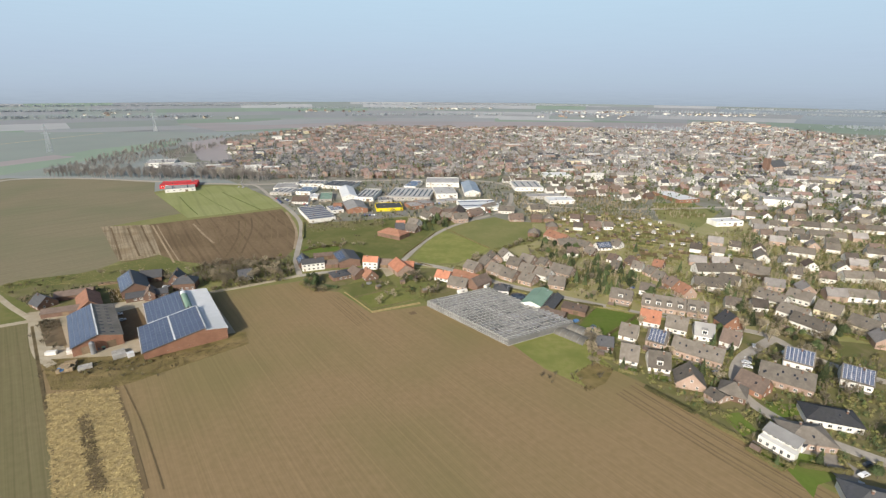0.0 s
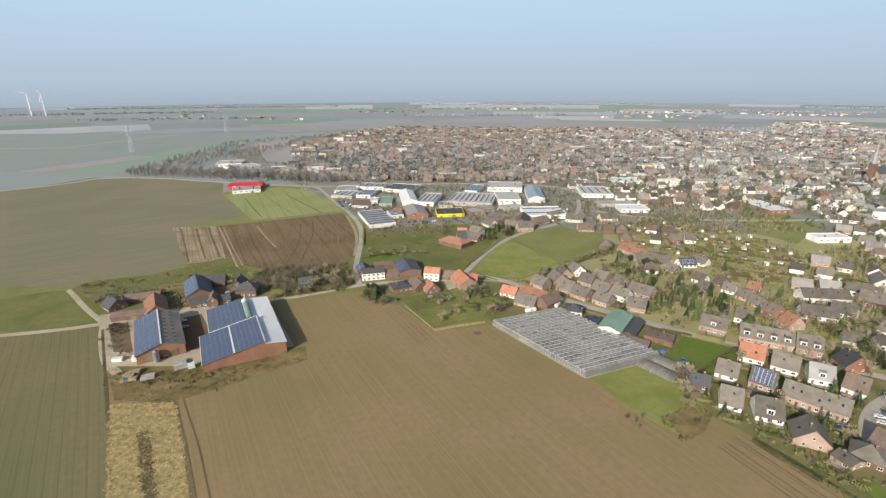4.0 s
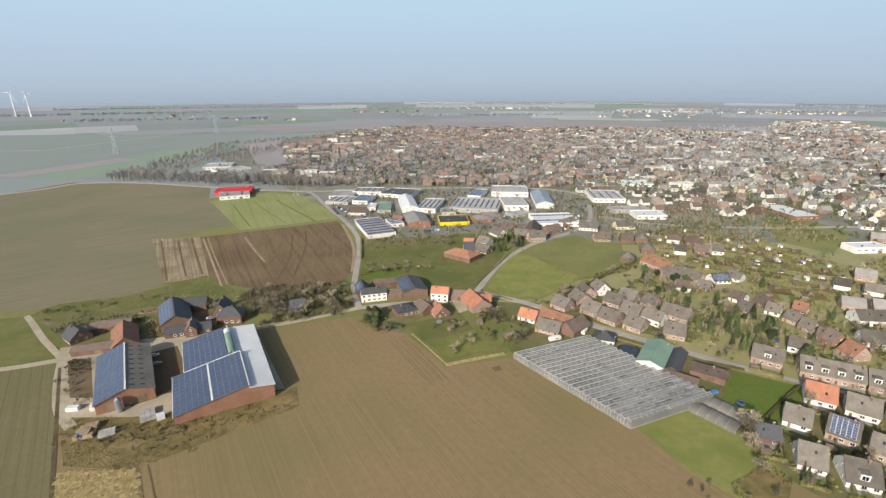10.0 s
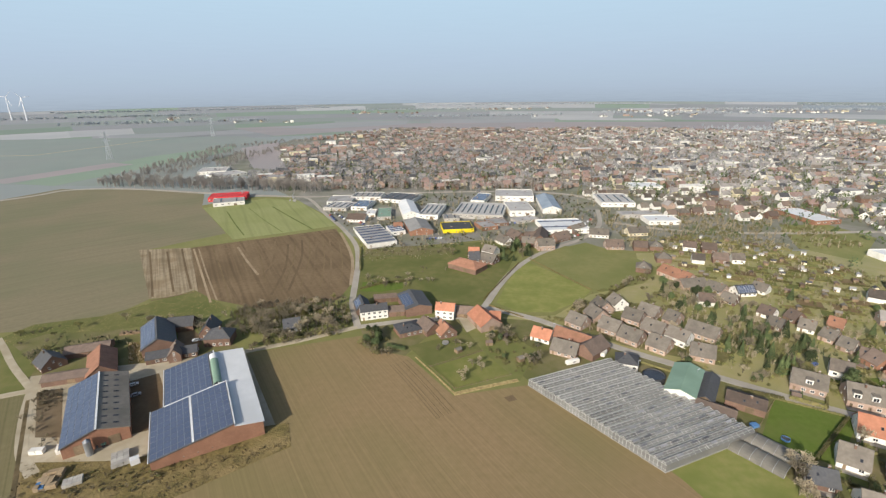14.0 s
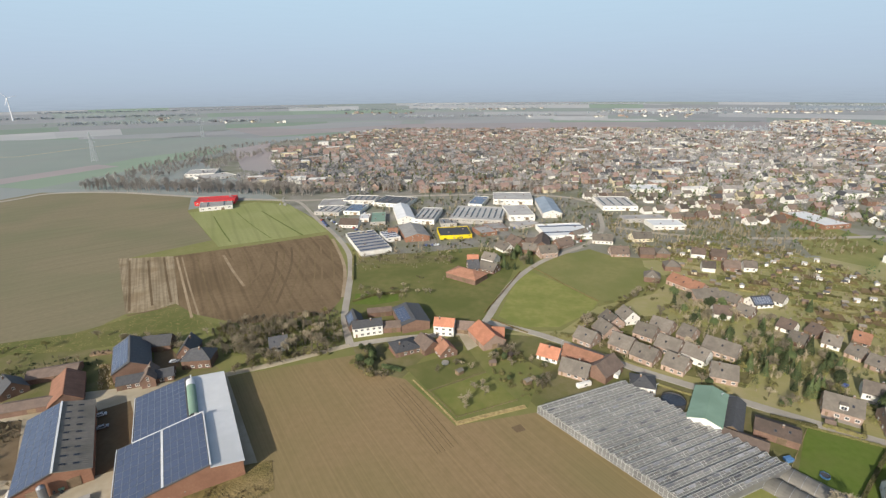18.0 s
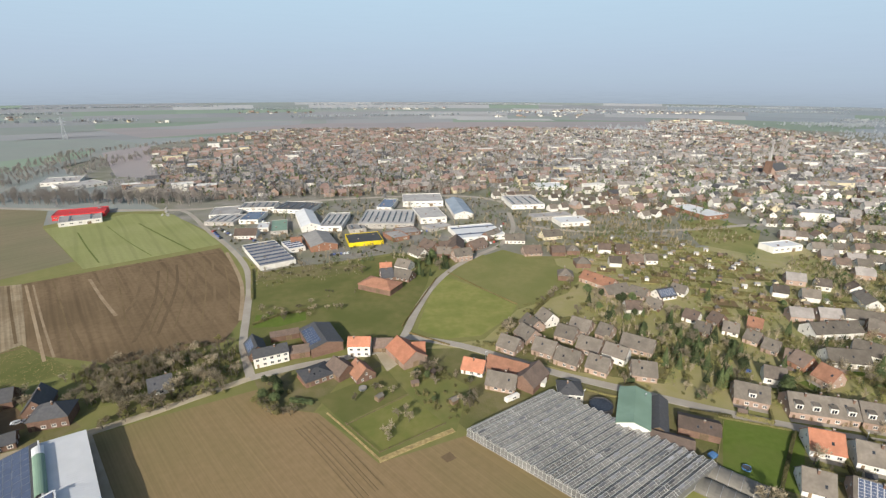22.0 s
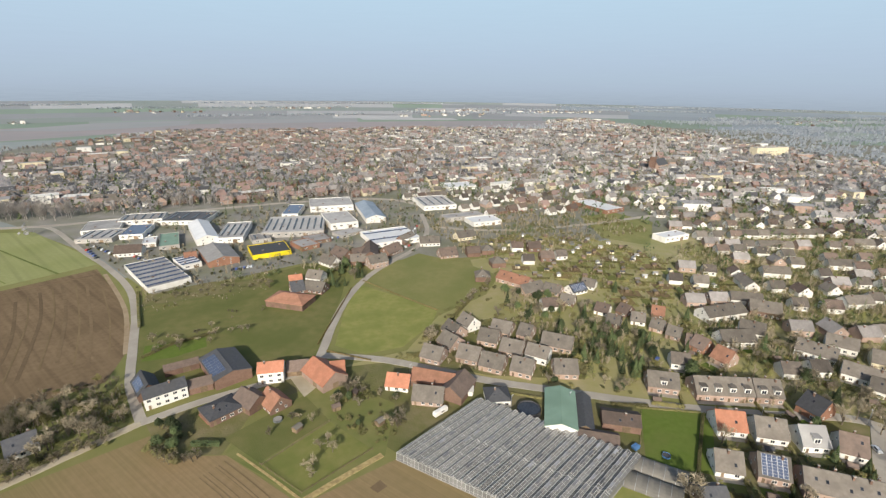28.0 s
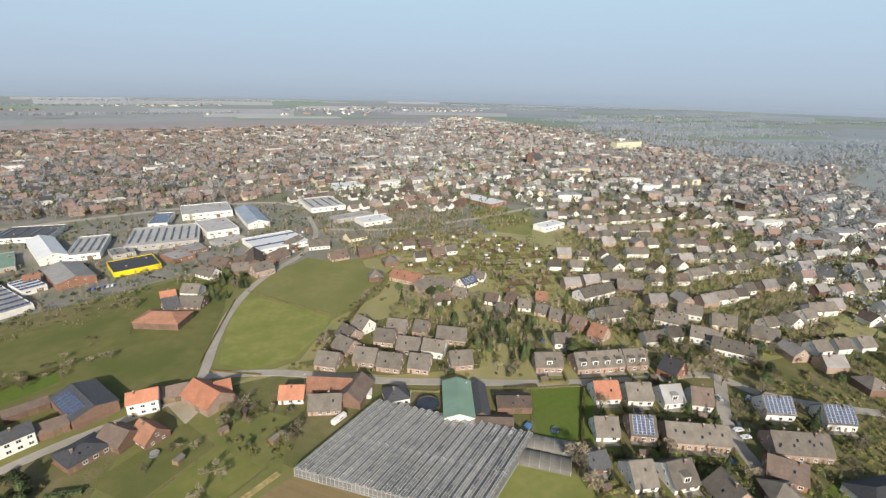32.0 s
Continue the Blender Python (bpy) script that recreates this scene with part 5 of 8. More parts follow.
house(-73.7, 368.2, 12, 15.0, 6.0, 3.4, 4.9, "brick", "tile_brown", sky=0, chimneys=False, name='shed', category='shed', label='long low brick stable closing the farmyard')
house(-63.8, 348.6, 8, 10.0, 7.0, 3.5, 5.8, "brick", "tile_brown", sky=0, chimneys=False, name='shed', category='shed', label='brown-roofed farm shed beside the yard gate')
house(-54.0, 326.4, 26, 14.0, 12.0, 3.0, 5.2, "brick", "tile_dark", hip=True, sky=2, label='brick bungalow with a black hipped roof')
house(-42.0, 328.0, -55, 12.2, 10.5, 3.3, 6.9, "brick", "tile_brown", sky=0, name='barn', category='barn', label='old brown-roofed barn of the farm')
house(-32.8, 345.6, -9, 11.5, 8.5, 6.3, 9.3, "white", "tile_red", sky=0, label='tall white farmhouse with an orange-red tiled roof')
house(-32.5, 324.0, -64, 11.0, 9.8, 2.7, 7.0, "brick", "tile_rust", sky=0, label='small brick cottage with a rusty tiled gable roof')
house(-20.6, 348.0, -9, 10.2, 9.0, 3.0, 6.0, "wood", "tile_brown", sky=0, chimneys=False, name='shed', category='shed', label='open brown-roofed cart shed on the farmyard')
house(-9.4, 336.4, -66, 18.9, 13.5, 3.8, 8.4, "brick_light", "tile_red", sky=0, chimneys=False, name='barn', category='barn', label='barn with a bright orange-red tiled roof')
house(-2.8, 339.3, -6, 6.7, 10.5, 3.3, 6.9, "brick_light", "tile_red", sky=0, chimneys=False, name='barn', category='barn', label='side wing with a bright orange-red tiled roof')
house(22.5, 319.4, -30, 10.8, 9.8, 2.7, 6.5, "white", "tile_red", sky=0, label='white cottage with an orange-red tiled roof')
house(38.5, 315.5, -37, 20.4, 10.5, 3.3, 6.9, "brick", "tile_rust", sky=0, chimneys=False, name='barn', category='barn', label='long barn with a rust-red tiled roof')
house(46.0, 305.0, 42, 15.8, 11.5, 3.8, 7.9, "brick", "tile_brown", sky=0, chimneys=False, name='barn', category='barn', label='brown-roofed cross wing of the old farm')
house(32.2, 304.9, -29, 13.7, 10.8, 2.7, 7.0, "brick_light", "tile_grey", sky=1, label='house with a white arcade and grey roof')
house(60.5, 293.5, -17, 10.5, 10.0, 3.2, 6.5, "white", "tile_dark", hip=True, label='white cottage with a dark hipped roof beside the greenhouse')
house(80.3, 273.6, -123, 25.6, 12.5, 5.0, 7.0, "white", "green_sheet", sky=0, chimneys=False, name='shed', category='shed', storeys=0, label='large shed with a green sheet-metal roof beside the greenhouse', door=True)
house(89.6, 270.2, -123, 22.5, 7.0, 3.0, 5.0, "wood", "tile_dark", sky=0, chimneys=False, name='shed', category='shed', storeys=0, label='narrow brown-roofed shed leaning beside the green one')
house(85.8, 255.8, -35, 15.5, 7.0, 3.0, 4.6, "brick", "tile_brown", sky=0, chimneys=False, name='shed', category='shed', label='low brick shed with a brown roof behind the greenhouse')
house(101.6, 261.3, -33, 15.0, 10.0, 3.5, 5.5, "brick", "tile_brown", sky=2, name='shed', category='shed', label='low workshop with a brown roof and chimneys on the street')
house(-193.3, 311.8, 123, 30.8, 16.5, 4.8, 9.4, "brick", "tile_dark", sky=0, chimneys=False, name='barn', category='barn', pv=0.92, pv_side=1, label='old brick barn with blue solar panels on its dark roof')
house(-176.5, 296.6, 23, 24.0, 8.0, 3.0, 5.2, "brick", "tile_dark", sky=0, chimneys=False, label='low brick range along the lane')
house(-174.6, 296.6, 113, 11.5, 6.0, 4.2, 7.4, "brick", "tile_brown", sky=0, label='brick gatehouse of the old farm')
house(-158.7, 312.9, 8, 14.0, 11.0, 4.8, 9.0, "brick", "tile_dark", hip=True, label='brick farmhouse with a dark hipped roof')
house(-189.3, 328.4, 13, 14.0, 9.5, 3.6, 7.5, "brick", "tile_dark", sky=0, chimneys=False, name='barn', category='barn', label='dark-roofed brick barn closing the old farm court')
house(-169.5, 323.0, -75, 14.0, 9.0, 3.3, 8.5, "brick", "tile_dark", sky=0, label='rear wing of a brick farmhouse under a slate roof')
house(-225.5, 301.0, 22, 21.0, 10.0, 3.0, 4.9, "brick", "tile_brown", sky=0, chimneys=False, name='barn', category='barn', label='long low farm range with a brownish roof')
house(-206.8, 285.5, -55, 25.0, 12.5, 3.3, 7.9, "brick", "tile_rust", sky=0, chimneys=False, name='barn', category='barn', label='barn with one orange tiled slope')
house(-236.0, 287.5, -33, 12.0, 11.0, 2.8, 7.5, "brick", "tile_dark", sky=0, label='farmhouse with a dark roof behind a low range')
house(-216.2, 275.0, 19, 20.0, 8.0, 3.0, 4.6, "brick", "tile_brown", sky=0, chimneys=False, name='shed', category='shed', label='long brick shed along the farm lane')
house(-123.6, 329.4, 22, 9.7, 10.8, 2.7, 6.5, "white", "tile_dark", label='small house hidden among trees beside the lane')
house(-18.1, 428.1, -36, 26.0, 16.0, 4.0, 7.5, "brick", "tile_rust", sky=0, hip=True, chimneys=False, name='barn', category='barn', label='brick barn with a big rust-red hipped roof in the meadow')
house(-12.6, 447.1, 7, 8.7, 11.8, 2.7, 7.5, "brick", "tile_dark", sky=0)
house(2.2, 463.5, -35, 11.7, 10.8, 3.3, 7.5, "white", "tile_grey")
house(-0.5, 443.8, -36, 14.7, 10.8, 2.7, 7.0, "brick", "tile_grey")
house(-12.1, 465.5, -1, 9.0, 7.8, 2.7, 5.0, "brick", "tile_red", sky=0)
house(16.4, 491.7, -59, 15.3, 10.8, 2.8, 7.5, "white", "tile_grey")
house(49.5, 497.0, 78, 30.0, 13.0, 5.3, 10.5, "brick", "tile_brown", sky=0, name='barn', category='barn', chimneys=False, label='tall old brick malt house beside the road')
house(50.0, 476.5, 12, 15.0, 10.5, 5.0, 9.5, "brick_light", "tile_grey", sky=1, label='brick house joined to the old malt house')
house(38.0, 486.0, -15, 13.0, 10.0, 4.0, 8.0, "brick", "tile_grey", sky=1, label='brick side house beside the old malt house')
house(42.2, 503.2, 6, 13.8, 11.8, 2.7, 7.5, "brick", "tile_brown")
house(-134.1, 569.4, -6, 19.9, 12.8, 3.3, 8.0, "white", "tile_brown", sky=0, label='white workshop house with a brown roof')
house(134.8, 409.4, -60, 24.6, 11.8, 3.3, 7.5, "brick_light", "tile_rust", units=3, name='terraced_house', label="row with a red-brown roof at the meadow's edge")
house(138.1, 393.5, 9, 18.2, 11.8, 2.7, 6.5, "brick_light", "tile_grey")
hall("works_hall", "white hall with rows of solar panels on a flat roof", ((-107.9, 474.3), (-81.0, 488.7), (-105.8, 541.4), (-128.5, 533.6)), 3.4, "white", "flat_roof", pv_rows=7, windows=False)
hall("works_hall", "large grey flat-roofed works hall", ((-24.0, 579.2), (30.3, 570.2), (23.5, 626.6), (-31.4, 636.7)), 4.8, "concrete", "flat_roof", lights=9)
house(-83.0, 607.0, 102, 62.0, 18.0, 5.5, 8.6, "white", "white_sheet", sky=0, chimneys=False, storeys=0, name="works_hall", category="building", group="works halls", label="long white hall with a pale gable roof")
hall("works_hall", "white flat-roofed hall on the works yard", ((-61.4, 575.2), (-41.7, 573.1), (-46.5, 624.0), (-70.9, 628.6)), 4.8, "white", "flat_roof", lights=4)
house(80.0, 633.0, 88, 70.0, 20.5, 5.4, 8.6, "white", "blue_sheet", sky=0, chimneys=False, storeys=0, name="works_hall", category="building", group="works halls", label="white hall with a blue-grey ribbed gable roof")
hall("works_hall", "white hall with dark solar rows", ((61.5, 517.5), (98.5, 523.6), (101.6, 561.6), (50.5, 557.9)), 4.1, "white", "white_sheet", pv_rows=2)
house(-66.0, 536.0, 105, 40.0, 22.5, 4.8, 7.6, "brick_orange", "flat_roof", sky=0, chimneys=False, storeys=0, name="works_hall", category="building", group="works halls", label="orange brick hall with a pale shallow gable roof")
hall("works_hall", "white hall with a blue solar roof", ((-90.1, 514.8), (-78.6, 519.0), (-84.4, 542.2), (-98.1, 535.4)), 3.4, "white", "white_sheet", pv_rows=4)
hall("works_hall", "yellow hall with a dark flat roof", ((-38.4, 521.3), (-9.2, 527.9), (-15.4, 552.5), (-46.1, 550.5)), 3.4, "yellow", "tile_dark", band='yellow', windows=False)
hall("works_hall", "low red brick hall beside others", ((-0.1, 529.8), (12.6, 536.7), (7.2, 555.8), (-10.8, 550.4)), 3.4, "brick_orange", "flat_roof")
hall("works_hall", "long white showroom with a flat roof", ((-183.0, 640.8), (-153.6, 648.8), (-163.5, 678.4), (-194.2, 681.9)), 3.4, "white", "flat_roof")
hall("works_hall", "white works hall with a grey roof", ((-153.8, 665.6), (-122.0, 672.3), (-127.1, 690.0), (-170.7, 700.1)), 4.1, "white", "flat_roof", lights=5)
hall("works_hall", "dark-roofed works hall on the yard", ((-114.7, 656.5), (-78.7, 644.9), (-78.1, 682.9), (-124.2, 695.7)), 4.1, "white", "tile_dark", lights=4)
hall("works_hall", "white flat-roofed warehouse behind the works yard", ((144.7, 629.4), (178.1, 627.1), (185.6, 679.5), (141.4, 680.6)), 4.8, "white", "flat_roof", lights=4)
hall("works_hall", "long white shed behind the halls", ((205.8, 724.3), (246.3, 724.7), (258.2, 756.1), (213.2, 755.7)), 4.1, "white", "white_sheet")
hall("works_hall", "white plant building with stepped roofs", ((30.8, 585.0), (53.7, 587.7), (59.3, 632.7), (27.5, 631.3)), 6.1, "white", "flat_roof")
hall("works_hall", "white office block behind the halls", ((22.5, 661.6), (65.8, 656.9), (71.1, 700.1), (20.7, 702.3)), 6.1, "white", "flat_roof")
hall("works_hall", "small dark blue-roofed hall", ((-7.1, 644.6), (8.4, 640.3), (12.6, 682.7), (-4.1, 687.0)), 4.8, "white", "pv")
hall("works_hall", "low grey tin-roofed workshop on the works road", ((146.5, 576.0), (190.4, 579.7), (194.1, 594.4), (149.2, 592.3)), 4.1, "concrete", "flat_roof")
hall("works_hall", "white warehouse beside the allotments", ((164.2, 551.9), (194.8, 552.7), (204.5, 573.7), (170.7, 572.9)), 4.1, "white", "white_sheet")
hall("sports_hall", "white gabled hall beside a playing field", ((306.0, 446.4), (339.9, 450.2), (345.4, 461.0), (317.4, 460.0)), 4.8, "white", "white_sheet")
hall("supermarket", "supermarket with a pale roof and brick front", ((317.7, 547.2), (347.8, 558.3), (362.2, 602.4), (335.1, 603.1)), 4.1, "brick_orange", "white_sheet")
hall("showroom", "low showroom with a bright red roof and walls", ((-341.2, 661.2), (-297.6, 673.1), (-309.9, 698.5), (-354.9, 685.1)), 4.8, "red", "red", band='red')
hall("showroom", "white showroom with a pale flat roof before the red one", ((-322.0, 632.1), (-289.9, 648.4), (-306.2, 674.8), (-339.3, 661.2)), 4.1, "white", "flat_roof", lights=2)
hall("apartment_block", "large cream apartment block at the far edge of the town", ((955.0, 838.0), (1042.0, 831.0), (1047.0, 848.0), (960.0, 856.0)), 20.0, "cream", "flat_roof")
hall("school", "white school wing with flat roofs", ((-459.5, 862.3), (-416.9, 874.8), (-440.8, 914.6), (-485.0, 900.8)), 4.8, "white", "flat_roof")
hall("school", "white school wing with flat roofs", ((-419.1, 819.7), (-387.2, 860.1), (-407.3, 892.6), (-442.1, 853.8)), 3.4, "white", "flat_roof")
hall("works_hall", "hall with a blue-grey roof and white walls", ((-142.4, 615.3), (-125.2, 616.1), (-136.0, 646.1), (-156.3, 651.3)), 4.1, "white", "pv")
hall("works_hall", "grey-green roofed workshop hall", ((-111.2, 571.1), (-96.7, 573.3), (-105.0, 612.8), (-120.7, 611.3)), 3.4, "concrete", "green_sheet")
hall("works_hall", "low grey flat-roofed works building", ((-177.0, 614.1), (-147.8, 611.9), (-157.2, 639.6), (-185.8, 648.8)), 3.4, "concrete", "flat_roof", lights=4)
hall("works_hall", "small white works building beside the road", ((-126.6, 583.9), (-116.6, 585.4), (-120.1, 604.3), (-131.2, 604.4)), 3.4, "white", "white_sheet")
hall("works_hall", "low brick workshop with a felt roof", ((5.1, 545.5), (25.1, 550.2), (23.1, 569.2), (1.3, 566.0)), 2.7, "brick", "flat_roof")
hall("works_hall", "long low grey shed along the works road", ((32.8, 553.8), (55.3, 566.5), (55.7, 580.5), (33.2, 570.4)), 2.7, "concrete", "flat_roof")
hall("works_hall", "pale works hall behind the yellow one", ((-40.7, 563.8), (-25.1, 566.9), (-27.0, 585.4), (-42.7, 583.3)), 3.4, "concrete", "flat_roof", lights=2)
house(68.7, 503.1, 33, 17.5, 11.8, 2.7, 7.5, "brick", "tile_brown")
house(89.4, 528.7, 38, 19.3, 11.8, 2.7, 7.5, "brick", "tile_grey")
house(106.9, 513.4, -13, 17.4, 11.8, 3.3, 7.5, "white", "tile_grey")
house(110.5, 479.5, -1, 14.9, 11.8, 2.7, 7.5, "brick_light", "tile_brown")
house(143.5, 519.2, 6, 18.2, 11.8, 3.3, 7.5, "cream", "tile_grey")
house(28.5, 507.1, -63, 17.7, 11.8, 2.7, 7.5, "brick", "tile_brown")
house(-86.6, 539.4, 9, 8.9, 10.8, 2.7, 6.5, "brick", "tile_rust")
house(163.9, 349.2, -55, 8.3, 9.8, 2.7, 6.5, "white", "tile_brown", sky=1)
house(160.0, 334.3, -52, 8.0, 9.8, 2.7, 6.5, "brick", "tile_grey", sky=1)
house(176.2, 343.2, -72, 7.2, 9.8, 2.7, 6.5, "brick", "tile_brown", sky=1)
house(175.5, 331.7, -41, 7.9, 9.8, 2.7, 6.5, "white", "tile_grey", sky=1)
house(180.2, 320.3, -61, 7.3, 9.8, 2.7, 6.5, "brick_light", "tile_grey", sky=1)
house(182.4, 310.5, -57, 7.3, 9.8, 2.7, 6.5, "brick_light", "tile_grey", sky=1)
house(193.8, 334.4, -45, 7.4, 9.8, 2.7, 6.5, "brick", "tile_rust", sky=1)
house(151.2, 368.0, -50, 8.8, 9.8, 2.7, 6.5, "brick", "tile_grey", sky=1)
house(151.9, 386.4, -55, 11.7, 9.8, 2.7, 6.5, "brick_light", "tile_grey", sky=1)
house(181.3, 385.7, -53, 9.4, 9.8, 2.7, 6.5, "white", "tile_grey", sky=1)
house(183.9, 299.7, -48, 6.3, 9.8, 2.7, 6.5, "brick_light", "tile_brown", sky=1)
house(167.1, 381.9, 7, 13.0, 9.8, 2.7, 6.5, "white", "tile_dark", pv=0.9, sky=0, label='white cottage with dark solar panels among trees')


# ---- modern white house at the field's edge ----
def white_house():
    ob = thing("house", "modern white house with a pale mono-pitch roof at the field's edge", "house", pose(143.4, 139.1, 0, 0, 0, -62), "houses")
    bm = bmesh.new()
    box(bm, -6.5, 6.5, -4.6, -1.2, -0.5, 3.3)
    prism(bm, ((-6.5, -1.197), (5.5, -1.197), (5.5, 3.5), (-6.5, 3.5)), -0.5, [4.4, 4.4, 5.8, 5.8])
    part("wall", bm, "white", ob)
    bm = bmesh.new()
    slab(bm, (-6.9, -1.8, 4.5), (5.9, -1.8, 4.5), (5.9, 4.0, 6.2), (-6.9, 4.0, 6.2), 0.2)
    part("roof", bm, "flat_roof", ob, "pale grey mono-pitch roof")
    bm = bmesh.new()
    box(bm, -8, 6, 3.503, 8, -0.5, 2.9)
    part("annex", bm, "white", ob)
    bm = bmesh.new()
    box(bm, -8.3, 6.3, 3.55, 8.3, 2.903, 3.1)
    part("annex_roof", bm, "tile_dark", ob)
    bm = bmesh.new()
    box(bm, -7.6, 7.6, -8.5, -4.9, 0.02, 0.22)
    part("terrace", bm, "paving", ob)
    for i in range(5):
        share("window", WIN, ob, scaled(-5.4 + i * 2.5, -4.62, 1.5, 1.1, 1, 1.9))
        share("window", WIN, ob, scaled(-4.4 + i * 2.2, -1.22, 3.85, 1.6, 1, 0.6))


white_house()

# ---- town ----
def keep_off(pts, r):
    for a, b in zip(pts, pts[1:]):
        n = max(1, int(math.hypot(b[0] - a[0], b[1] - a[1]) / (r * 1.4)))
        for i in range(n):
            TAKEN.append((a[0] + (b[0] - a[0]) * i / n, a[1] + (b[1] - a[1]) * i / n, r))


NEAR_HOUSES = [(o.matrix_basis.translation.x, o.matrix_basis.translation.y) for o in scene.objects if o.parent is None and o.type == "EMPTY" and o.get("category") in ("house", "barn", "shed", "building")]
for hx, hy in NEAR_HOUSES:
    take(hx, hy, 9)
for o in [o for o in scene.objects if o.get("category") == "building"]:
    take(o.matrix_basis.translation.x, o.matrix_basis.translation.y, 22)
for px, py, pr in ((30, 255, 26), (70, 255, 26), (55, 262, 22), (80, 240, 16), (118, 248, 14), (110, 235, 14), (98, 236, 12), (-150, 270, 38), (-130, 250, 26), (-185, 250, 26), (-120, 270, 24)):
    take(px, py, pr)


keep_off([(-430, 197), (-305, 240), (-249, 257), (-227, 266), (-194, 277), (-144, 301), (-120, 312), (-85, 331)], 2.7)
keep_off([(-235, 692), (-214, 668), (-175, 595), (-145, 543), (-120, 490), (-108, 445), (-101, 402), (-95, 364), (-85, 332)], 2.8)
keep_off([(-85, 331), (-62, 338), (-34, 343), (-14, 349), (-7, 363), (4, 394), (19, 427), (41, 460), (67, 485), (93, 509), (119, 554), (134, 616)], 2.9)
keep_off([(-7, 358), (20, 344), (45, 324), (64, 308), (89, 291), (133, 262), (168, 243), (195, 231), (204, 222), (206, 209), (212, 197), (222, 184), (238, 168)], 3.2)
keep_off([(204, 222), (190, 214), (172, 203), (158, 188), (151, 170), (159, 148), (183, 124)], 3.4)


def lite_house(L, D, h, r, wall, roof, hip=False, units=1):
    """A simpler house for the town: walls, roof, chimney and its windows."""
    ob = thing("house", f"{WALLS[wall]} town house under a {ROOFS[roof]} roof", "house", pose(0, 0, 0), "town houses")
    bm = bmesh.new()
    if hip:
        box(bm, -L / 2, L / 2, -D / 2, D / 2, -0.5, h)
    else:
        pts = ((-D / 2, -0.5), (D / 2, -0.5), (D / 2, h), (0, r), (-D / 2, h))
        ends = [[bm.verts.new((s * L / 2, a, b)) for a, b in pts] for s in (-1, 1)]
        bm.faces.new(ends[0][::-1])
        bm.faces.new(ends[1])
        for i in range(5):
            bm.faces.new((ends[0][i], ends[0][(i + 1) % 5], ends[1][(i + 1) % 5], ends[1][i]))
    bmesh.ops.recalc_face_normals(bm, faces=bm.faces[:])
    part("wall", bm, wall, ob)
    bm = bmesh.new()
    (hip_roof if hip else gable_roof)(bm, L, D, h, r)
    part("roof", bm, roof, ob)
    share("chimney", CHIM, ob, scaled(L * 0.22, D * 0.06, r - 0.8, 0.7, 0.6, 1.8))
    for s in (-1, 1):
        share("window", WIN, ob, scaled(s * L * 0.24, -D / 2 - 0.02, 1.9, 1.8, 1, 1.4))
    share("window", WIN, ob, scaled(-L / 2 - 0.02, 0, 4.6, 1.3, 1, 1.4, 0, -90))
    return ob


TYPES = [lite_house(*a) for a in (
    (10, 9.5, 3.6, 7.6, "white", "tile_grey"), (11, 9.5, 3.8, 7.8, "brick", "tile_brown"), (9, 9, 3.6, 7.4, "white", "tile_umber"),
    (12, 9.5, 4.0, 8.0, "brick_light", "tile_pale"), (19, 9.5, 4.0, 7.8, "white", "tile_grey"), (20, 9.5, 4.2, 8.0, "brick_light", "tile_umber"),
    (10, 9.5, 3.8, 7.6, "white", "tile_brown"), (10, 9.5, 3.8, 7.8, "brick_light", "tile_salmon"), (11, 10.5, 3.8, 7.6, "brick", "tile_grey", True), (9, 9.5, 3.6, 7.6, "brick", "tile_salmon"))]
USED = set()
TOWN = random.Random(11)


def inside(x, y, pts):
    res = False
    for (x0, y0), (x1, y1) in zip(pts, pts[1:] + pts[:1]):
        if (y0 > y) != (y1 > y) and x < (x1 - x0) * (y - y0) / (y1 - y0) + x0:
            res = not res
    return res


def quarter(pts, turn, kinds, gap=15, row=30, far=False, fill=0.85, green=0.6):
    """Rows of houses along parallel streets inside an outline, with trees in the gardens between."""
    cx, cy = sum(p[0] for p in pts) / len(pts), sum(p[1] for p in pts) / len(pts)
    c, s = math.cos(radians(turn)), math.sin(radians(turn))
    reach = max(math.hypot(p[0] - cx, p[1] - cy) for p in pts)
    spots = []
    j = -int(reach / row) - 1
    while j * row < reach:
        i = -int(reach / gap) - 1
        while i * gap < reach:
            u, v = i * gap + TOWN.uniform(-3, 3), j * row + TOWN.uniform(-3, 3) + 9 * math.sin(i * 0.35 + j)
            x, y = cx + u * c - v * s, cy + u * s + v * c
            if inside(x, y, pts) and TOWN.random() < fill and free(x, y, 7):
                take(x, y, 6)
                spots.append((x, y, turn + TOWN.choice((0, 0, 0, 90, 180, 180)) + TOWN.uniform(-7, 7), TOWN.choice(kinds)))
            if not far and TOWN.random() < green:
                tx, ty = x - s * row / 2 + TOWN.uniform(-6, 6), y + c * row / 2 + TOWN.uniform(-6, 6)
                if inside(tx, ty, pts) and free(tx, ty, 1) and math.hypot(tx, ty - 150) > 330:
                    FAR_PLANTS.append((tx, ty))
                elif inside(tx, ty, pts) and free(tx, ty, 1):
                    plant(TOWN.choice(("bare", "bare", "bush", "bush", "fir", "round", "bud")), tx, ty, TOWN.uniform(0.6, 1.05))
            i += 1
        j += 1
    return spots


def build(spots):
    for x, y, turn, k in spots:
        if k in USED:
            copy_thing(TYPES[k], pose(x, y, 0, 0, 0, turn))
        else:
            TYPES[k].matrix_basis = pose(x, y, 0, 0, 0, turn)
            USED.add(k)


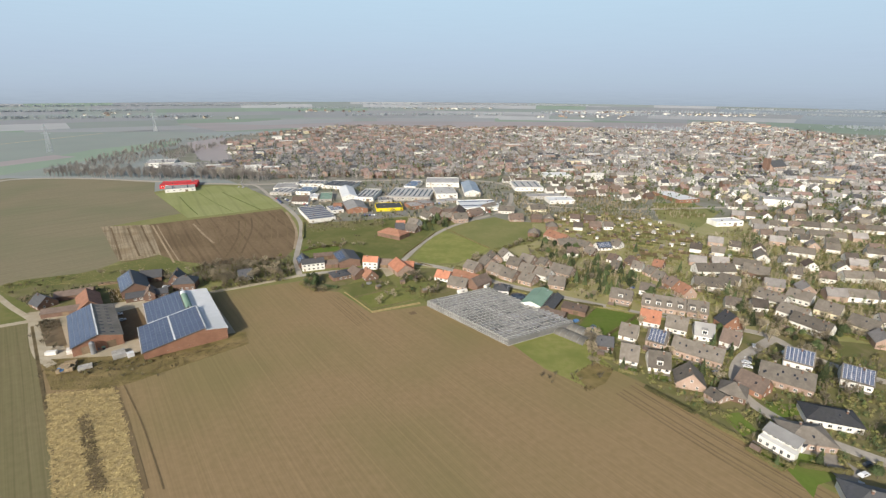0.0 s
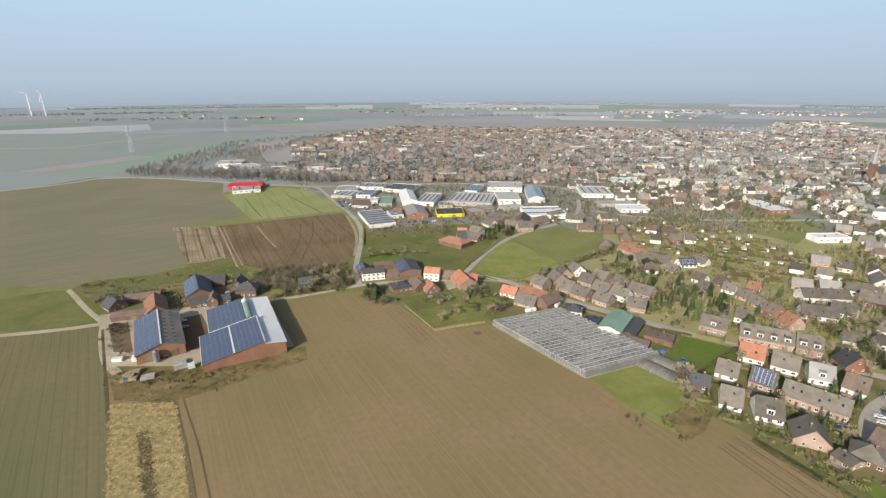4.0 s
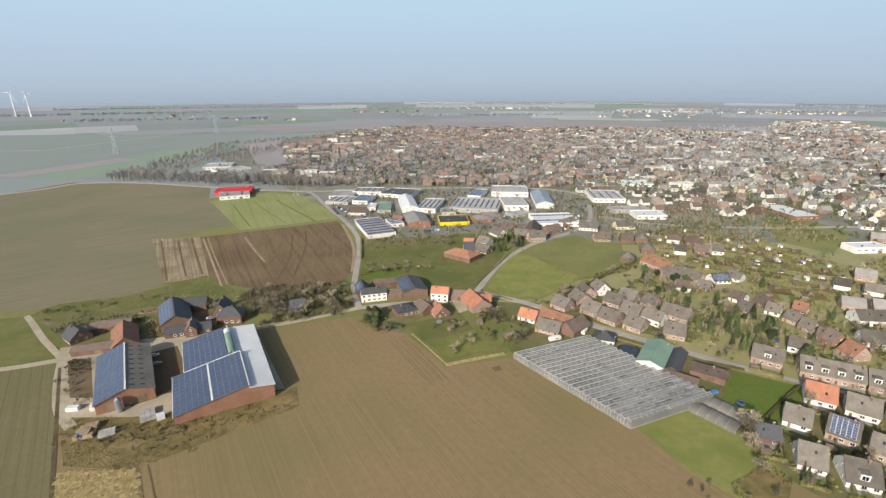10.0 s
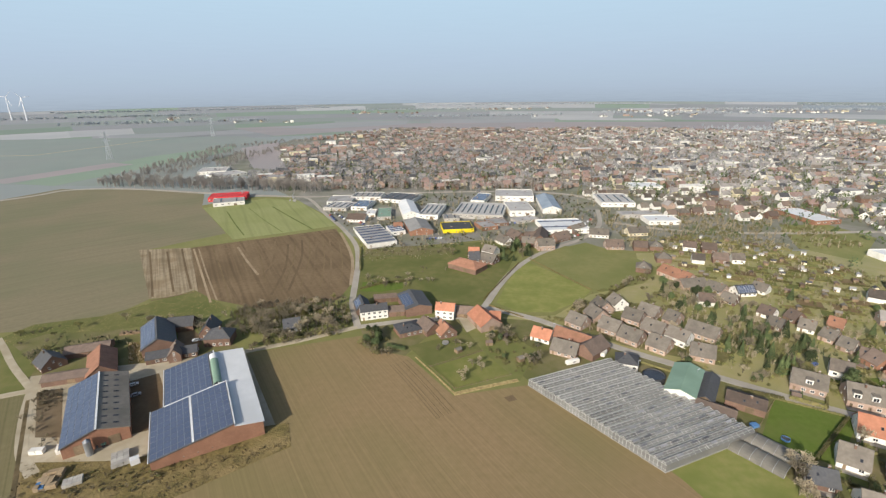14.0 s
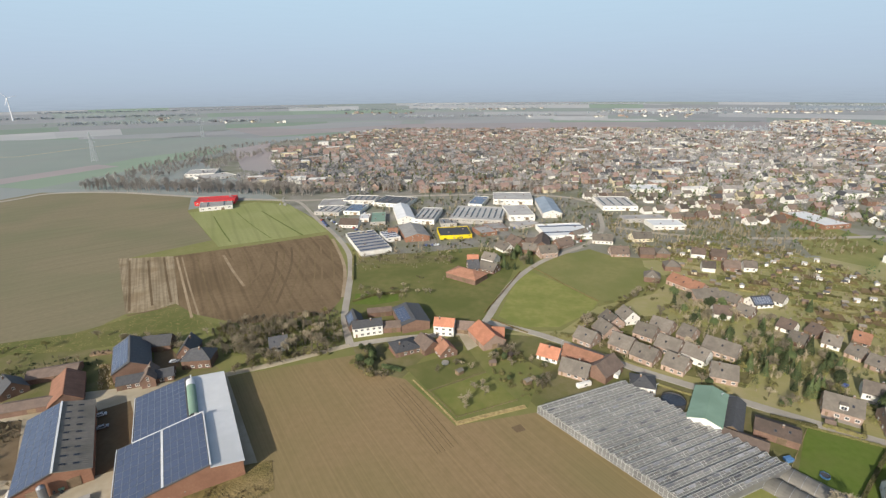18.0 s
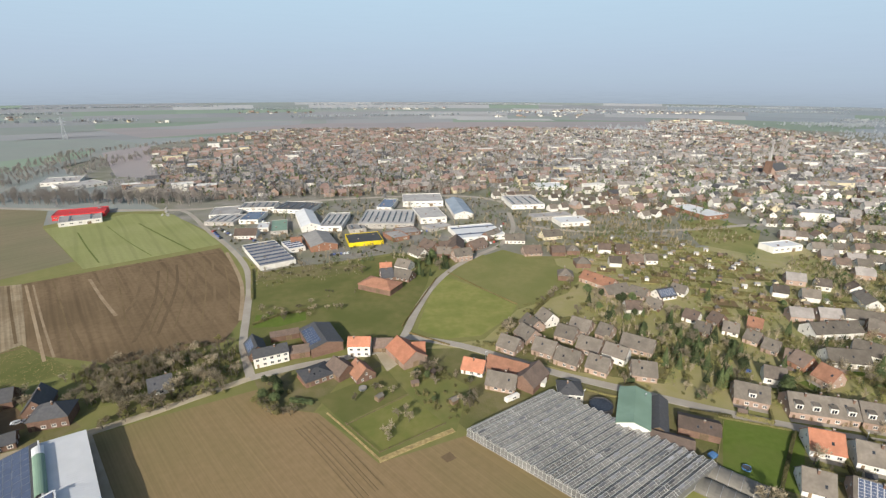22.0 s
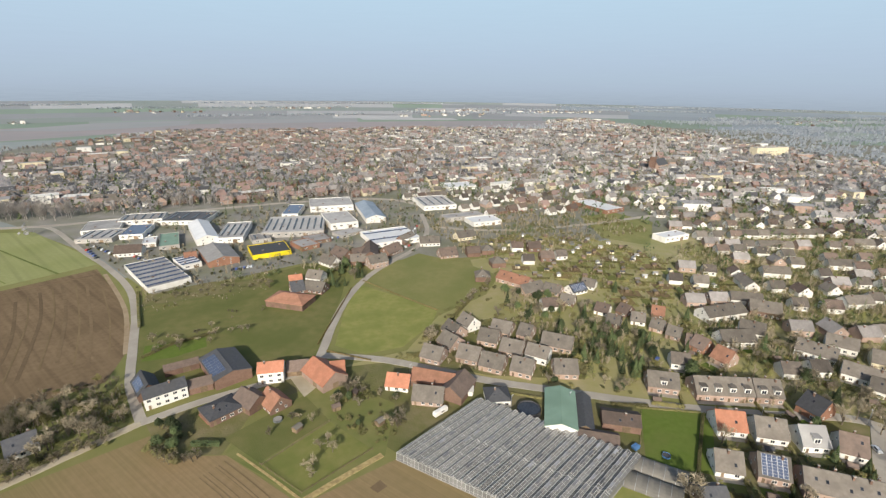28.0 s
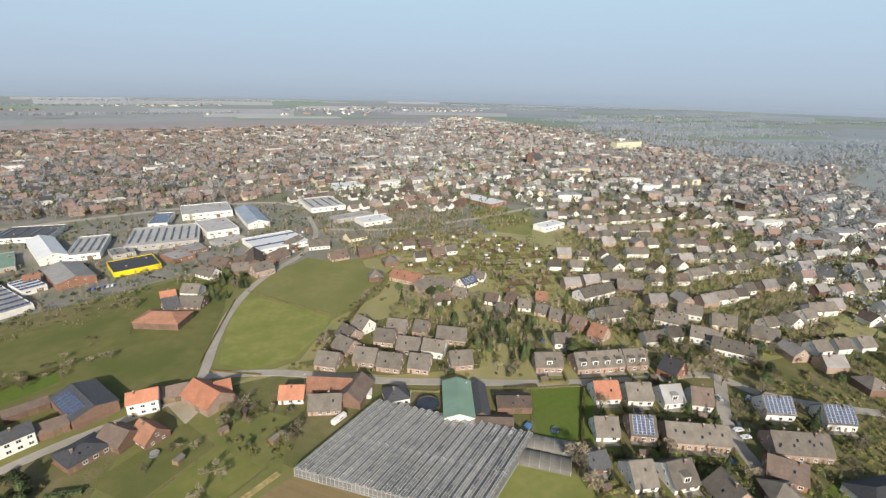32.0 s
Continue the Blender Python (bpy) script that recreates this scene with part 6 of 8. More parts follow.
FAR_SPOTS, FAR_PLANTS = [], []
SPOTS = []
WH, MIX, RED, ALLK = (0, 2, 4, 0, 3, 6), (0, 1, 2, 3, 6, 8), (1, 8, 9, 8, 1, 3, 5), (0, 1, 2, 3, 4, 5, 6, 8, 0, 2, 7)
SPOTS += quarter([(171, 207), (210, 242), (320, 302), (297, 424), (197, 332), (148, 281)], -28, WH, 17, 34, green=0.9)
SPOTS += quarter([(209, 217), (318, 189), (460, 332), (330, 331), (253, 262)], -20, WH, 16, 32, green=0.8)
SPOTS += quarter([(157, 110), (300, 110), (384, 214), (224, 207), (172, 165)], 60, MIX, 17, 32, green=1.0)
SPOTS += quarter([(320, 302), (460, 332), (591, 419), (540, 597), (336, 474), (331, 421)], -25, WH, 15, 28, green=0.5)
SPOTS += quarter([(98, 402), (138, 428), (197, 443), (202, 474), (128, 483)], -15, MIX, 15, 22, green=0.5)
SPOTS += quarter([(118, 342), (162, 332), (197, 372), (157, 403), (123, 382)], -15, MIX, 18, 30, green=1.0)
SPOTS += quarter([(128, 564), (326, 566), (466, 599), (580, 716), (517, 872), (197, 807), (137, 685)], 8, ALLK, 16, 28, green=0.45)
SPOTS += quarter([(-217, 742), (127, 726), (197, 807), (147, 938), (-325, 901), (-344, 801)], 12, RED, 16, 28, green=0.7)
FAR_SPOTS += quarter([(540, 597), (718, 476), (1064, 634), (1211, 1064), (901, 1534), (517, 872)], -15, ALLK, 19, 30, True)
FAR_SPOTS += quarter([(591, 419), (927, 417), (1148, 623), (1064, 634), (718, 476), (540, 597)], -25, ALLK, 17, 28, True)
FAR_SPOTS += quarter([(460, 332), (658, 245), (1183, 490), (930, 512), (591, 419)], -20, ALLK, 18, 32, True)
FAR_SPOTS += quarter([(147, 938), (197, 807), (517, 872), (901, 1534), (496, 1728), (246, 1518)], 5, ALLK, 19, 32, True)
FAR_SPOTS += quarter([(-325, 901), (147, 938), (246, 1518), (-150, 1458), (-472, 1250)], 15, RED, 19, 30, True)

FAR_SPOTS += quarter([(318, 189), (400, 150), (560, 130), (700, 200), (658, 245), (470, 330), (460, 332)], -22, WH, 15, 26, True, 0.9)
SPOTS += quarter([(372, 506), (470, 548), (535, 602), (470, 606), (385, 585)], -20, WH, 15, 24, green=0.6)
FAR_SPOTS += quarter([(901, 1534), (1211, 1064), (1330, 1300), (1420, 2060), (1150, 1950)], -10, ALLK, 22, 36, True, 0.7)
FAR_SPOTS += quarter([(-60, 1470), (246, 1518), (496, 1728), (300, 1720), (-286, 1758), (-440, 1430), (-150, 1458)], 15, RED, 19, 34, True, 0.8)
for fx, fy, fn in ((1150, 2900, 40), (-500, 2900, 14), (1700, 2600, 26), (-1500, 2500, 8), (300, 3300, 22), (2300, 1600, 16), (800, 2450, 18), (-1000, 2200, 5)):
    # far villages and farmsteads
    FAR_SPOTS += [(fx + TOWN.gauss(0, 170), fy + TOWN.gauss(0, 60), TOWN.uniform(0, 180), TOWN.choice(WH)) for _ in range(fn)]
SPOTS.sort(key=lambda s: math.hypot(s[0], s[1] - 150))
build(SPOTS[:172])
FAR_SPOTS += SPOTS[172:]
for k, ob in enumerate(TYPES):
    if k not in USED:
        ob.matrix_basis = pose(240 + 20 * k, 640, 0)


def far_houses(spots):
    """All the small far-off houses, as one mass."""
    mats = ["white", "brick", "brick_light", "cream", "tile_pale", "tile_salmon", "tile_grey", "tile_rust", "flat_roof", "tile_dark"]
    vs, fs, mi = [], [], []
    rnd = random.Random(4)
    for x, y, turn, k in spots:
        big = rnd.random() < 0.05
        L, D, h = rnd.choice((9, 10, 11, 12, 16)) * rnd.uniform(0.9, 1.15), rnd.uniform(8, 10.5), rnd.uniform(3.8, 6.0)
        if big:
            L, D, h = rnd.uniform(18, 34), rnd.uniform(12, 20), rnd.uniform(6, 10)
        red = k in (7, 8, 9, 1)
        r = h + (0.4 if big else rnd.uniform(3.2, 4.6))
        c, s = math.cos(radians(turn)), math.sin(radians(turn))
        wallm = rnd.choice((1, 2, 2, 1, 3)) if red and rnd.random() < 0.75 else rnd.choice((0, 2, 0, 2, 1, 0, 3, 1) if x < 300 else (0, 0, 0, 2, 0, 0, 3, 1))
        b = len(vs)
        for u, v, z in ((-L / 2, -D / 2, 0), (L / 2, -D / 2, 0), (L / 2, D / 2, 0), (-L / 2, D / 2, 0), (-L / 2, -D / 2, h), (L / 2, -D / 2, h), (L / 2, D / 2, h), (-L / 2, D / 2, h), (-L / 2, 0, r), (L / 2, 0, r)):
            vs.append((x + u * c - v * s, y + u * s + v * c, z))
        for f in ((0, 1, 5, 4), (2, 3, 7, 6), (1, 2, 6, 9, 5), (3, 0, 4, 8, 7)):
            fs.append(tuple(b + i for i in f))
            mi.append(wallm)
        # more of the haze-paled roofs where x is over 300
        roof = rnd.choice((8, 8, 0)) if big else rnd.choice((5, 6, 5, 6, 4, 5)) if red else rnd.choice((4, 4, 6, 6, 4, 9, 5, 6, 9) if x < 300 else (4, 4, 6, 4, 5, 4, 9, 8))
        o = 0.5
        b = len(vs)
        e = h - (r - h) * o / (D / 2)
        for u, v, z in ((-L / 2 - o, -D / 2 - o, e + 0.2), (L / 2 + o, -D / 2 - o, e + 0.2), (L / 2 + o, 0, r + 0.2), (-L / 2 - o, 0, r + 0.2), (-L / 2 - o, D / 2 + o, e + 0.2), (L / 2 + o, D / 2 + o, e + 0.2)):
            vs.append((x + u * c - v * s, y + u * s + v * c, z))
        for f in ((0, 1, 2, 3), (3, 2, 5, 4)):
            fs.append(tuple(b + i for i in f))
            mi.append(roof)
    me = bpy.data.meshes.new("distant_houses")
    me.from_pydata(vs, [], fs)
    for m in mats:
        me.materials.append(M[m])
    me.polygons.foreach_set("material_index", mi)
    tagged(new("distant_houses", me), "hundreds of small far houses with red, brown and grey roofs", "houses", kind="stuff")


far_houses(FAR_SPOTS)


def far_woods(name, lines, n, h, mat, label, seed, spread=14, leafs=1.6):
    """Bands of far trees: many small clumps heaped along lines."""
    rnd = random.Random(seed)
    vs, fs = [], []
    for a, b in lines:
        ln = math.hypot(b[0] - a[0], b[1] - a[1])
        for _ in range(int(n * ln / 100)):
            t = rnd.random()
            cx, cy = a[0] + (b[0] - a[0]) * t + rnd.gauss(0, spread), a[1] + (b[1] - a[1]) * t + rnd.gauss(0, spread)
            hh = h * rnd.uniform(0.55, 1.15)
            for _ in range(30 if leafs < 0.8 else 22):
                z = hh * rnd.uniform(0.12, 1.0)
                w = hh * 0.34 * math.sin(math.pi * min(0.98, z / hh * 0.85 + 0.1))
                leaf(vs, fs, Vector((cx + rnd.gauss(0, w * 0.6), cy + rnd.gauss(0, w * 0.6), z)), rnd, leafs * rnd.uniform(0.5, 1.2))
    tagged(new(name, mesh_of(name, vs, fs, mat)), label, "trees", kind="stuff")


def twig_rows(name, lines, step, h, mat, label, seed, spread=4.0, twigs=46, width=0.16):
    """Rows of tall bare trees: a stem and a fan of fine branches each, joined."""
    rnd = random.Random(seed)
    vs, fs = [], []

    def blade(p, q, w):
        u = (q - p).orthogonal().normalized() * w
        v = (q - p).cross(u).normalized() * w
        for o in (u, v):
            b = len(vs)
            vs.extend((tuple(p + o), tuple(p - o), tuple(q)))
            fs.append((b, b + 1, b + 2))

    for a, b in lines:
        n = max(1, int(math.hypot(b[0] - a[0], b[1] - a[1]) / step))
        for i in range(n):
            t = (i + rnd.uniform(0.1, 0.9)) / n
            x, y = a[0] + (b[0] - a[0]) * t + rnd.gauss(0, spread), a[1] + (b[1] - a[1]) * t + rnd.gauss(0, spread)
            hh = h * rnd.uniform(0.6, 1.1)
            foot = Vector((x, y, -0.3))
            blade(foot, Vector((x, y, hh * 0.9)), 0.028 * hh)
            for _ in range(twigs):
                z = hh * rnd.uniform(0.22, 0.75)
                ang, out = rnd.uniform(0, 2 * math.pi), hh * rnd.uniform(0.1, 0.3)
                p = Vector((x + rnd.gauss(0, hh * 0.05), y + rnd.gauss(0, hh * 0.05), z))
                q = p + Vector((math.cos(ang) * out, math.sin(ang) * out, hh * rnd.uniform(0.1, 0.32)))
                blade(p, q, width)
    tagged(new(name, mesh_of(name, vs, fs, mat)), label, "trees", kind="stuff")


twig_rows("avenue_trees", [((-560, 764), (-330, 735)), ((-330, 735), (-215, 716)), ((-545, 782), (-240, 736)), ((-420, 752), (-215, 728))], 5.0, 21, "avenue", "tall bare avenue trees along the main road", 6, 4, 60, 0.2)
twig_rows("avenue_trees", [((-215, 722), (-120, 735)), ((-120, 738), (125, 722)), ((-200, 745), (130, 742)), ((-180, 760), (120, 765))], 6.5, 14, "avenue", "bare trees behind the works halls", 7, 6, 55, 0.2)
twig_rows("wood_edge", [((-570, 770), (-600, 1240)), ((-545, 800), (-560, 1180)), ((-600, 1240), (-420, 1420)), ((-520, 850), (-500, 1150)), ((-470, 930), (-450, 1250))], 5, 12, "avenue", "bare hedge and woodland edge beside far fields", 9, 10, 40, 0.24)
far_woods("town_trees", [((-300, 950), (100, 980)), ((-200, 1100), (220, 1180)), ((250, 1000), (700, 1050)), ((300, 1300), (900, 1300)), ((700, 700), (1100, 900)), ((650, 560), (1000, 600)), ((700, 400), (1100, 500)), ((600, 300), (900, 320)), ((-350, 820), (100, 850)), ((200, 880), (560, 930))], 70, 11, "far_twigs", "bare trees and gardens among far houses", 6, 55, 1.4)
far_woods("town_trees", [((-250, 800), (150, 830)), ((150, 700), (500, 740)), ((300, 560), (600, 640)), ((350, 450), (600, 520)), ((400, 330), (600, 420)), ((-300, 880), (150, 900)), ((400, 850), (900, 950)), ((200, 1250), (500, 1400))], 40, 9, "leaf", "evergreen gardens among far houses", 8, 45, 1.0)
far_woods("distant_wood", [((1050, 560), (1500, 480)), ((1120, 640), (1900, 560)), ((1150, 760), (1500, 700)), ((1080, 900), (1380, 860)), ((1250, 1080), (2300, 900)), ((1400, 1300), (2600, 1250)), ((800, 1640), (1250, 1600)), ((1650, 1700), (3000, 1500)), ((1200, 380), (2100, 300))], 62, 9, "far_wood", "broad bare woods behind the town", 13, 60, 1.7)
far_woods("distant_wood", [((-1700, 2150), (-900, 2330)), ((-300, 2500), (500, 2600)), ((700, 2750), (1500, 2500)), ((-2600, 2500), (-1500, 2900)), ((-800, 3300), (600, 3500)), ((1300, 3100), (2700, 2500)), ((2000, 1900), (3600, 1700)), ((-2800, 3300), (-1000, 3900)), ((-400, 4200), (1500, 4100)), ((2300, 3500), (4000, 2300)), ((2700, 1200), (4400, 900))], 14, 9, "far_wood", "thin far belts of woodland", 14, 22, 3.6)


def garden_trees(spots):
    """Trees and shrubs of the town gardens, each a heap of small clumps on a stem, joined."""
    rnd = random.Random(12)
    for mat, label, share_ in (("twigs", "bare trees in the town gardens", 0.62), ("leaf", "dark conifers in the town gardens", 0.10), ("hedge", "green shrubs and conifers in the town gardens", 0.38)):
        vs, fs = [], []
        for x, y in spots:
            if rnd.random() > share_:
                continue
            h, w = (rnd.uniform(5, 11), 0.30) if mat == "twigs" else (rnd.uniform(2.5, 7), 0.36)
            for _ in range(28):
                z = h * rnd.uniform(0.1, 1.0)
                q = h * w * math.sin(math.pi * min(0.97, z / h * 0.8 + 0.15))
                leaf(vs, fs, Vector((x + rnd.gauss(0, q * 0.6), y + rnd.gauss(0, q * 0.6), z)), rnd, rnd.uniform(0.3, 0.65))
        tagged(new("garden_trees", mesh_of("garden_trees", vs, fs, mat)), label, "trees", kind="stuff")


SCATTER = random.Random(77)
garden_trees(FAR_PLANTS)


def town_crowns(spots, n, mats, seed):
    """The crowns between the far houses, too small to tell apart."""
    rnd = random.Random(seed)
    for mat, label, part_ in mats:
        vs, fs = [], []
        for x, y, *_ in spots:
            for _ in range(n):
                if rnd.random() > part_:
                    continue
                cx, cy = x + rnd.uniform(-16, 16), y + rnd.uniform(-16, 16)
                h = rnd.uniform(4, 11)
                for _ in range(9):
                    z = h * rnd.uniform(0.15, 1.0)
                    q = h * 0.3 * math.sin(math.pi * min(0.97, z / h * 0.8 + 0.15))
                    leaf(vs, fs, Vector((cx + rnd.gauss(0, q * 0.6), cy + rnd.gauss(0, q * 0.6), z)), rnd, rnd.uniform(0.6, 1.2))
        tagged(new("town_trees", mesh_of("town_trees", vs, fs, mat)), label, "trees", kind="stuff")


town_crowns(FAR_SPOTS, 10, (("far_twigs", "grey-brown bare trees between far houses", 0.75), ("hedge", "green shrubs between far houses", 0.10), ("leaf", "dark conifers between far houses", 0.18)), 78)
town_crowns(SPOTS[120:172], 5, (("twigs", "bare trees between the town houses", 0.68), ("hedge", "green shrubs between the town houses", 0.14), ("leaf", "dark conifers between the town houses", 0.22)), 79)

# ---- trees ----
row_of("brush", (-138, 307), (-94, 326), 26, 1.0, 5)
row_of("bare", (-136, 313), (-99, 331), 16, 0.9, 6)
row_of("bush", (-138, 311), (-95, 329), 12, 1.0, 6)
row_of("bare", (-227, 330), (-138, 331), 14, 0.8, 8)
row_of("bush", (-79, 311), (-66, 303), 7, 1.3, 3)
row_of("brush", (-75, 306), (-60, 301), 6, 1.2, 3)
row_of("round", (-77, 313), (-68, 307), 3, 0.8, 2)
grove(["bare", "bush", "fir", "round", "bush", "bud"], [(93, 301), (158, 276), (212, 322), (167, 382), (108, 372)], 45, 0.9, 3)
grove(["bush", "brush", "fir", "bare"], [(98, 236), (123, 190), (147, 145), (216, 170), (195, 217), (138, 241)], 30, 0.7, 4)
grove(["bare", "bare", "bush", "round", "fir"], [(185, 217), (252, 217), (243, 262), (186, 251)], 25, 0.9, 5)
grove(["bush", "bush", "bud", "brush"], [(148, 423), (217, 393), (292, 351), (277, 444), (237, 504), (147, 483)], 25, 0.75, 6)
row_of("bush", (128, 377), (59, 352), 14, 0.9, 3)
row_of("brush", (59, 190), (96, 190), 10, 0.7, 4)
row_of("bare", (94, 213), (90, 200), 3, 0.9, 3)
row_of("brush", (-177, 208), (-119, 206), 18, 0.55, 5)
row_of("brush", (-212, 250), (-187, 228), 10, 0.7, 4)
row_of("bush", (-94, 451), (-21, 472), 10, 0.7, 6)
row_of("bare", (-89, 396), (-40, 401), 9, 0.5, 3)
row_of("brush", (-60, 422), (-1, 442), 14, 0.6, 6)
grove(["bush", "bare", "fir"], [(-40, 462), (19, 442), (58, 473), (-11, 492)], 20, 0.8, 7)

# ---- masts, church and wind turbines ----
def church(x, y):
    ob = thing("church", "brick church with a tall slender spire in the town centre", "church", pose(x, y, 0, 0, 0, 20))
    bm = bmesh.new()
    box(bm, -3.9, 4.5, -3.9, 3.9, -0.5, 26)
    part("tower", bm, "brick", ob)
    bm = bmesh.new()
    bmesh.ops.create_cone(bm, cap_ends=True, segments=8, radius1=2.9, radius2=0.15, depth=36, matrix=Matrix.Translation((0.3, 0, 44)))
    part("spire", bm, "flat_roof", ob)
    bm = bmesh.new()
    pts = ((-9, -0.5), (9, -0.5), (9, 12), (0, 21), (-9, 12))
    ends = [[bm.verts.new((s, a, b)) for a, b in pts] for s in (4.5, 40)]
    bm.faces.new(ends[0])
    bm.faces.new(ends[1])
    for i in range(5):
        bm.faces.new((ends[0][i], ends[0][(i + 1) % 5], ends[1][(i + 1) % 5], ends[1][i]))
    bmesh.ops.recalc_face_normals(bm, faces=bm.faces[:])
    part("nave", bm, "brick_light", ob)
    bm = bmesh.new()
    for s in (-1, 1):
        slab(bm, (4, s * 9.6, 11.6), (40.5, s * 9.6, 11.6), (40.5, 0, 21.3), (4, 0, 21.3), 0.25)
    part("roof", bm, "tile_dark", ob)
    for i in range(5):
        share("window", WIN, ob, scaled(9 + i * 6.5, -9.03, 6.5, 2.0, 1, 6.5))


church(600, 762)


def turbine(x, y, hub, rad, spin, name="wind_turbine"):
    ob = thing(name, "white three-bladed wind turbine standing in far hazy fields", "wind turbine", pose(x, y, 0, 0, 0, 38), "wind turbines")
    bm = bmesh.new()
    bmesh.ops.create_cone(bm, cap_ends=True, segments=14, radius1=3.4, radius2=1.8, depth=hub, matrix=Matrix.Translation((0, 0, hub / 2 - 0.3)))
    part("tower", bm, "turbine_white", ob)
    bm = bmesh.new()
    box(bm, -2, 2, -4, 6, hub - 2, hub + 2.2)
    part("nacelle", bm, "turbine_white", ob)
    bm = bmesh.new()
    bmesh.ops.create_uvsphere(bm, u_segments=10, v_segments=8, radius=2.2, matrix=Matrix.Translation((0, -5, hub)))
    part("hub", bm, "turbine_white", ob)
    for k in range(3):
        bm = bmesh.new()
        prev = None
        for s in range(6):
            f = s / 5
            w = (1.6 if s == 0 else 2.6 * (1 - f) + 0.4)
            z = 1 + f * (rad - 1)
            now = [bm.verts.new(v) for v in ((-w * 0.35, -0.35, z), (w * 0.65, 0, z), (-w * 0.35, 0.35, z))]
            if prev:
                for i in range(3):
                    bm.faces.new((prev[i], prev[(i + 1) % 3], now[(i + 1) % 3], now[i]))
            prev = now
        b = part("blade", bm, "turbine_white", ob)
        b.matrix_basis = Matrix.Translation((0, -5, hub)) @ Matrix.Rotation(radians(spin + 120 * k), 4, "Y")


turbine(-2330, 2520, 116, 52, 40)
turbine(-2229, 2497, 112, 44, 80)


def pylon(x, y, h, turn):
    ob = thing("power_pylon", "grey steel lattice power pylon in the fields", "pylon", pose(x, y, 0, 0, 0, turn), "power pylons")

    def member(bm, p, q, w=0.28):
        p, q = Vector(p), Vector(q)
        d = (q - p).normalized()
        u = d.orthogonal().normalized() * w / 2
        v = d.cross(u).normalized() * w / 2
        c = [[bm.verts.new(o + i * u + j * v) for i, j in ((1, 1), (1, -1), (-1, -1), (-1, 1))] for o in (p, q)]
        for i in range(4):
            bm.faces.new((c[0][i], c[0][(i + 1) % 4], c[1][(i + 1) % 4], c[1][i]))

    levels = [(z / 8 * h, 4.2 * (1 - z / 8) + 0.5) for z in range(9)]
    for sx, sy in ((1, 1), (1, -1), (-1, -1), (-1, 1)):
        bm = bmesh.new()
        for (z0, w0), (z1, w1) in zip(levels, levels[1:]):
            member(bm, (sx * w0, sy * w0, z0 - (0.4 if z0 == 0 else 0)), (sx * w1, sy * w1, z1), 0.4)
        part("leg", bm, "pylon_grey", ob)
    bm = bmesh.new()
    for (z0, w0), (z1, w1) in zip(levels, levels[1:]):
        for sx, sy, tx, ty in ((1, 1, 1, -1), (1, -1, -1, -1), (-1, -1, -1, 1), (-1, 1, 1, 1)):
            member(bm, (sx * w0, sy * w0, z0), (tx * w1, ty * w1, z1))
            member(bm, (tx * w0, ty * w0, z0), (sx * w1, sy * w1, z1))
    tagged(part("bracing", bm, "pylon_grey", ob), kind="stuff")
    for f, w in ((0.66, 8.5), (0.79, 11.5), (0.91, 7.5)):
        bm = bmesh.new()
        for s in (-1, 1):
            for t in (-0.6, 0.6):
                member(bm, (0, t, f * h), (s * w, 0, f * h + 0.2), 0.3)
                member(bm, (0, t, f * h + 2.2), (s * w, 0, f * h + 0.3), 0.3)
        part("crossarm", bm, "pylon_grey", ob)


for px, py in ((-757, 1055), (-787, 1551), (-735, 560)):
    pylon(px, py, 58, 10)


def mast(x, y, h, name="street_lamp", label="slim grey street lamp with a short arm", category="lamp"):
    ob = thing(name, label, category, pose(x, y, 0, 0, 0, 35), "street lamps")
    bm = bmesh.new()
    bmesh.ops.create_cone(bm, cap_ends=True, segments=8, radius1=0.14, radius2=0.08, depth=h, matrix=Matrix.Translation((0, 0, h / 2 - 0.1)))
    part("pole", bm, "metal", ob)
    bm = bmesh.new()
    box(bm, -0.15, 1.3, -0.14, 0.14, h - 0.15, h + 0.05)
    part("lamp_head", bm, "white_sheet", ob)


for x, y in ((88, 278), (63, 285), (129, 423), (158, 241), (200, 224), (164, 192), (29, 323)):
    mast(x, y, 7.5)
mast(-215, 720, 32, "radio_mast", "tall thin radio mast beside the works halls", "mast")

# ---- field tracks, verges and ruts ----
# dark soil of the wheel tracks; also paints shadow on two yards
M["rut"] = surface("rut_and_shadow_soil", (0.165, 0.118, 0.068), (0.20, 0.145, 0.086), 0.4, 0.95, (0.14, 0.10, 0.06), 0.05, own=0.1, spec=0.1)
M["rut_soft"] = surface("pressed_soil", (0.175, 0.128, 0.07), (0.205, 0.15, 0.085), 0.4, 0.95, (0.15, 0.11, 0.06), 0.05, own=0.1, spec=0.1)
M["pale_soil"] = surface("pale_crumbs", (0.34, 0.26, 0.17), (0.28, 0.21, 0.13), 0.5, 0.95, (0.38, 0.30, 0.2), 0.08, own=0.1, spec=0.1)
M["crop_dark"] = surface("flattened_crop", (0.14, 0.17, 0.05), (0.17, 0.19, 0.06), 0.4, 0.95, None, 0.05, own=0.1, spec=0.1)
M["tuft"] = surface("straw_tufts", (0.56, 0.435, 0.205), (0.42, 0.315, 0.14), 0.8, 0.95, (0.30, 0.23, 0.115), 0.4, own=0.1, spec=0.1)
M["scrub_soil"] = surface("brown_scrub_soil", (0.16, 0.12, 0.075), (0.20, 0.155, 0.10), 0.4, 0.95, (0.13, 0.10, 0.06), 0.1, own=0, spec=0.1)
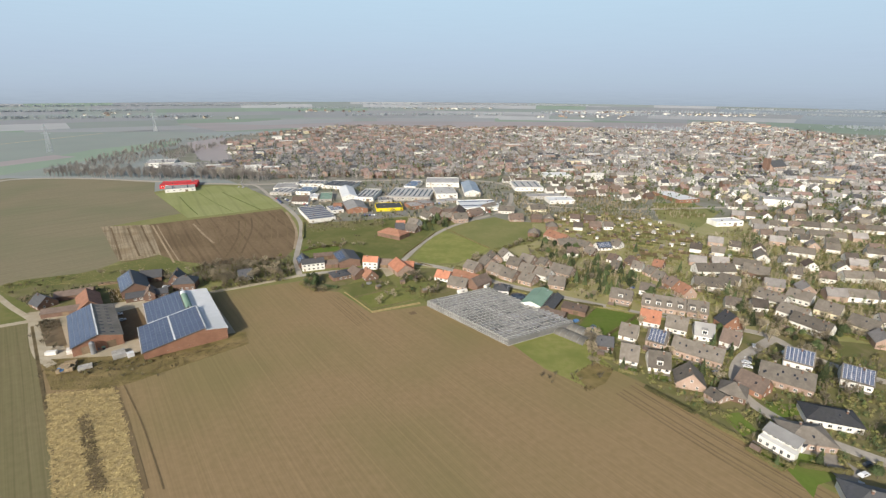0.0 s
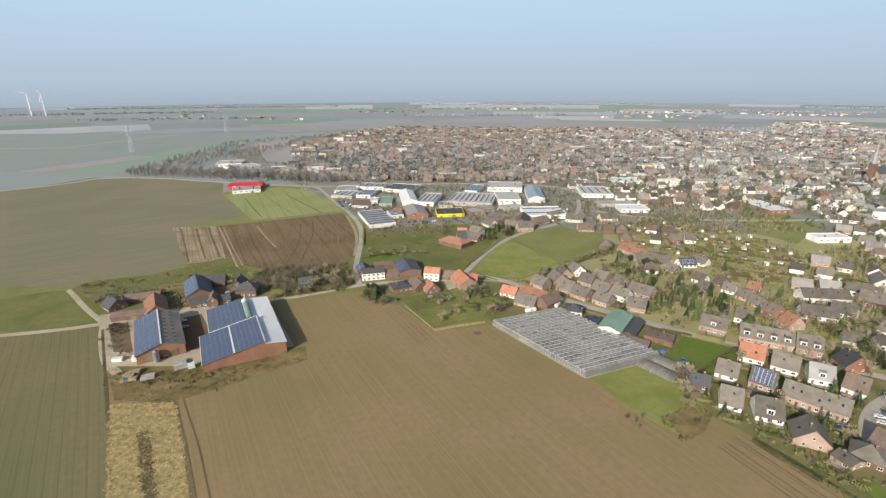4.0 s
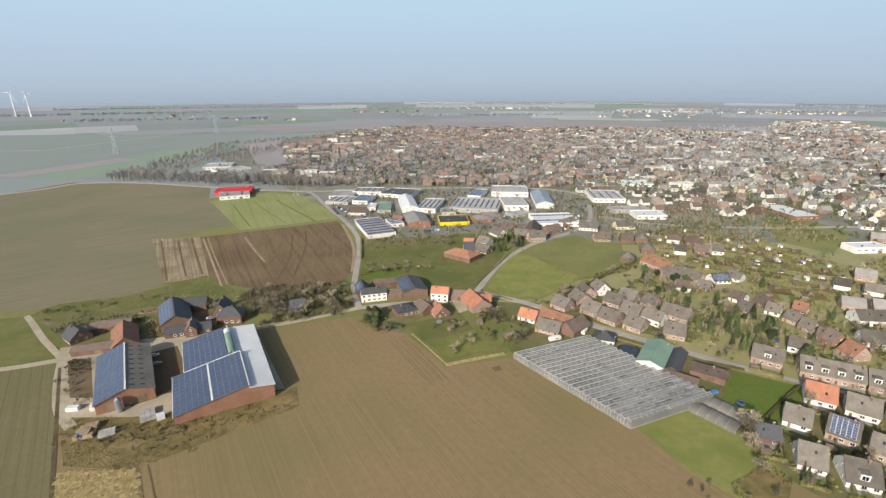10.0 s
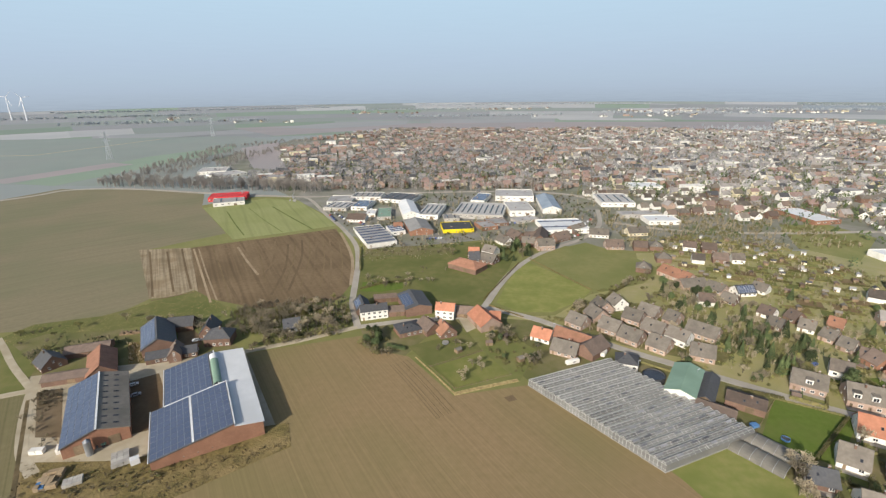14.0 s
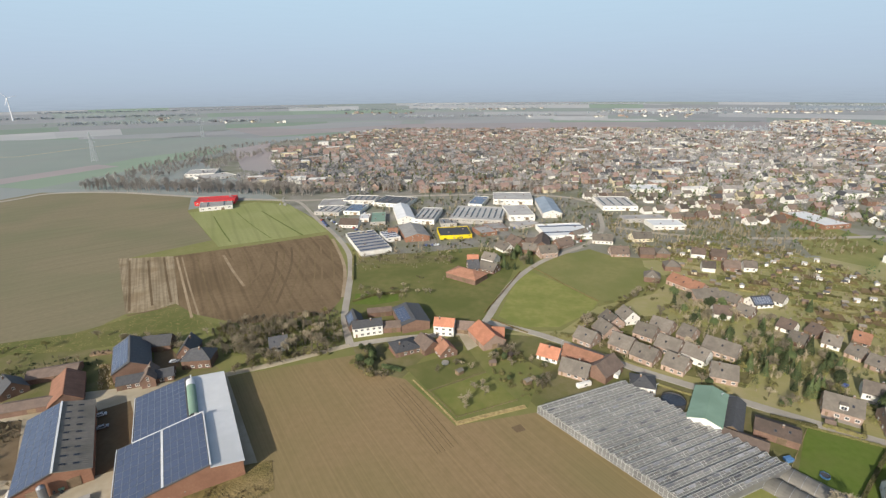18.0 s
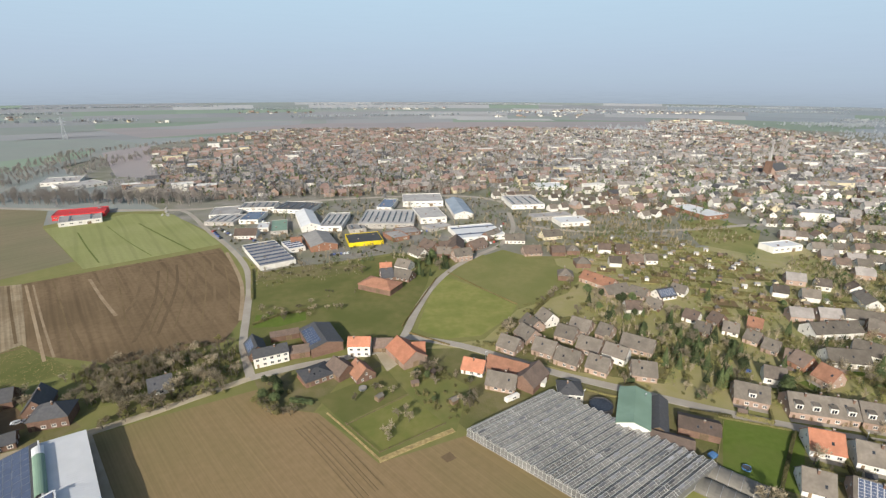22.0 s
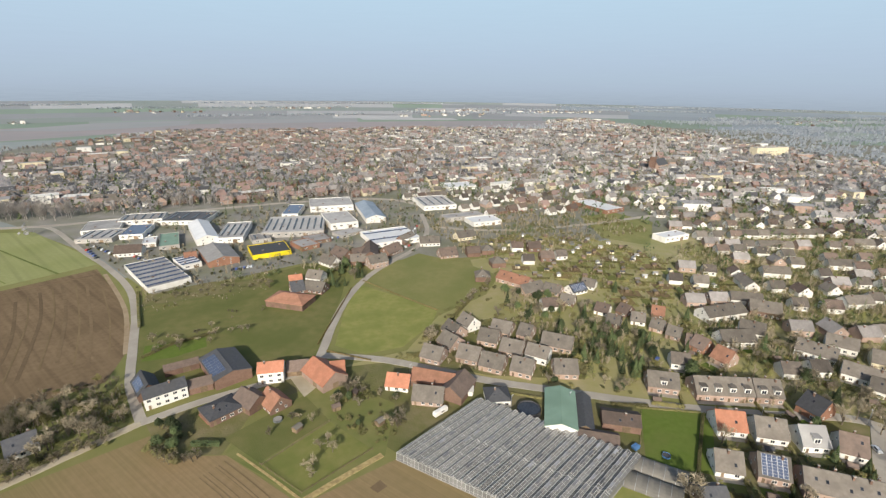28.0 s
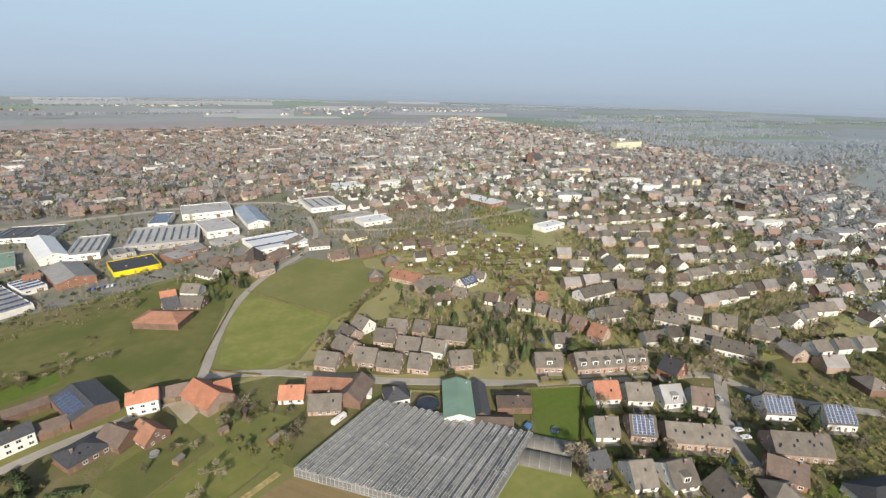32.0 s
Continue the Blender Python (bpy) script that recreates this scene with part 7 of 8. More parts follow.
M["dark_brush"] = surface("dead_bracken", (0.13, 0.10, 0.055), (0.18, 0.14, 0.08), 0.5, 0.95, (0.085, 0.07, 0.038), 0.1, bump=0.3, bump_scale=1.5, own=0.2, spec=0.1)


RUTS = []


def rut(pts, width=0.9, mat="rut", z=0.125, label="dark wheel track pressed into the soil"):
    RUTS.append(mat)
    return ribbon("wheel_track", pts, width, mat, z + 0.004 * (len(RUTS) % 14), label, "track")


patch("scrub_ground", ((-198.4, 234.7), (-225.5, 266.8), (-213.7, 267.9), (-187.6, 234.9)), "scrub_soil", 0.15, "brown scrubby ground beside the farm hall", "ground")
patch("farm_garden", ((-282.2, 310.3), (-271.7, 323.9), (-235.9, 331.6), (-203.9, 316.3), (-158.0, 317.6), (-146.2, 306.9), (-177.5, 278.1), (-226.4, 264.4)), "plot", 0.07, "garden ground round the old farm", "garden")
rut([(-228.1, 447.1), (-197.5, 401.9), (-171.5, 364.0)], 2.2)
rut([(-223.3, 481.4), (-198.7, 445.9), (-176.5, 414.5)], 3.0)
rut([(-224.6, 479.8), (-200.0, 443.1), (-178.7, 413.3)], 2.0, "pale_soil", label="pale crumbled strip of soil")
rut([(-197.4, 498.1), (-179.7, 447.3), (-173.3, 406.5)], 1.8)
rut([(-182.0, 489.6), (-163.2, 429.1), (-154.6, 376.9)], 1.8)
rut([(-173.3, 501.6), (-157.7, 453.0), (-144.4, 381.8)], 1.8)
rut([(-163.5, 510.5), (-147.2, 460.2), (-132.7, 396.1)], 1.8)
rut([(-147.8, 505.1), (-127.7, 434.3), (-117.4, 387.0)], 1.6)
rut([(-256.9, 479.7), (-211.7, 501.6), (-149.3, 525.5)], 2.4)
for line in (((-250.2, 482.9), (-211.3, 421.4), (-180.8, 369.2)), ((-212.6, 489.6), (-190.2, 447.3), (-167.3, 398.9)), ((-178.0, 496.4), (-162.5, 447.4), (-149.6, 382.7)), ((-167.3, 505.1), (-151.3, 454.4), (-138.5, 390.8)), ((-155.3, 508.7), (-136.1, 444.8), (-124.2, 391.0)), ((-135.7, 493.1), (-120.1, 440.9), (-110.2, 394.2))):
    rut(line, 0.9, "rut_soft")
rut([(-141.9, 525.5), (-115.2, 454.6), (-102.8, 394.2)], 2.6, "pale_soil", label="pale dry edge of the ploughed field")
rut([(-262.6, 474.9), (-223.9, 415.3), (-190.6, 363.8)], 1.6, "pale_soil", label="pale crumbled strip of soil")
rut([(-258.0, 474.9), (-219.9, 415.3), (-188.1, 367.4)], 1.2, "pale_soil", label="pale crumbled strip of soil")
for line in (((-298.1, 467.1), (-262.9, 413.8), (-235.8, 372.3)), ((-282.3, 467.1), (-252.4, 421.1), (-226.1, 381.0)), ((-273.5, 474.9), (-243.2, 427.3), (-216.3, 386.0))):
    rut(line, 1.5)
rut([(-232.9, 366.0), (-222.1, 373.4), (-210.8, 381.1)], 1.2)
rut([(-252.2, 634.8), (-211.8, 584.2), (-173.7, 537.4)], 1.6, "crop_dark", label="flattened tramline in the green crop")
rut([(-296.4, 610.2), (-265.2, 561.1), (-234.9, 516.1)], 1.2, "crop_dark", label="flattened tramline in the green crop")
rut([(-279.2, 629.3), (-240.9, 577.1), (-201.0, 527.5)], 0.9, "crop_dark", label="flattened tramline in the green crop")
for k in range(6):
    o = 2.0 + k * 2.0 + 0.5 * math.sin(k * 2.3)
    rut([(-50 - o * 0.84, 297 - o * 0.55), (-40 - o * 0.84, 282 - o * 0.55), (-24 - o * 0.84, 256 - o * 0.55)], 0.26, "rut_soft")
    if k < 6:
        rut([(108 - o * 1.3, 186 - o * 0.8), (124 - o * 1.3, 156 - o * 0.8), (141 - o * 1.3, 126 - o * 0.8), (165 - o * 1.3, 84 - o * 0.8)], 0.5 + 0.3 * (k % 2), "rut" if k in (1, 4) else "rut_soft")
ribbon("ditch", [(-222.9, 258.7), (-181.3, 206.1), (-149.3, 165.5), (-124.6, 133.3), (-100, 90)], 1.5, "dark_brush", 0.16, "dark overgrown ditch between fields", "ditch")
patch("verge_north", ((-289.1, 314.1), (-284.2, 331.4), (-250.3, 343.2), (-232.1, 361.5), (-212.4, 384.1), (-180.5, 360.4), (-168.0, 353.8), (-201.5, 334.7), (-230.0, 325.1), (-267.1, 319.7), (-275.5, 306.8)), "grass", 0.11, "rough grassy verge with dry straw", "grass")
rut([(-142.5, 173.8), (-129.0, 155.2), (-111.2, 132.7)], 0.8, "rut_soft")
rut([(-139.9, 173.6), (-126.5, 155.1), (-108.7, 132.5)], 0.7, "dark_brush")
rut([(-141.0, 195.3), (-119.8, 167.5), (-94.6, 132.3)], 2.0, "rut_soft")
rut([(-136.9, 196.0), (-113.8, 167.2), (-88.4, 132.0)], 0.5, "rut_soft")
ribbon("bank", [(-47.4, 298.5), (-37.2, 283.8), (-26.8, 268.1)], 0.9, "tuft", 0.2, "pale dry grass bank round the orchard", "bank")
ribbon("bank", [(-26.9, 267.1), (-13.3, 272.5), (4.1, 278.8)], 2.4, "tuft", 0.2, "pale dry grass bank at the field edge", "bank")
patch("bare_patch", ((79.0, 193.4), (92.7, 203.5), (99.6, 195.8), (90.8, 184.7), (80.9, 180.0)), "weeds", 0.15, "tangled dry brambles at the field corner", "bush")
# barn's shadow over the court, put into the paving colour
patch("old_court", ((-178.7, 305.0), (-168.1, 309.5), (-173.4, 318.8), (-182.7, 326.9), (-191.0, 325.4)), "rut", 0.13, "paved court of the old farm, painted dark with barn shadow", "yard")
patch("garden_strip", ((-107.2, 454.4), (-38.5, 461.2), (-28.9, 477.2), (-69.1, 484.3), (-106.8, 473.2)), "plot", 0.095, "brown garden strip behind the works halls", "garden")
# small hall's cast shadow, painted as a dark sheet on the yard
patch("hall_yard", ((-159.4, 237.4), (-146.4, 244.0), (-164.4, 268.0), (-175.0, 281.4), (-185.2, 274.3)), "rut", 0.122, "yard between the two halls, painted dark with hall shadow", "yard")
patch("crop_west", ((-303.2, 309.7), (-285.5, 314.0), (-243.6, 287.2), (-230.8, 264.2), (-251.7, 255.8), (-330, 250), (-345, 285)), "grass", 0.1, "bright green field corner beside the lane", "field")
patch("lane_garden", ((-84, 332), (-50, 338), (-14, 347), (2, 345), (-18, 324), (-40, 326), (-53, 300), (-75, 308), (-80, 322)), "plot", 0.05, "rough garden ground round the farm", "garden")
patch("dark_soil", ((-3.9, 265.0), (0.3, 267.2), (2.0, 263.5), (-1.9, 261.9)), "rut", 0.12, "dark patch of disturbed soil", "soil")


# ---- cars ----
def car(colour, label):
    m = surface("paint_" + label.split()[0], colour, tuple(min(1, v * 1.06) for v in colour), 1.0, 0.3, None, 0.3, own=0.05, spec=0.6)
    M["paint_" + label.split()[0]] = m
    ob = thing("car", label, "car", pose(0, 0, 0), "parked cars")
    bm = bmesh.new()
    box(bm, -2.15, 2.15, -0.88, 0.88, 0.32, 0.88)
    top = box(bm, -1.75, 1.15, -0.80, 0.80, 0.883, 1.42)
    for v in top[4:]:
        v.co.x = v.co.x * 0.72 - 0.1
        v.co.y *= 0.82
    part("body", bm, "paint_" + label.split()[0], ob)
    bm = bmesh.new()
    for s in (-1, 1):
        slab(bm, (-1.35, s * 0.80, 0.98), (0.85, s * 0.80, 0.98), (0.55, s * 0.71, 1.34), (-1.1, s * 0.71, 1.34), 0.03)
    part("side_window", bm, "glass", ob)
    bm = bmesh.new()
    slab(bm, (1.10, -0.68, 0.96), (1.10, 0.68, 0.96), (0.76, 0.6, 1.38), (0.76, -0.6, 1.38), 0.03)
    part("windscreen", bm, "glass", ob)
    for x in (-1.35, 1.35):
        for y in (-0.8, 0.8):
            bm = bmesh.new()
            bmesh.ops.create_cone(bm, cap_ends=True, segments=12, radius1=0.32, radius2=0.32, depth=0.22, matrix=pose(x, y, 0.32, 90))
            part("wheel", bm, "tile_dark", ob)
    return ob


CARS = [car((0.75, 0.76, 0.77), "white car parked on paved ground"), car((0.05, 0.055, 0.06), "black car parked on paved ground"), car((0.36, 0.38, 0.40), "silver car parked on paved ground"), car((0.08, 0.12, 0.30), "blue car parked on paved ground"), car((0.40, 0.05, 0.04), "red car parked on paved ground")]
PARK = random.Random(9)
FIRST = [True] * 5


def park(x, y, turn, k=None):
    k = PARK.randrange(5) if k is None else k
    m = pose(x, y, 0.2, 0, 0, turn)
    if FIRST[k]:
        CARS[k].matrix_basis, FIRST[k] = m, False
        return
    copy_thing(CARS[k], m)


for spot, turn, k in (((170.6, 197.9), -25, 0), ((168.6, 194.0), -25, 0), ((174.5, 200.6), 60, 1), ((186.0, 213.4), 60, 0), ((197.7, 206.0), 10, 0), ((169.1, 127.9), 15, 1), ((163.1, 123.3), 15, 0), ((157.4, 118.7), 40, 2),
                      ((-174.7, 263.0), 35, 2), ((-181.0, 270.8), 35, 0), ((-172.4, 313.4), 20, 2), ((-173.0, 313.3), 15, 0), ((154.1, 294.2), 30, 3), ((185.9, 242.7), 10, 3)):
    park(*spot, turn, k)
for a, b, n in (((-168.0, 602.8), (-147.6, 572.9), 5), ((-171.0, 594.3), (-155.4, 563.7), 5), ((-135.0, 569.8), (-118.7, 544.4), 4), ((-56.2, 503.7), (-39.9, 505.8), 6), ((66.4, 501.2), (93.9, 518.0), 7), ((101.6, 549.8), (121.7, 583.9), 4), ((-132.5, 629.7), (-120.7, 604.3), 4), ((5.2, 561.2), (40.7, 557.8), 7), ((243.0, 591.0), (301.6, 596.3), 9)):
    for i in range(n):
        t = (i + 0.5) / n
        park(a[0] + (b[0] - a[0]) * t, a[1] + (b[1] - a[1]) * t, 75 + PARK.uniform(-6, 6))


# ---- farmyard clutter ----
def stack(name, label, category, x, y, turn, w, d, h, mat, nx, ny, nz, gap=0.08):
    """A stack of separate boards, crates or bales."""
    ob = thing(name, label, category, pose(x, y, 0.1, 0, 0, turn), "farmyard clutter")
    bm = bmesh.new()
    box(bm, -0.5, 0.5, -0.5, 0.5, 0, 1)
    me = bpy.data.meshes.new("crate")
    bm.to_mesh(me)
    bm.free()
    me.materials.append(M[mat])
    rnd = random.Random(int(x * 3 + y))
    for i in range(nx):
        for j in range(ny):
            for k in range(nz):
                if k and rnd.random() < 0.3:
                    continue
                share("crate", me, ob, scaled(-w / 2 + w * (i + 0.5) / nx, -d / 2 + d * (j + 0.5) / ny, h * k / nz, w / nx - gap, d / ny - gap, h / nz - 0.02, 0, rnd.uniform(-4, 4)))
    return ob


stack("crate_stack", "stack of pale wooden crates on the farmyard edge", "crates", *(-173.0, 212.4), 20, 7, 9, 1.8, "pale_soil", 4, 5, 2)
stack("crate_stack", "heap of blue plastic barrels and crates", "crates", *(-174.2, 210.0), 20, 3, 5, 1.4, "blue", 2, 4, 1)
stack("crate_stack", "grey machine parts and boxes on rough ground", "crates", *(-164.1, 212.0), 30, 6, 4, 1.3, "concrete", 4, 3, 1)
stack("concrete_bay", "concrete block bays holding rubble", "bay", *(-154.2, 223.3), 35, 6, 8, 1.6, "concrete", 3, 4, 1)
stack("container", "small blue and white container", "container", *(-147.6, 222.0), 35, 3.2, 2.6, 2.4, "white_sheet", 1, 1, 1)
stack("bag_stack", "stack of white fertiliser bags before the hall", "bags", *(-180.3, 228.1), 30, 5, 4, 2.2, "white", 3, 3, 2)
stack("trailer", "white farm trailer beside the yard track", "trailer", *(-189.9, 226.3), 10, 5, 2.4, 1.8, "white", 2, 1, 1)
stack("wood_pile", "long pile of cut firewood beside the old barn", "wood pile", *(-215.2, 321.9), 15, 14, 3.5, 1.4, "wood", 12, 3, 2)


def tractor(x, y, turn, mat, label):
    ob = thing("tractor", label, "tractor", pose(x, y, 0.1, 0, 0, turn), "farmyard clutter")
    bm = bmesh.new()
    box(bm, -0.2, 2.3, -0.5, 0.5, 0.8, 1.7)
    part("bonnet", bm, mat, ob)
    bm = bmesh.new()
    box(bm, -1.6, -0.22, -0.75, 0.75, 0.9, 1.6)
    box(bm, -1.6, -0.22, -0.8, 0.8, 2.6, 2.75)
    part("body", bm, mat, ob)
    bm = bmesh.new()
    box(bm, -1.5, -0.3, -0.7, 0.7, 1.603, 2.597)
    part("cab", bm, "glass", ob)
    for wx, wy, r in ((-1.0, -0.95, 0.85), (-1.0, 0.95, 0.85), (1.7, -0.8, 0.55), (1.7, 0.8, 0.55)):
        bm = bmesh.new()
        bmesh.ops.create_cone(bm, cap_ends=True, segments=16, radius1=r, radius2=r, depth=0.45, matrix=pose(wx, wy, r, 90))
        part("wheel", bm, "tile_dark", ob)


tractor(*(-167.4, 230.2), 10, "green_sheet", "green farm tractor parked before the hall")
tractor(*(-172.4, 228.2), 60, "red", "red farm machine parked before the hall")


# ---- garden sheds, hedges and small things ----
def hut(roof, wall, label):
    ob = thing("garden_hut", label, "shed", pose(0, 0, 0), "garden huts")
    bm = bmesh.new()
    box(bm, -1.7, 1.7, -1.3, 1.3, -0.2, 2.0)
    part("wall", bm, wall, ob)
    bm = bmesh.new()
    gable_roof(bm, 3.4, 2.6, 2.0, 2.75, 0.25, 0.1)
    part("roof", bm, roof, ob)
    share("door", DOOR, ob, scaled(-0.7, -1.3, 0, 0.85, 0.1, 1.8))
    return ob


HUTS = [hut("grey_sheet", "wood", "wooden allotment hut with a pale felt roof"), hut("flat_roof", "white", "white allotment hut with a grey felt roof"), hut("tile_brown", "wood", "brown-roofed wooden garden shed"), hut("tile_dark", "cream", "cream garden hut with a dark roof")]
HUT_NEW = [True] * 4
GARDEN = random.Random(21)


def put_hut(x, y, turn, k=None):
    k = GARDEN.randrange(4) if k is None else k
    if HUT_NEW[k]:
        HUTS[k].matrix_basis, HUT_NEW[k] = pose(x, y, 0.1, 0, 0, turn), False
    else:
        copy_thing(HUTS[k], pose(x, y, 0.1, 0, 0, turn))


def hedge(a, b, h=1.5, w=1.0, mat="hedge", label="clipped garden hedge of dull green leaves"):
    rnd = random.Random(int(a[0] * 11 + b[1] * 7))
    vs, fs = [], []
    ln = math.hypot(b[0] - a[0], b[1] - a[1])
    d = ((b[0] - a[0]) / ln, (b[1] - a[1]) / ln)
    for _ in range(int(ln * 26 * (w * 0.5 + h))):
        t, wob = rnd.uniform(0, ln), 1 + 0.25 * noise.noise((rnd.uniform(0, 1), a[0], 0))
        if rnd.random() < w / (w + 2 * h):
            u, z, out = rnd.uniform(-w / 2, w / 2), h * wob, Vector((0, 0, 1))
        else:
            side = rnd.choice((-1, 1))
            u, z, out = side * w / 2 * wob, h * rnd.uniform(0.05, 1.0), Vector((-d[1] * side, d[0] * side, 0.2)).normalized()
        skin_leaf(vs, fs, Vector((d[0] * t - d[1] * u, d[1] * t + d[0] * u, max(z, 0.1))), out, rnd, rnd.uniform(0.16, 0.32))
    ob = new("hedge", mesh_of("hedge", vs, fs, mat))
    ob.matrix_basis = pose(a[0], a[1], 0.05)
    return tagged(ob, label, "hedge", "hedges")


def garden(x, y, turn, L, D):
    """The plot of a house: lawn before it, hedges round it, a shed and shrubs."""
    c, s = math.cos(radians(turn)), math.sin(radians(turn))
    f = lambda u, v: (x + u * c - v * s, y + u * s + v * c)
    depth = GARDEN.uniform(7, 11)
    pts = [f(-L / 2, -D / 2 - depth), f(L / 2, -D / 2 - depth), f(L / 2, -D / 2 - 2.5), f(-L / 2, -D / 2 - 2.5)]
    if not all(free(p[0], p[1], -3) for p in pts[:2]):
        return
    patch("garden_lawn", pts, GARDEN.choice(("lawn", "grass", "lawn", "grass_dry")), 0.115 + 0.028 * GARDEN.random(), "small garden lawn before a house", "lawn")
    patch("terrace", [f(-L / 2, -D / 2 - 2.4), f(L / 2, -D / 2 - 2.4), f(L / 2, -D / 2), f(-L / 2, -D / 2)], "paving", 0.15 + 0.02 * GARDEN.random(), "paved terrace before a house", "terrace")
    hedge(pts[0], pts[1], GARDEN.uniform(1.0, 1.8))
    hedge(pts[1], f(L / 2 + 0.4, -D / 2), GARDEN.uniform(1.0, 1.8))
    if GARDEN.random() < 0.5:
        put_hut(*f(-L / 2 + 2.4, -D / 2 - depth + 2), turn, 2 if GARDEN.random() < 0.6 else None)
    for _ in range(1):
        plant(GARDEN.choice(("bush", "bush", "brush", "fir", "bud")), *f(GARDEN.uniform(-L / 2, L / 2), -D / 2 - GARDEN.uniform(3, depth)), GARDEN.uniform(0.4, 0.7))


for ob in [o for o in scene.objects if o.parent is None and o.get("category") == "house"]:
    p = ob.matrix_basis.translation
    if 95 < p.x < 330 and p.y < 300 and ob.children:
        w = next(c for c in ob.children if c.name.startswith("wall"))
        xs, ys = [v.co.x for v in w.data.vertices], [v.co.y for v in w.data.vertices]
        garden(p.x, p.y, math.degrees(ob.matrix_basis.to_euler().z), max(xs) - min(xs), max(ys) - min(ys))

# allotments: plots in rows, with paths, huts, hedges and beds
plot_rnd = random.Random(31)
AREA = [(118, 496), (153, 506), (235, 540), (279, 424), (281, 351), (225, 320), (185, 350), (165, 394), (150, 438)]
for j in range(11):
    for i in range(9):
        x, y = 130 + i * 17.5 + j * 4.0, 500 - i * 8 - j * 17 + 35
        if not inside(x, y, AREA) or not free(x, y, 3):
            continue
        turn = -25 + plot_rnd.uniform(-6, 6)
        c, s = math.cos(radians(turn)), math.sin(radians(turn))
        f = lambda a, b: (x + a * c - b * s, y + a * s + b * c)
        patch("allotment_plot", [f(-7, -6), f(7, -6), f(7, 6), f(-7, 6)], plot_rnd.choice(("grass", "garden", "weeds", "grass_dry", "garden", "rut_soft")), 0.15, "allotment plot of grass and beds", "garden")
        put_hut(*f(plot_rnd.uniform(-4, 4), plot_rnd.uniform(1, 4)), turn + plot_rnd.choice((0, 90)), plot_rnd.choice((0, 2, 2, 0, 1, 3)))
        if plot_rnd.random() < 0.3:
            put_hut(*f(plot_rnd.uniform(-5, 5), -4), turn)
        hedge(f(-7.6, -6.5), f(7.6, -6.5), 1.2, 0.8)
        for _ in range(1):
            plant(plot_rnd.choice(("bush", "brush", "bud", "bare")), *f(plot_rnd.uniform(-6, 6), plot_rnd.uniform(-5, 5)), plot_rnd.uniform(0.4, 0.7))

# boundaries
patch("pasture_low", ((28.5, 446.0), (49.5, 416.0), (66.5, 386.0), (58.0, 372.0), (34.0, 352.0), (13.0, 352.0), (0.0, 366.0), (12.0, 405.0)), "meadow_bright", 0.105, "lighter grazed half of the pasture", "meadow")
hedge((33.3, 450.4), (51.0, 416.4), 0.5, 0.5, "weeds", "strip of dry grass along a fence line")
hedge((51.0, 416.4), (67.3, 387.1), 0.5, 0.5, "weeds", "strip of dry grass along a fence line")
patch("paddock_lawn", ((-93.9, 383.3), (-95.1, 399.7), (-65.8, 399.3), (-64.3, 388.4), (-79.7, 382.2)), "lawn", 0.11, "bright mown paddock behind the farm", "lawn")
hedge((108, 180), (121, 160), 1.6, 1.4, label="thick hedge between gardens and field")
hedge((122, 158), (140, 128), 1.6, 1.2, label="thick hedge between gardens and field")
hedge((139.5, 253.3), (109.7, 229.1), 1.4, 1.0)
hedge((115.9, 267.0), (139.6, 254.7), 0.8, 0.6)
hedge((-64.0, 309.5), (-53.5, 305.5), 1.8, 1.4, "leaf", "dark clipped hedge between a garden and the field")
hedge((63.6, 298.7), (84.9, 283.6), 0.9, 0.6)
hedge((121.6, 266.2), (106.9, 272.8), 1.2, 0.8)
for a, b in (((23.2, 440.1), (-8.5, 370.1)), ((-4.9, 361.6), (14.9, 344.6)), ((3.0, 473.5), (65.5, 490.5))):
    hedge(a, b, 0.7, 0.5, "weeds", "strip of dry grass along a road")
hedge((39.2, 333.7), (63.3, 364.8), 1.6, 1.5)
hedge((63.3, 364.8), (91.7, 393.3), 1.6, 1.5)
hedge((-101.7, 422.9), (-113.1, 480.6), 1.4, 1.2)
hedge((-94.3, 386.4), (-82.1, 396.1), 1.5, 1.2)
hedge((-82.1, 396.1), (-64.4, 401.9), 1.5, 1.2)


def drum(name, label, category, x, y, r, h, mat, inner="", z=0.1):
    ob = thing(name, label, category, pose(x, y, z))
    bm = bmesh.new()
    bmesh.ops.create_cone(bm, cap_ends=False, segments=28, radius1=r, radius2=r, depth=h, matrix=Matrix.Translation((0, 0, h / 2)))
    bmesh.ops.create_cone(bm, cap_ends=False, segments=28, radius1=r * 0.94, radius2=r * 0.94, depth=h, matrix=Matrix.Translation((0, 0, h / 2)))
    part("rim", bm, mat, ob)
    bm = bmesh.new()
    bmesh.ops.create_circle(bm, cap_ends=True, segments=28, radius=r * 0.95, matrix=Matrix.Translation((0, 0, h * 0.8)))
    part("surface", bm, inner or mat, ob)


drum("water_tank", "round dark water tank behind the greenhouse", "tank", *(69.4, 280.9), 5.2, 2.6, "tile_dark", "glass")
drum("trampoline", "round blue garden trampoline on the lawn", "trampoline", *(105.6, 240.0), 1.6, 0.8, "blue", "tile_dark")
drum("trampoline", "round garden trampoline with a grey mat", "trampoline", *(-32.0, 313.1), 1.9, 0.8, "metal", "concrete")
drum("paddling_pool", "round turquoise garden pool", "pool", *(149.4, 189.6), 2.2, 0.7, "white", "blue")


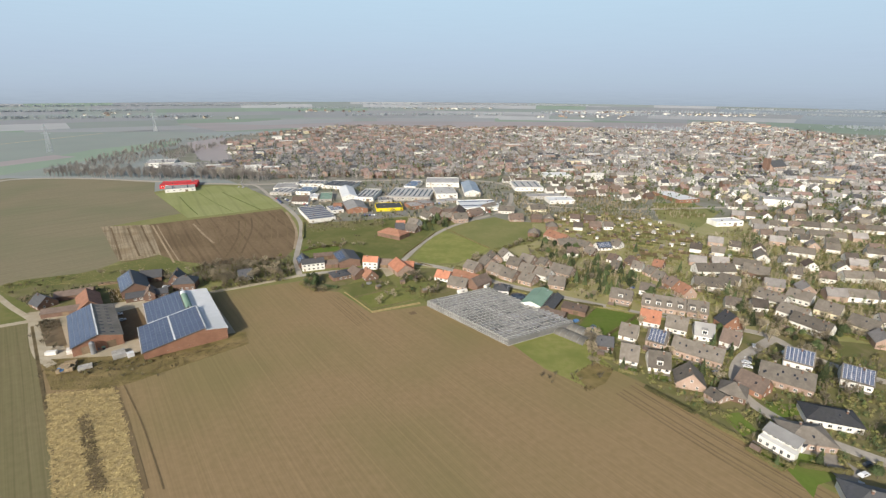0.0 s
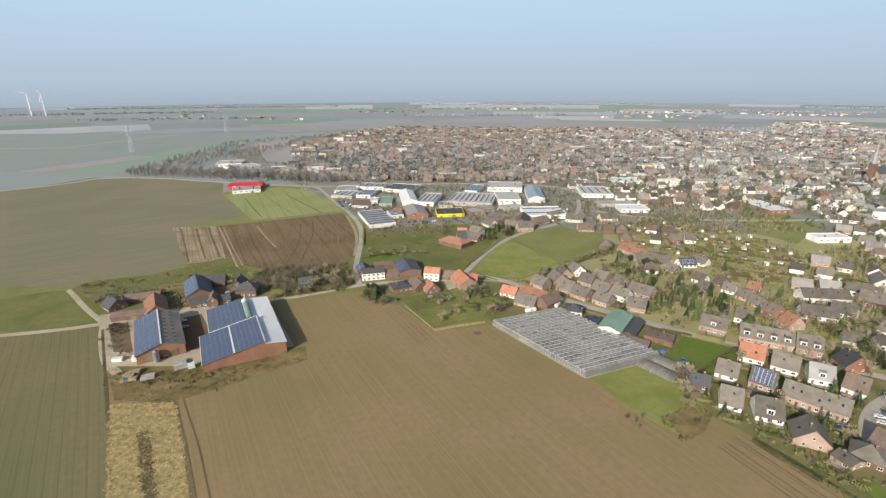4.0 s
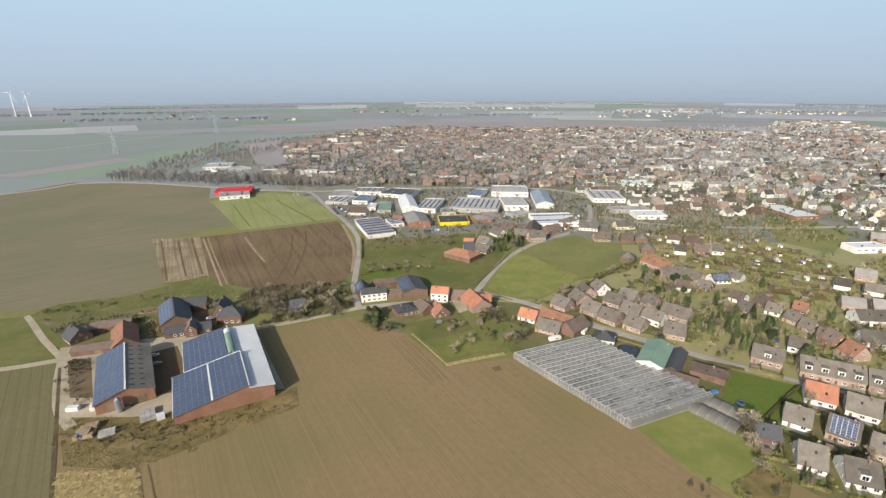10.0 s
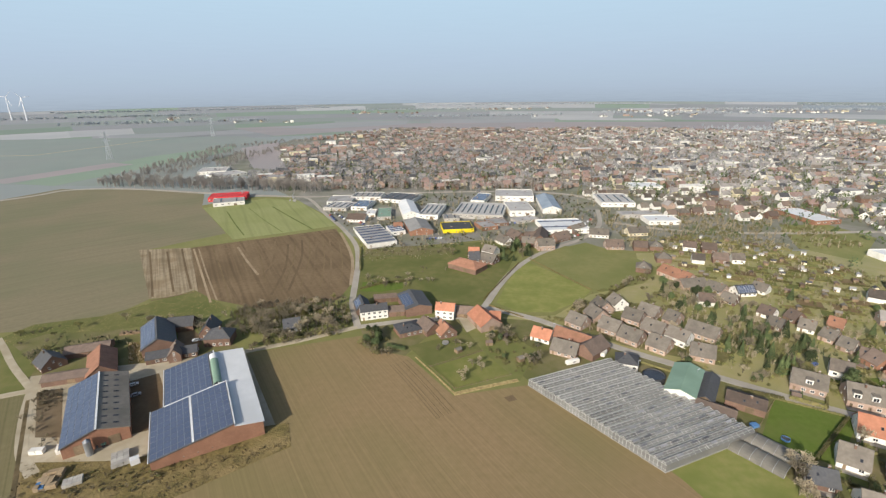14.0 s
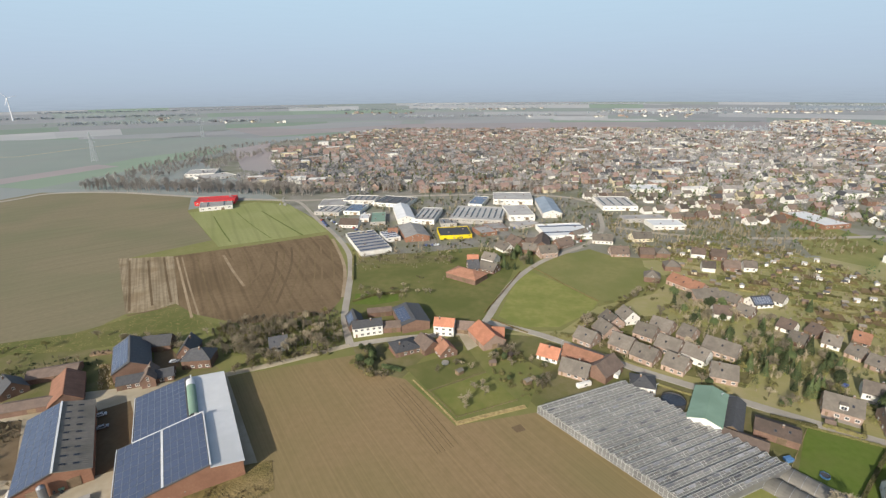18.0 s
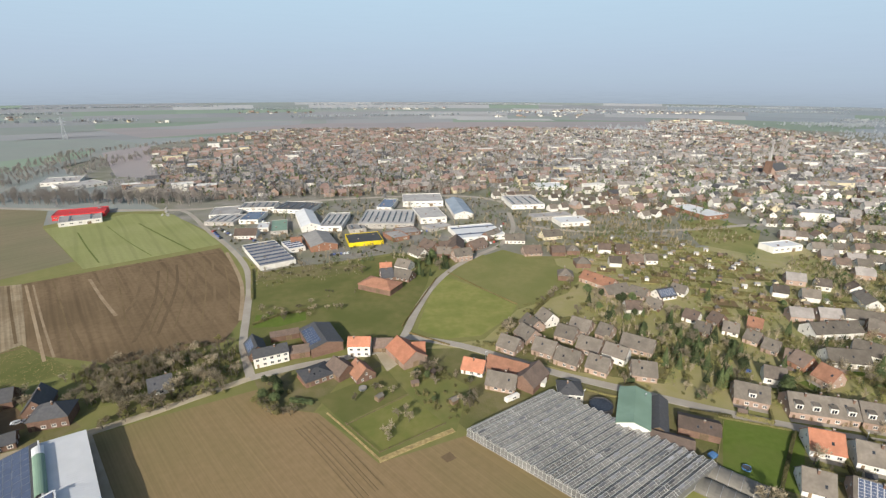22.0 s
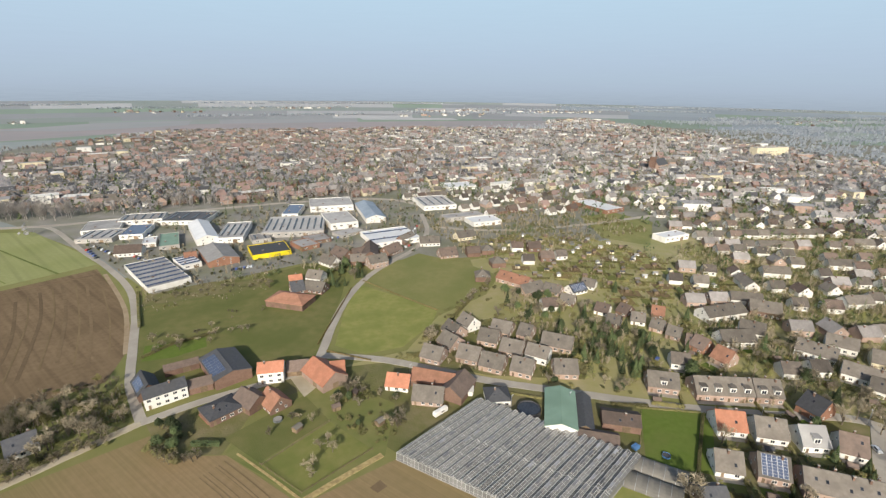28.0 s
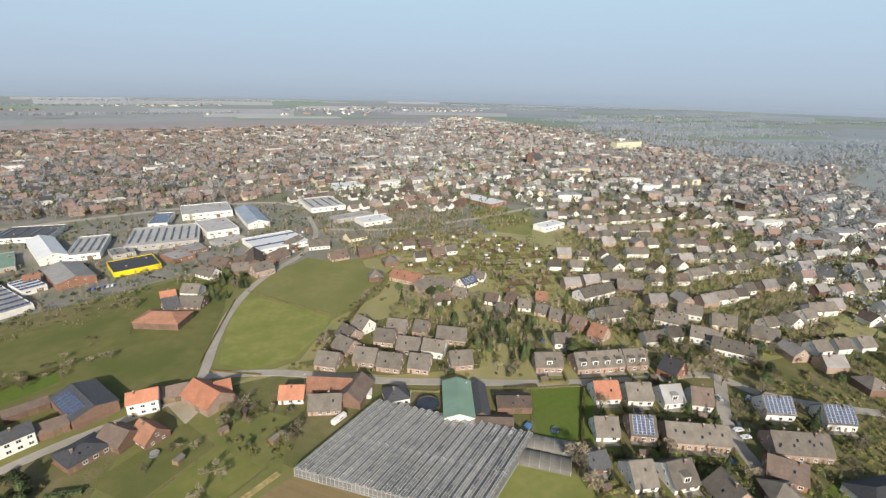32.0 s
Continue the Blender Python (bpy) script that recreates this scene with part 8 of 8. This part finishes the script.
def caravan(x, y, turn, L=6.0, label="white caravan parked on the grass"):
    ob = thing("caravan", label, "caravan", pose(x, y, 0.1, 0, 0, turn))
    bm = bmesh.new()
    v = box(bm, -L / 2, L / 2, -1.1, 1.1, 0.5, 2.6)
    bmesh.ops.bevel(bm, geom=bm.edges[:], offset=0.25, segments=2, affect="EDGES")
    part("body", bm, "white", ob)
    share("window", WIN, ob, scaled(0.4, -1.12, 1.8, 2.0, 1, 0.7))
    for s in (-1, 1):
        bm = bmesh.new()
        bmesh.ops.create_cone(bm, cap_ends=True, segments=12, radius1=0.35, radius2=0.35, depth=0.25, matrix=pose(0, s * 0.9, 0.35, 90))
        part("wheel", bm, "tile_dark", ob)


caravan(*(33.3, 293.3), 22, 7.5)
caravan(*(51.6, 302.0), 60, 6.0, "white trailer standing beside the greenhouse")
stack("tarpaulin", "blue tarpaulin over stacked goods", "tarpaulin", *(97.8, 247.7), 15, 3, 2.4, 1.2, "blue", 2, 2, 1)

# belt of trees along the lane and round the old farm
patch("thicket_ground", ((-149.1, 318.5), (-89.7, 333.8), (-93.5, 358.4), (-108.0, 362.3), (-136.6, 355.8), (-166.7, 351.2)), "grass", 0.12, "green ground under the thicket", "grass")
grove(["brush", "bare", "bare", "bush", "bud", "bud"], [(-149.1, 318.5), (-89.7, 333.8), (-93.5, 358.4), (-108.0, 362.3), (-136.6, 355.8), (-166.7, 351.2)], 42, 0.75, 12)
grove(["brush", "bare", "bush", "bud"], [(-174.4, 344.1), (-135.2, 326.4), (-92.4, 345.2), (-96.0, 370.2), (-136.3, 369.7), (-169.1, 356.3)], 60, 0.7, 13)
grove(["bush", "brush", "bud"], [(-289.1, 314.1), (-263.1, 331.7), (-226.2, 315.1), (-243.9, 285.8)], 22, 0.7, 14)
grove(["brush"], [(-201.5, 236.3), (-227.2, 266.8), (-211.7, 264.9), (-189.5, 234.9)], 26, 0.55, 15)
grove(["brush", "bush"], [(-185.5, 207.7), (-180.9, 214.3), (-145.7, 219.2), (-132.9, 219.5), (-135.1, 209.4), (-161.2, 205.9)], 44, 0.45, 16)
grove(["bare", "bush", "bare", "bud", "round"], [(-10.0, 309.0), (-6.0, 322.0), (3.0, 327.0), (18.0, 314.0), (19.0, 295.0), (5.5, 283.5), (-4.0, 296.0)], 26, 0.6, 17)
grove(["bare"], [(-45.0, 302.0), (-35.0, 313.0), (-16.0, 319.0), (-17.0, 308.0), (-36.0, 296.0)], 5, 0.5, 27)
grove(["bare", "bare"], [(-28.0, 286.0), (-12.4, 294.8), (-8.0, 288.0), (-22.0, 277.0)], 6, 0.6, 18)
grove(["bare", "bush", "bare"], [(-96.3, 410.3), (-58.7, 411.7), (-60.5, 390.4), (-89.0, 385.0)], 18, 0.45, 19)
grove(["brush", "bush", "bare", "brush"], [(-108.4, 459.2), (-30.8, 459.4), (-29.9, 494.4), (-78.6, 482.7)], 34, 0.5, 20)
grove(["round", "fir", "bush", "bare"], [(-8.5, 489.0), (37.6, 520.1), (38.8, 476.9), (5.8, 461.0)], 14, 0.8, 21)
grove(["bare", "round", "bush", "bud", "bush", "fir"], [(95.0, 362.0), (125.0, 352.0), (165.0, 355.0), (160.0, 385.0), (140.0, 400.0), (100.0, 392.0)], 38, 0.85, 23)
grove(["bush", "bare", "bud", "bush"], [(40.0, 350.0), (52.0, 347.0), (66.0, 370.0), (100.0, 396.0), (118.0, 404.0), (112.0, 412.0), (82.0, 392.0)], 40, 0.7, 24)
grove(["fir", "round", "bush", "fir", "bare", "bush", "bud"], [(108.0, 300.0), (128.0, 284.0), (150.0, 292.0), (165.0, 318.0), (140.0, 345.0), (118.0, 318.0)], 46, 0.85, 25)
grove(["bush", "bush", "bare", "round"], [(88.0, 297.0), (128.0, 271.0), (132.0, 279.0), (100.0, 296.0)], 14, 0.6, 26)
grove(["bare", "bare", "bush", "round", "bud"], [(196.0, 232.0), (225.0, 226.0), (236.0, 215.0), (222.0, 200.0), (206.0, 212.0)], 22, 0.85, 28)
grove(["bare", "bush", "fir", "bud"], [(190.0, 270.0), (225.0, 255.0), (240.0, 285.0), (205.0, 315.0)], 26, 0.8, 29)
plant("round", *(25.9, 480.2), 1.3)
plant("fir", *(117.8, 307.5), 0.9)
plant("bare", *(199.2, 227.9), 1.2)
plant("bare", *(97.5, 222.0), 1.1)
grove(["round", "bush", "brush", "bush"], [(-80.3, 322.2), (-72.1, 332.0), (-64.4, 316.1), (-72.1, 308.1)], 20, 0.75, 22)


# ---- undergrowth of the gardens ----
def undergrowth(pts, n, mat, label, seed, h0, h1, size, flat=False, clear=0.8):
    """Shrubs, hedges and small trees that nobody could count, heaped leaf by leaf inside an outline."""
    rnd = random.Random(seed)
    xs, ys = [p[0] for p in pts], [p[1] for p in pts]
    near = [t for t in TAKEN if min(xs) - 30 < t[0] < max(xs) + 30 and min(ys) - 30 < t[1] < max(ys) + 30]
    vs, fs = [], []
    done = tries = 0
    while done < n and tries < n * 10:
        tries += 1
        x, y = rnd.uniform(min(xs), max(xs)), rnd.uniform(min(ys), max(ys))
        if not inside(x, y, pts) or (not flat) and noise.noise((x * 0.05, y * 0.05, seed)) < -0.25 or any((x - a) ** 2 + (y - b) ** 2 < (c * clear + 0.8) ** 2 for a, b, c in near):
            continue
        h = rnd.uniform(h0, h1) * rnd.uniform(0.6, 1.0)
        w = rnd.uniform(0.35, 0.6) * h + 0.4
        for _ in range(4 if flat else 0):
            u = Vector((rnd.gauss(0, 1), rnd.gauss(0, 1), rnd.gauss(0, 0.12))).normalized() * size * rnd.uniform(0.8, 2.2)
            v = Vector((-u.y, u.x, rnd.gauss(0, 0.06))).normalized() * size * rnd.uniform(0.25, 0.5)
            c, b = Vector((x + rnd.gauss(0, 0.5), y + rnd.gauss(0, 0.5), rnd.uniform(h0, h1))), len(vs)
            vs.extend(tuple(c + q) for q in (-u - v, u - v, u + v, -u + v))
            fs.append((b, b + 1, b + 2, b + 3))
        if not flat and mat in ("twigs", "dark_brush"):
            fan_of(vs, fs, x, y, h, int(14 + 4 * h), 0.05 + size * 0.09, rnd)
        elif not flat:
            tall = mat == "leaf" and rnd.random() < 0.6
            crown_of(vs, fs, x, y, h * (1.3 if tall else 1), w * (0.42 if tall else 0.8), int(26 + 16 * h), size * 0.62, rnd, tall)
        done += 1
    tagged(new("garden_shrubs", mesh_of("garden_shrubs", vs, fs, mat)), label, "shrubs", kind="stuff")


VILLAGE = [(95, 300), (140, 272), (165, 250), (215, 225), (300, 205), (440, 320), (420, 440), (300, 420), (285, 345), (215, 318), (170, 350), (130, 392), (95, 350)]
GARDENS = [(100, 205), (122, 165), (145, 130), (230, 110), (330, 190), (205, 205), (140, 236), (105, 225)]
ALLOT = [(118, 496), (153, 506), (235, 540), (279, 424), (281, 351), (225, 320), (185, 350), (165, 394), (150, 438)]
M["shrub"] = surface("yellow_green_shrubs", (0.245, 0.25, 0.078), (0.30, 0.285, 0.105), 0.4, 0.85, (0.19, 0.215, 0.064), 0.1, own=0.2)
undergrowth(VILLAGE, 820, "hedge", "dense green garden shrubs between the houses", 1, 1.0, 4.5, 0.34)
undergrowth(VILLAGE, 900, "shrub", "yellow-green budding shrubs between the houses", 31, 0.8, 3.6, 0.32)
undergrowth(VILLAGE, 900, "twigs", "leafless garden trees and shrubs between houses", 2, 2.0, 8.5, 0.34)
undergrowth(VILLAGE, 340, "leaf", "dark evergreen shrubs between the houses", 3, 1.5, 7.0, 0.36)
undergrowth(GARDENS, 560, "hedge", "green shrubs of the gardens at the field", 4, 0.8, 3.0, 0.34)
undergrowth(GARDENS, 260, "shrub", "yellow-green shrubs of the gardens at the field", 34, 0.6, 2.4, 0.34)
undergrowth(GARDENS, 480, "twigs", "leafless shrubs of the gardens at the field", 5, 1.5, 5.0, 0.28)
undergrowth(GARDENS, 330, "leaf", "dark evergreen shrubs of the gardens", 6, 1.0, 3.5, 0.34)
undergrowth(ALLOT, 700, "hedge", "hedges and shrubs of the allotments", 7, 0.6, 2.4, 0.36)
undergrowth(ALLOT, 700, "shrub", "yellow-green beds and shrubs of the allotments", 37, 0.4, 1.6, 0.36)
undergrowth(ALLOT, 420, "twigs", "bare fruit trees of the allotments", 8, 1.5, 4.5, 0.3)
undergrowth([(300, 205), (470, 250), (640, 340), (640, 480), (460, 560), (340, 470), (300, 420), (420, 440), (440, 320)], 520, "hedge", "green gardens of the town's edge", 38, 1.5, 5.5, 0.6)
undergrowth([(300, 205), (470, 250), (640, 340), (640, 480), (460, 560), (340, 470), (300, 420), (420, 440), (440, 320)], 800, "twigs", "bare trees of the town's edge", 39, 3, 9, 0.5)
undergrowth([(-198.4, 234.7), (-225.5, 266.8), (-213.0, 267.1), (-187.6, 234.9)], 90, "twigs", "brown tangled scrub beside the farm hall", 9, 0.8, 2.0, 0.3)
undergrowth([(-185.0, 207.2), (-180.9, 214.3), (-146.6, 220.6), (-134.2, 221.7), (-101.5, 238.5), (-94.5, 232.1), (-125.6, 214.3), (-161.2, 205.9)], 260, "dark_brush", "dry weeds and brambles on rough ground", 10, 0.4, 1.3, 0.3)
undergrowth([(-149.1, 318.5), (-89.7, 333.8), (-93.5, 358.4), (-108.0, 362.3), (-136.6, 355.8), (-166.7, 351.2)], 170, "twigs", "leafless thicket along the lane", 11, 1.5, 5.5, 0.3)
undergrowth([(-149.1, 318.5), (-89.7, 333.8), (-93.5, 358.4), (-108.0, 362.3), (-136.6, 355.8), (-166.7, 351.2)], 110, "hedge", "green undergrowth of the thicket", 12, 0.8, 3.0, 0.36)
undergrowth([(-166.6, 335.2), (-133.9, 323.1), (-89.6, 340.7), (-96.0, 370.2), (-136.3, 369.7), (-168.0, 353.8)], 200, "twigs", "leafless thicket behind the lane", 13, 1.5, 5.0, 0.3)
undergrowth([(-10.0, 308.0), (-4.0, 324.0), (4.0, 328.0), (18.0, 314.0), (20.0, 294.0), (6.0, 282.0), (-4.0, 295.0)], 90, "hedge", "shrubs and weeds of the orchard", 14, 0.6, 2.2, 0.32)
undergrowth([(-104.8, 440.1), (-30.9, 454.1), (-29.8, 501.0), (-79.8, 494.7), (-107.5, 473.9)], 150, "twigs", "rough scrub behind the works halls", 15, 0.6, 2.8, 0.3)
undergrowth([(22.4, 338.1), (43.8, 338.1), (88.3, 389.8), (71.1, 385.8)], 70, "hedge", "hedgerow beside the pasture", 16, 0.8, 2.6, 0.34)
undergrowth([(-190, 640), (-110, 470), (-20, 480), (90, 500), (140, 570), (150, 690), (-80, 700)], 380, "hedge", "shrubs between the works halls", 17, 0.6, 3.0, 0.5)

FARM_GARDEN = [(-262, 300), (-240, 318), (-206, 316), (-206, 306), (-222, 312), (-240, 300), (-246, 286)]
undergrowth(FARM_GARDEN, 40, "leaf", "dark evergreens of the farm garden", 73, 0.8, 3.0, 0.3)
undergrowth(FARM_GARDEN, 60, "twigs", "bare shrubs of the farm garden", 74, 1.5, 4.5, 0.3)
undergrowth([(-211, 310), (-203, 312), (-187, 291), (-196, 290)], 60, "twigs", "brown shrubs beside the orange barn", 75, 0.8, 3.0, 0.3)
patch("farm_plot", ((-211, 311), (-203, 312), (-187, 291), (-196, 289)), "weeds", 0.13, "dry grass beside the old barn", "grass")
BELT = [(-149.1, 318.5), (-89.7, 333.8), (-93.5, 358.4), (-108.0, 362.3), (-136.6, 355.8), (-166.7, 351.2)]
# dark evergreens added to stand for shade among the bare trunks
undergrowth(BELT, 45, "leaf", "dark evergreens added for shade under the lane's trees", 71, 1.0, 3.6, 0.34)
undergrowth(BELT, 110, "twigs", "tall bare trees along the lane", 72, 5.0, 10.0, 0.3)
ESTATE = [(38, 338), (62, 368), (92, 366), (128, 347), (134, 318), (108, 291), (68, 311)]
undergrowth(ESTATE, 130, "hedge", "low garden hedges and shrubs of the estate", 68, 0.7, 2.2, 0.3, clear=0.7)
undergrowth(ESTATE, 70, "leaf", "small dark evergreens of the estate", 69, 0.8, 3.2, 0.3, clear=0.7)
undergrowth(ESTATE, 60, "twigs", "small bare garden trees of the estate", 70, 1.5, 5.0, 0.3, clear=0.7)
WORKS = [(-190, 640), (-110, 470), (-20, 480), (90, 500), (140, 570), (150, 690), (-80, 700)]
undergrowth(WORKS, 90, "leaf", "dark conifers between the works halls", 64, 3.0, 9.0, 0.45)
undergrowth(WORKS, 160, "twigs", "bare yard trees between the works halls", 65, 4.0, 10.0, 0.5)
GREENBELT = [(180, 500), (262, 500), (300, 560), (400, 560), (430, 640), (300, 640), (190, 600)]
undergrowth(GREENBELT, 260, "twigs", "bare trees round the car parks of the town", 66, 3.0, 9.0, 0.5)
undergrowth(GREENBELT, 140, "leaf", "dark evergreens round the car parks of the town", 67, 2.0, 7.0, 0.5)
OUTSKIRT = [(330, 195), (400, 155), (560, 135), (700, 205), (640, 250), (470, 325)]
undergrowth(OUTSKIRT, 260, "twigs", "bare trees of the town's outskirts", 76, 4.0, 10.0, 0.5)
undergrowth(OUTSKIRT, 170, "hedge", "green shrubs of the town's outskirts", 77, 1.5, 5.0, 0.5)
undergrowth(OUTSKIRT, 110, "leaf", "dark evergreens of the town's outskirts", 78, 2.0, 8.0, 0.5)
EAST = [(198, 232), (225, 226), (330, 208), (470, 262), (560, 420), (430, 470), (310, 405), (232, 330), (205, 290)]
undergrowth(EAST, 420, "leaf", "dark evergreens between the white terraces", 61, 2.0, 8.0, 0.42)
undergrowth(EAST, 420, "hedge", "dull green shrubs between the white terraces", 62, 1.5, 5.0, 0.4)
undergrowth(EAST, 520, "twigs", "bare trees between the white terraces", 63, 4.0, 11.0, 0.4)

# straw and dry tufts
let_light_through(M["shrub"], 0.3)
let_light_through(M["dark_brush"])
STRIP = [(-168, 191), (-139, 194), (-96, 132), (-60, 80), (-86, 80), (-126, 133)]
undergrowth(STRIP, 5200, "tuft", "loose pale straw lying on the stubble", 51, 0.16, 0.3, 0.4, True)
undergrowth([(-143.0, 173.8), (-140.6, 175.5), (-107.4, 132.5), (-112.7, 132.7)], 240, "dark_brush", "dark weeds along a worn strip", 52, 0.2, 0.4, 0.5, True)
undergrowth([(-168, 194), (-192, 221), (-152, 223), (-111, 242), (-97, 246), (-91, 232), (-123, 207), (-141, 193)], 700, "dark_brush", "dry grass tufts beside the farm hall", 53, 0.16, 0.4, 0.22, True)
undergrowth([(75.0, 189.9), (93.7, 206.1), (100.8, 197.2), (91.2, 183.8), (79.9, 177.6)], 130, "dark_brush", "tangled brambles at the field corner", 54, 0.4, 1.6, 0.3)
undergrowth([(-289.1, 314.1), (-284.2, 331.4), (-250.3, 343.2), (-232.1, 361.5), (-212.4, 384.1), (-180.5, 360.4), (-168.0, 353.8), (-201.5, 334.7), (-230.0, 325.1), (-267.1, 319.7), (-275.5, 306.8)], 700, "tuft", "dry straw-coloured grass of the verge", 55, 0.12, 0.35, 0.16, True)
undergrowth([(-190, 640), (-110, 470), (-20, 480), (90, 500), (140, 570), (150, 690), (-80, 700)], 260, "twigs", "bare trees between the works halls", 57, 2.0, 7.0, 0.5)
undergrowth([(125, 470), (200, 470), (330, 480), (330, 560), (140, 620), (125, 560)], 420, "twigs", "bare trees between allotments and town", 58, 2.0, 7.5, 0.5)
undergrowth([(125, 470), (200, 470), (330, 480), (330, 560), (140, 620), (125, 560)], 360, "hedge", "green shrubs between allotments and town", 59, 1.0, 4.5, 0.5)

# gardens at the field's edge
patch("house_lawn", ((137.3, 128.5), (150.0, 132.4), (152.9, 122.7), (142.8, 120.3), (136.8, 115.0)), "lawn", 0.186, "bright mown lawn beside the white house", "lawn")
patch("drive", ((153.1, 137.3), (160.4, 137.8), (164.1, 125.9), (157.8, 119.5), (152.9, 122.7)), "paving", 0.194, "grey paved drive beside the white house", "drive")
patch("house_lawn", ((132.1, 159.1), (141.0, 160.5), (140.8, 148.6), (132.8, 145.8)), "lawn", 0.18, "small bright lawn at the field edge", "lawn")
patch("house_lawn", ((156.7, 165.3), (171.7, 164.6), (166.9, 157.5), (151.0, 154.7)), "lawn", 0.19, "bright garden lawn before a bungalow", "lawn")
for spot, size in (((145.4, 182.2), 1.0), ((205.3, 203.7), 1.1), ((200.7, 189.8), 1.2), ((177.5, 180.7), 1.0), ((196.4, 165.4), 1.3), ((95.3, 219.1), 1.1), ((189.7, 228.0), 1.1), ((198.1, 218.3), 0.9)):
    plant("bare", *spot, size)

# orchard plots and their fence
patch("orchard_lawn", ((-52.5, 309.2), (-19.7, 326.8), (-11.9, 305.8), (-40.0, 290.7)), "grass", 0.14, "fresh green garden lawn behind a bungalow", "lawn")
patch("orchard_plot", ((-39.0, 288.8), (-11.5, 304.5), (0.9, 283.5), (-26.4, 271.1)), "meadow_bright", 0.13, "olive rough grass plot beside the lawn", "meadow")


def fence(a, b, step=2.5, h=1.2, label="low wooden post and rail fence"):
    ln = math.hypot(b[0] - a[0], b[1] - a[1])
    ob = thing("fence", label, "fence", pose(a[0], a[1], 0.1, 0, 0, math.degrees(math.atan2(b[1] - a[1], b[0] - a[0]))), "fences")
    n = max(2, int(ln / step))
    for i in range(n + 1):
        share("post", DOOR, ob, scaled(ln * i / n, 0, -0.1, 0.12, 0.12, h + 0.1))
    for z in (0.45, 0.95):
        bm = bmesh.new()
        box(bm, 0, ln, -0.09, -0.062, z, z + 0.12)
        part("rail", bm, "wood", ob)


fence((-39.0, 288.8), (-12.0, 304.7), 4)
fence((-26.5, 270.6), (-39.6, 289.9), 4)
fence((-26.5, 270.6), (1.2, 282.8), 4)
fence((116.0, 264.2), (92.3, 239.6), 3, 1.5, "wooden garden fence along the lawn")
fence((126.9, 178.7), (131.3, 160.9), 3, 1.3, "garden fence at the field edge")
fence((131.1, 160.6), (135.6, 140.2), 3, 1.3, "garden fence at the field edge")
for spot, turn, k in (((-34.1, 324.0), 20, 2), ((-24.9, 304.0), 40, 0), ((-8.0, 312.0), 10, 2), ((7.4, 296.1), 30, 0), ((1.4, 319.0), 60, 2), ((-12.7, 333.0), 15, 0)):
    put_hut(*spot, turn, k)
patch("farm_court", ((-26.4, 348.6), (-19.0, 350.7), (-12.9, 332.2), (-20.1, 325.4)), "dirt", 0.17, "pale gravel court before the red-roofed barn", "yard")
patch("house_terrace", ((-63.4, 328.5), (-57.2, 328.9), (-52.3, 320.8), (-59.1, 320.1)), "tile_rust", 0.17, "red paved terrace beside the bungalow", "terrace")
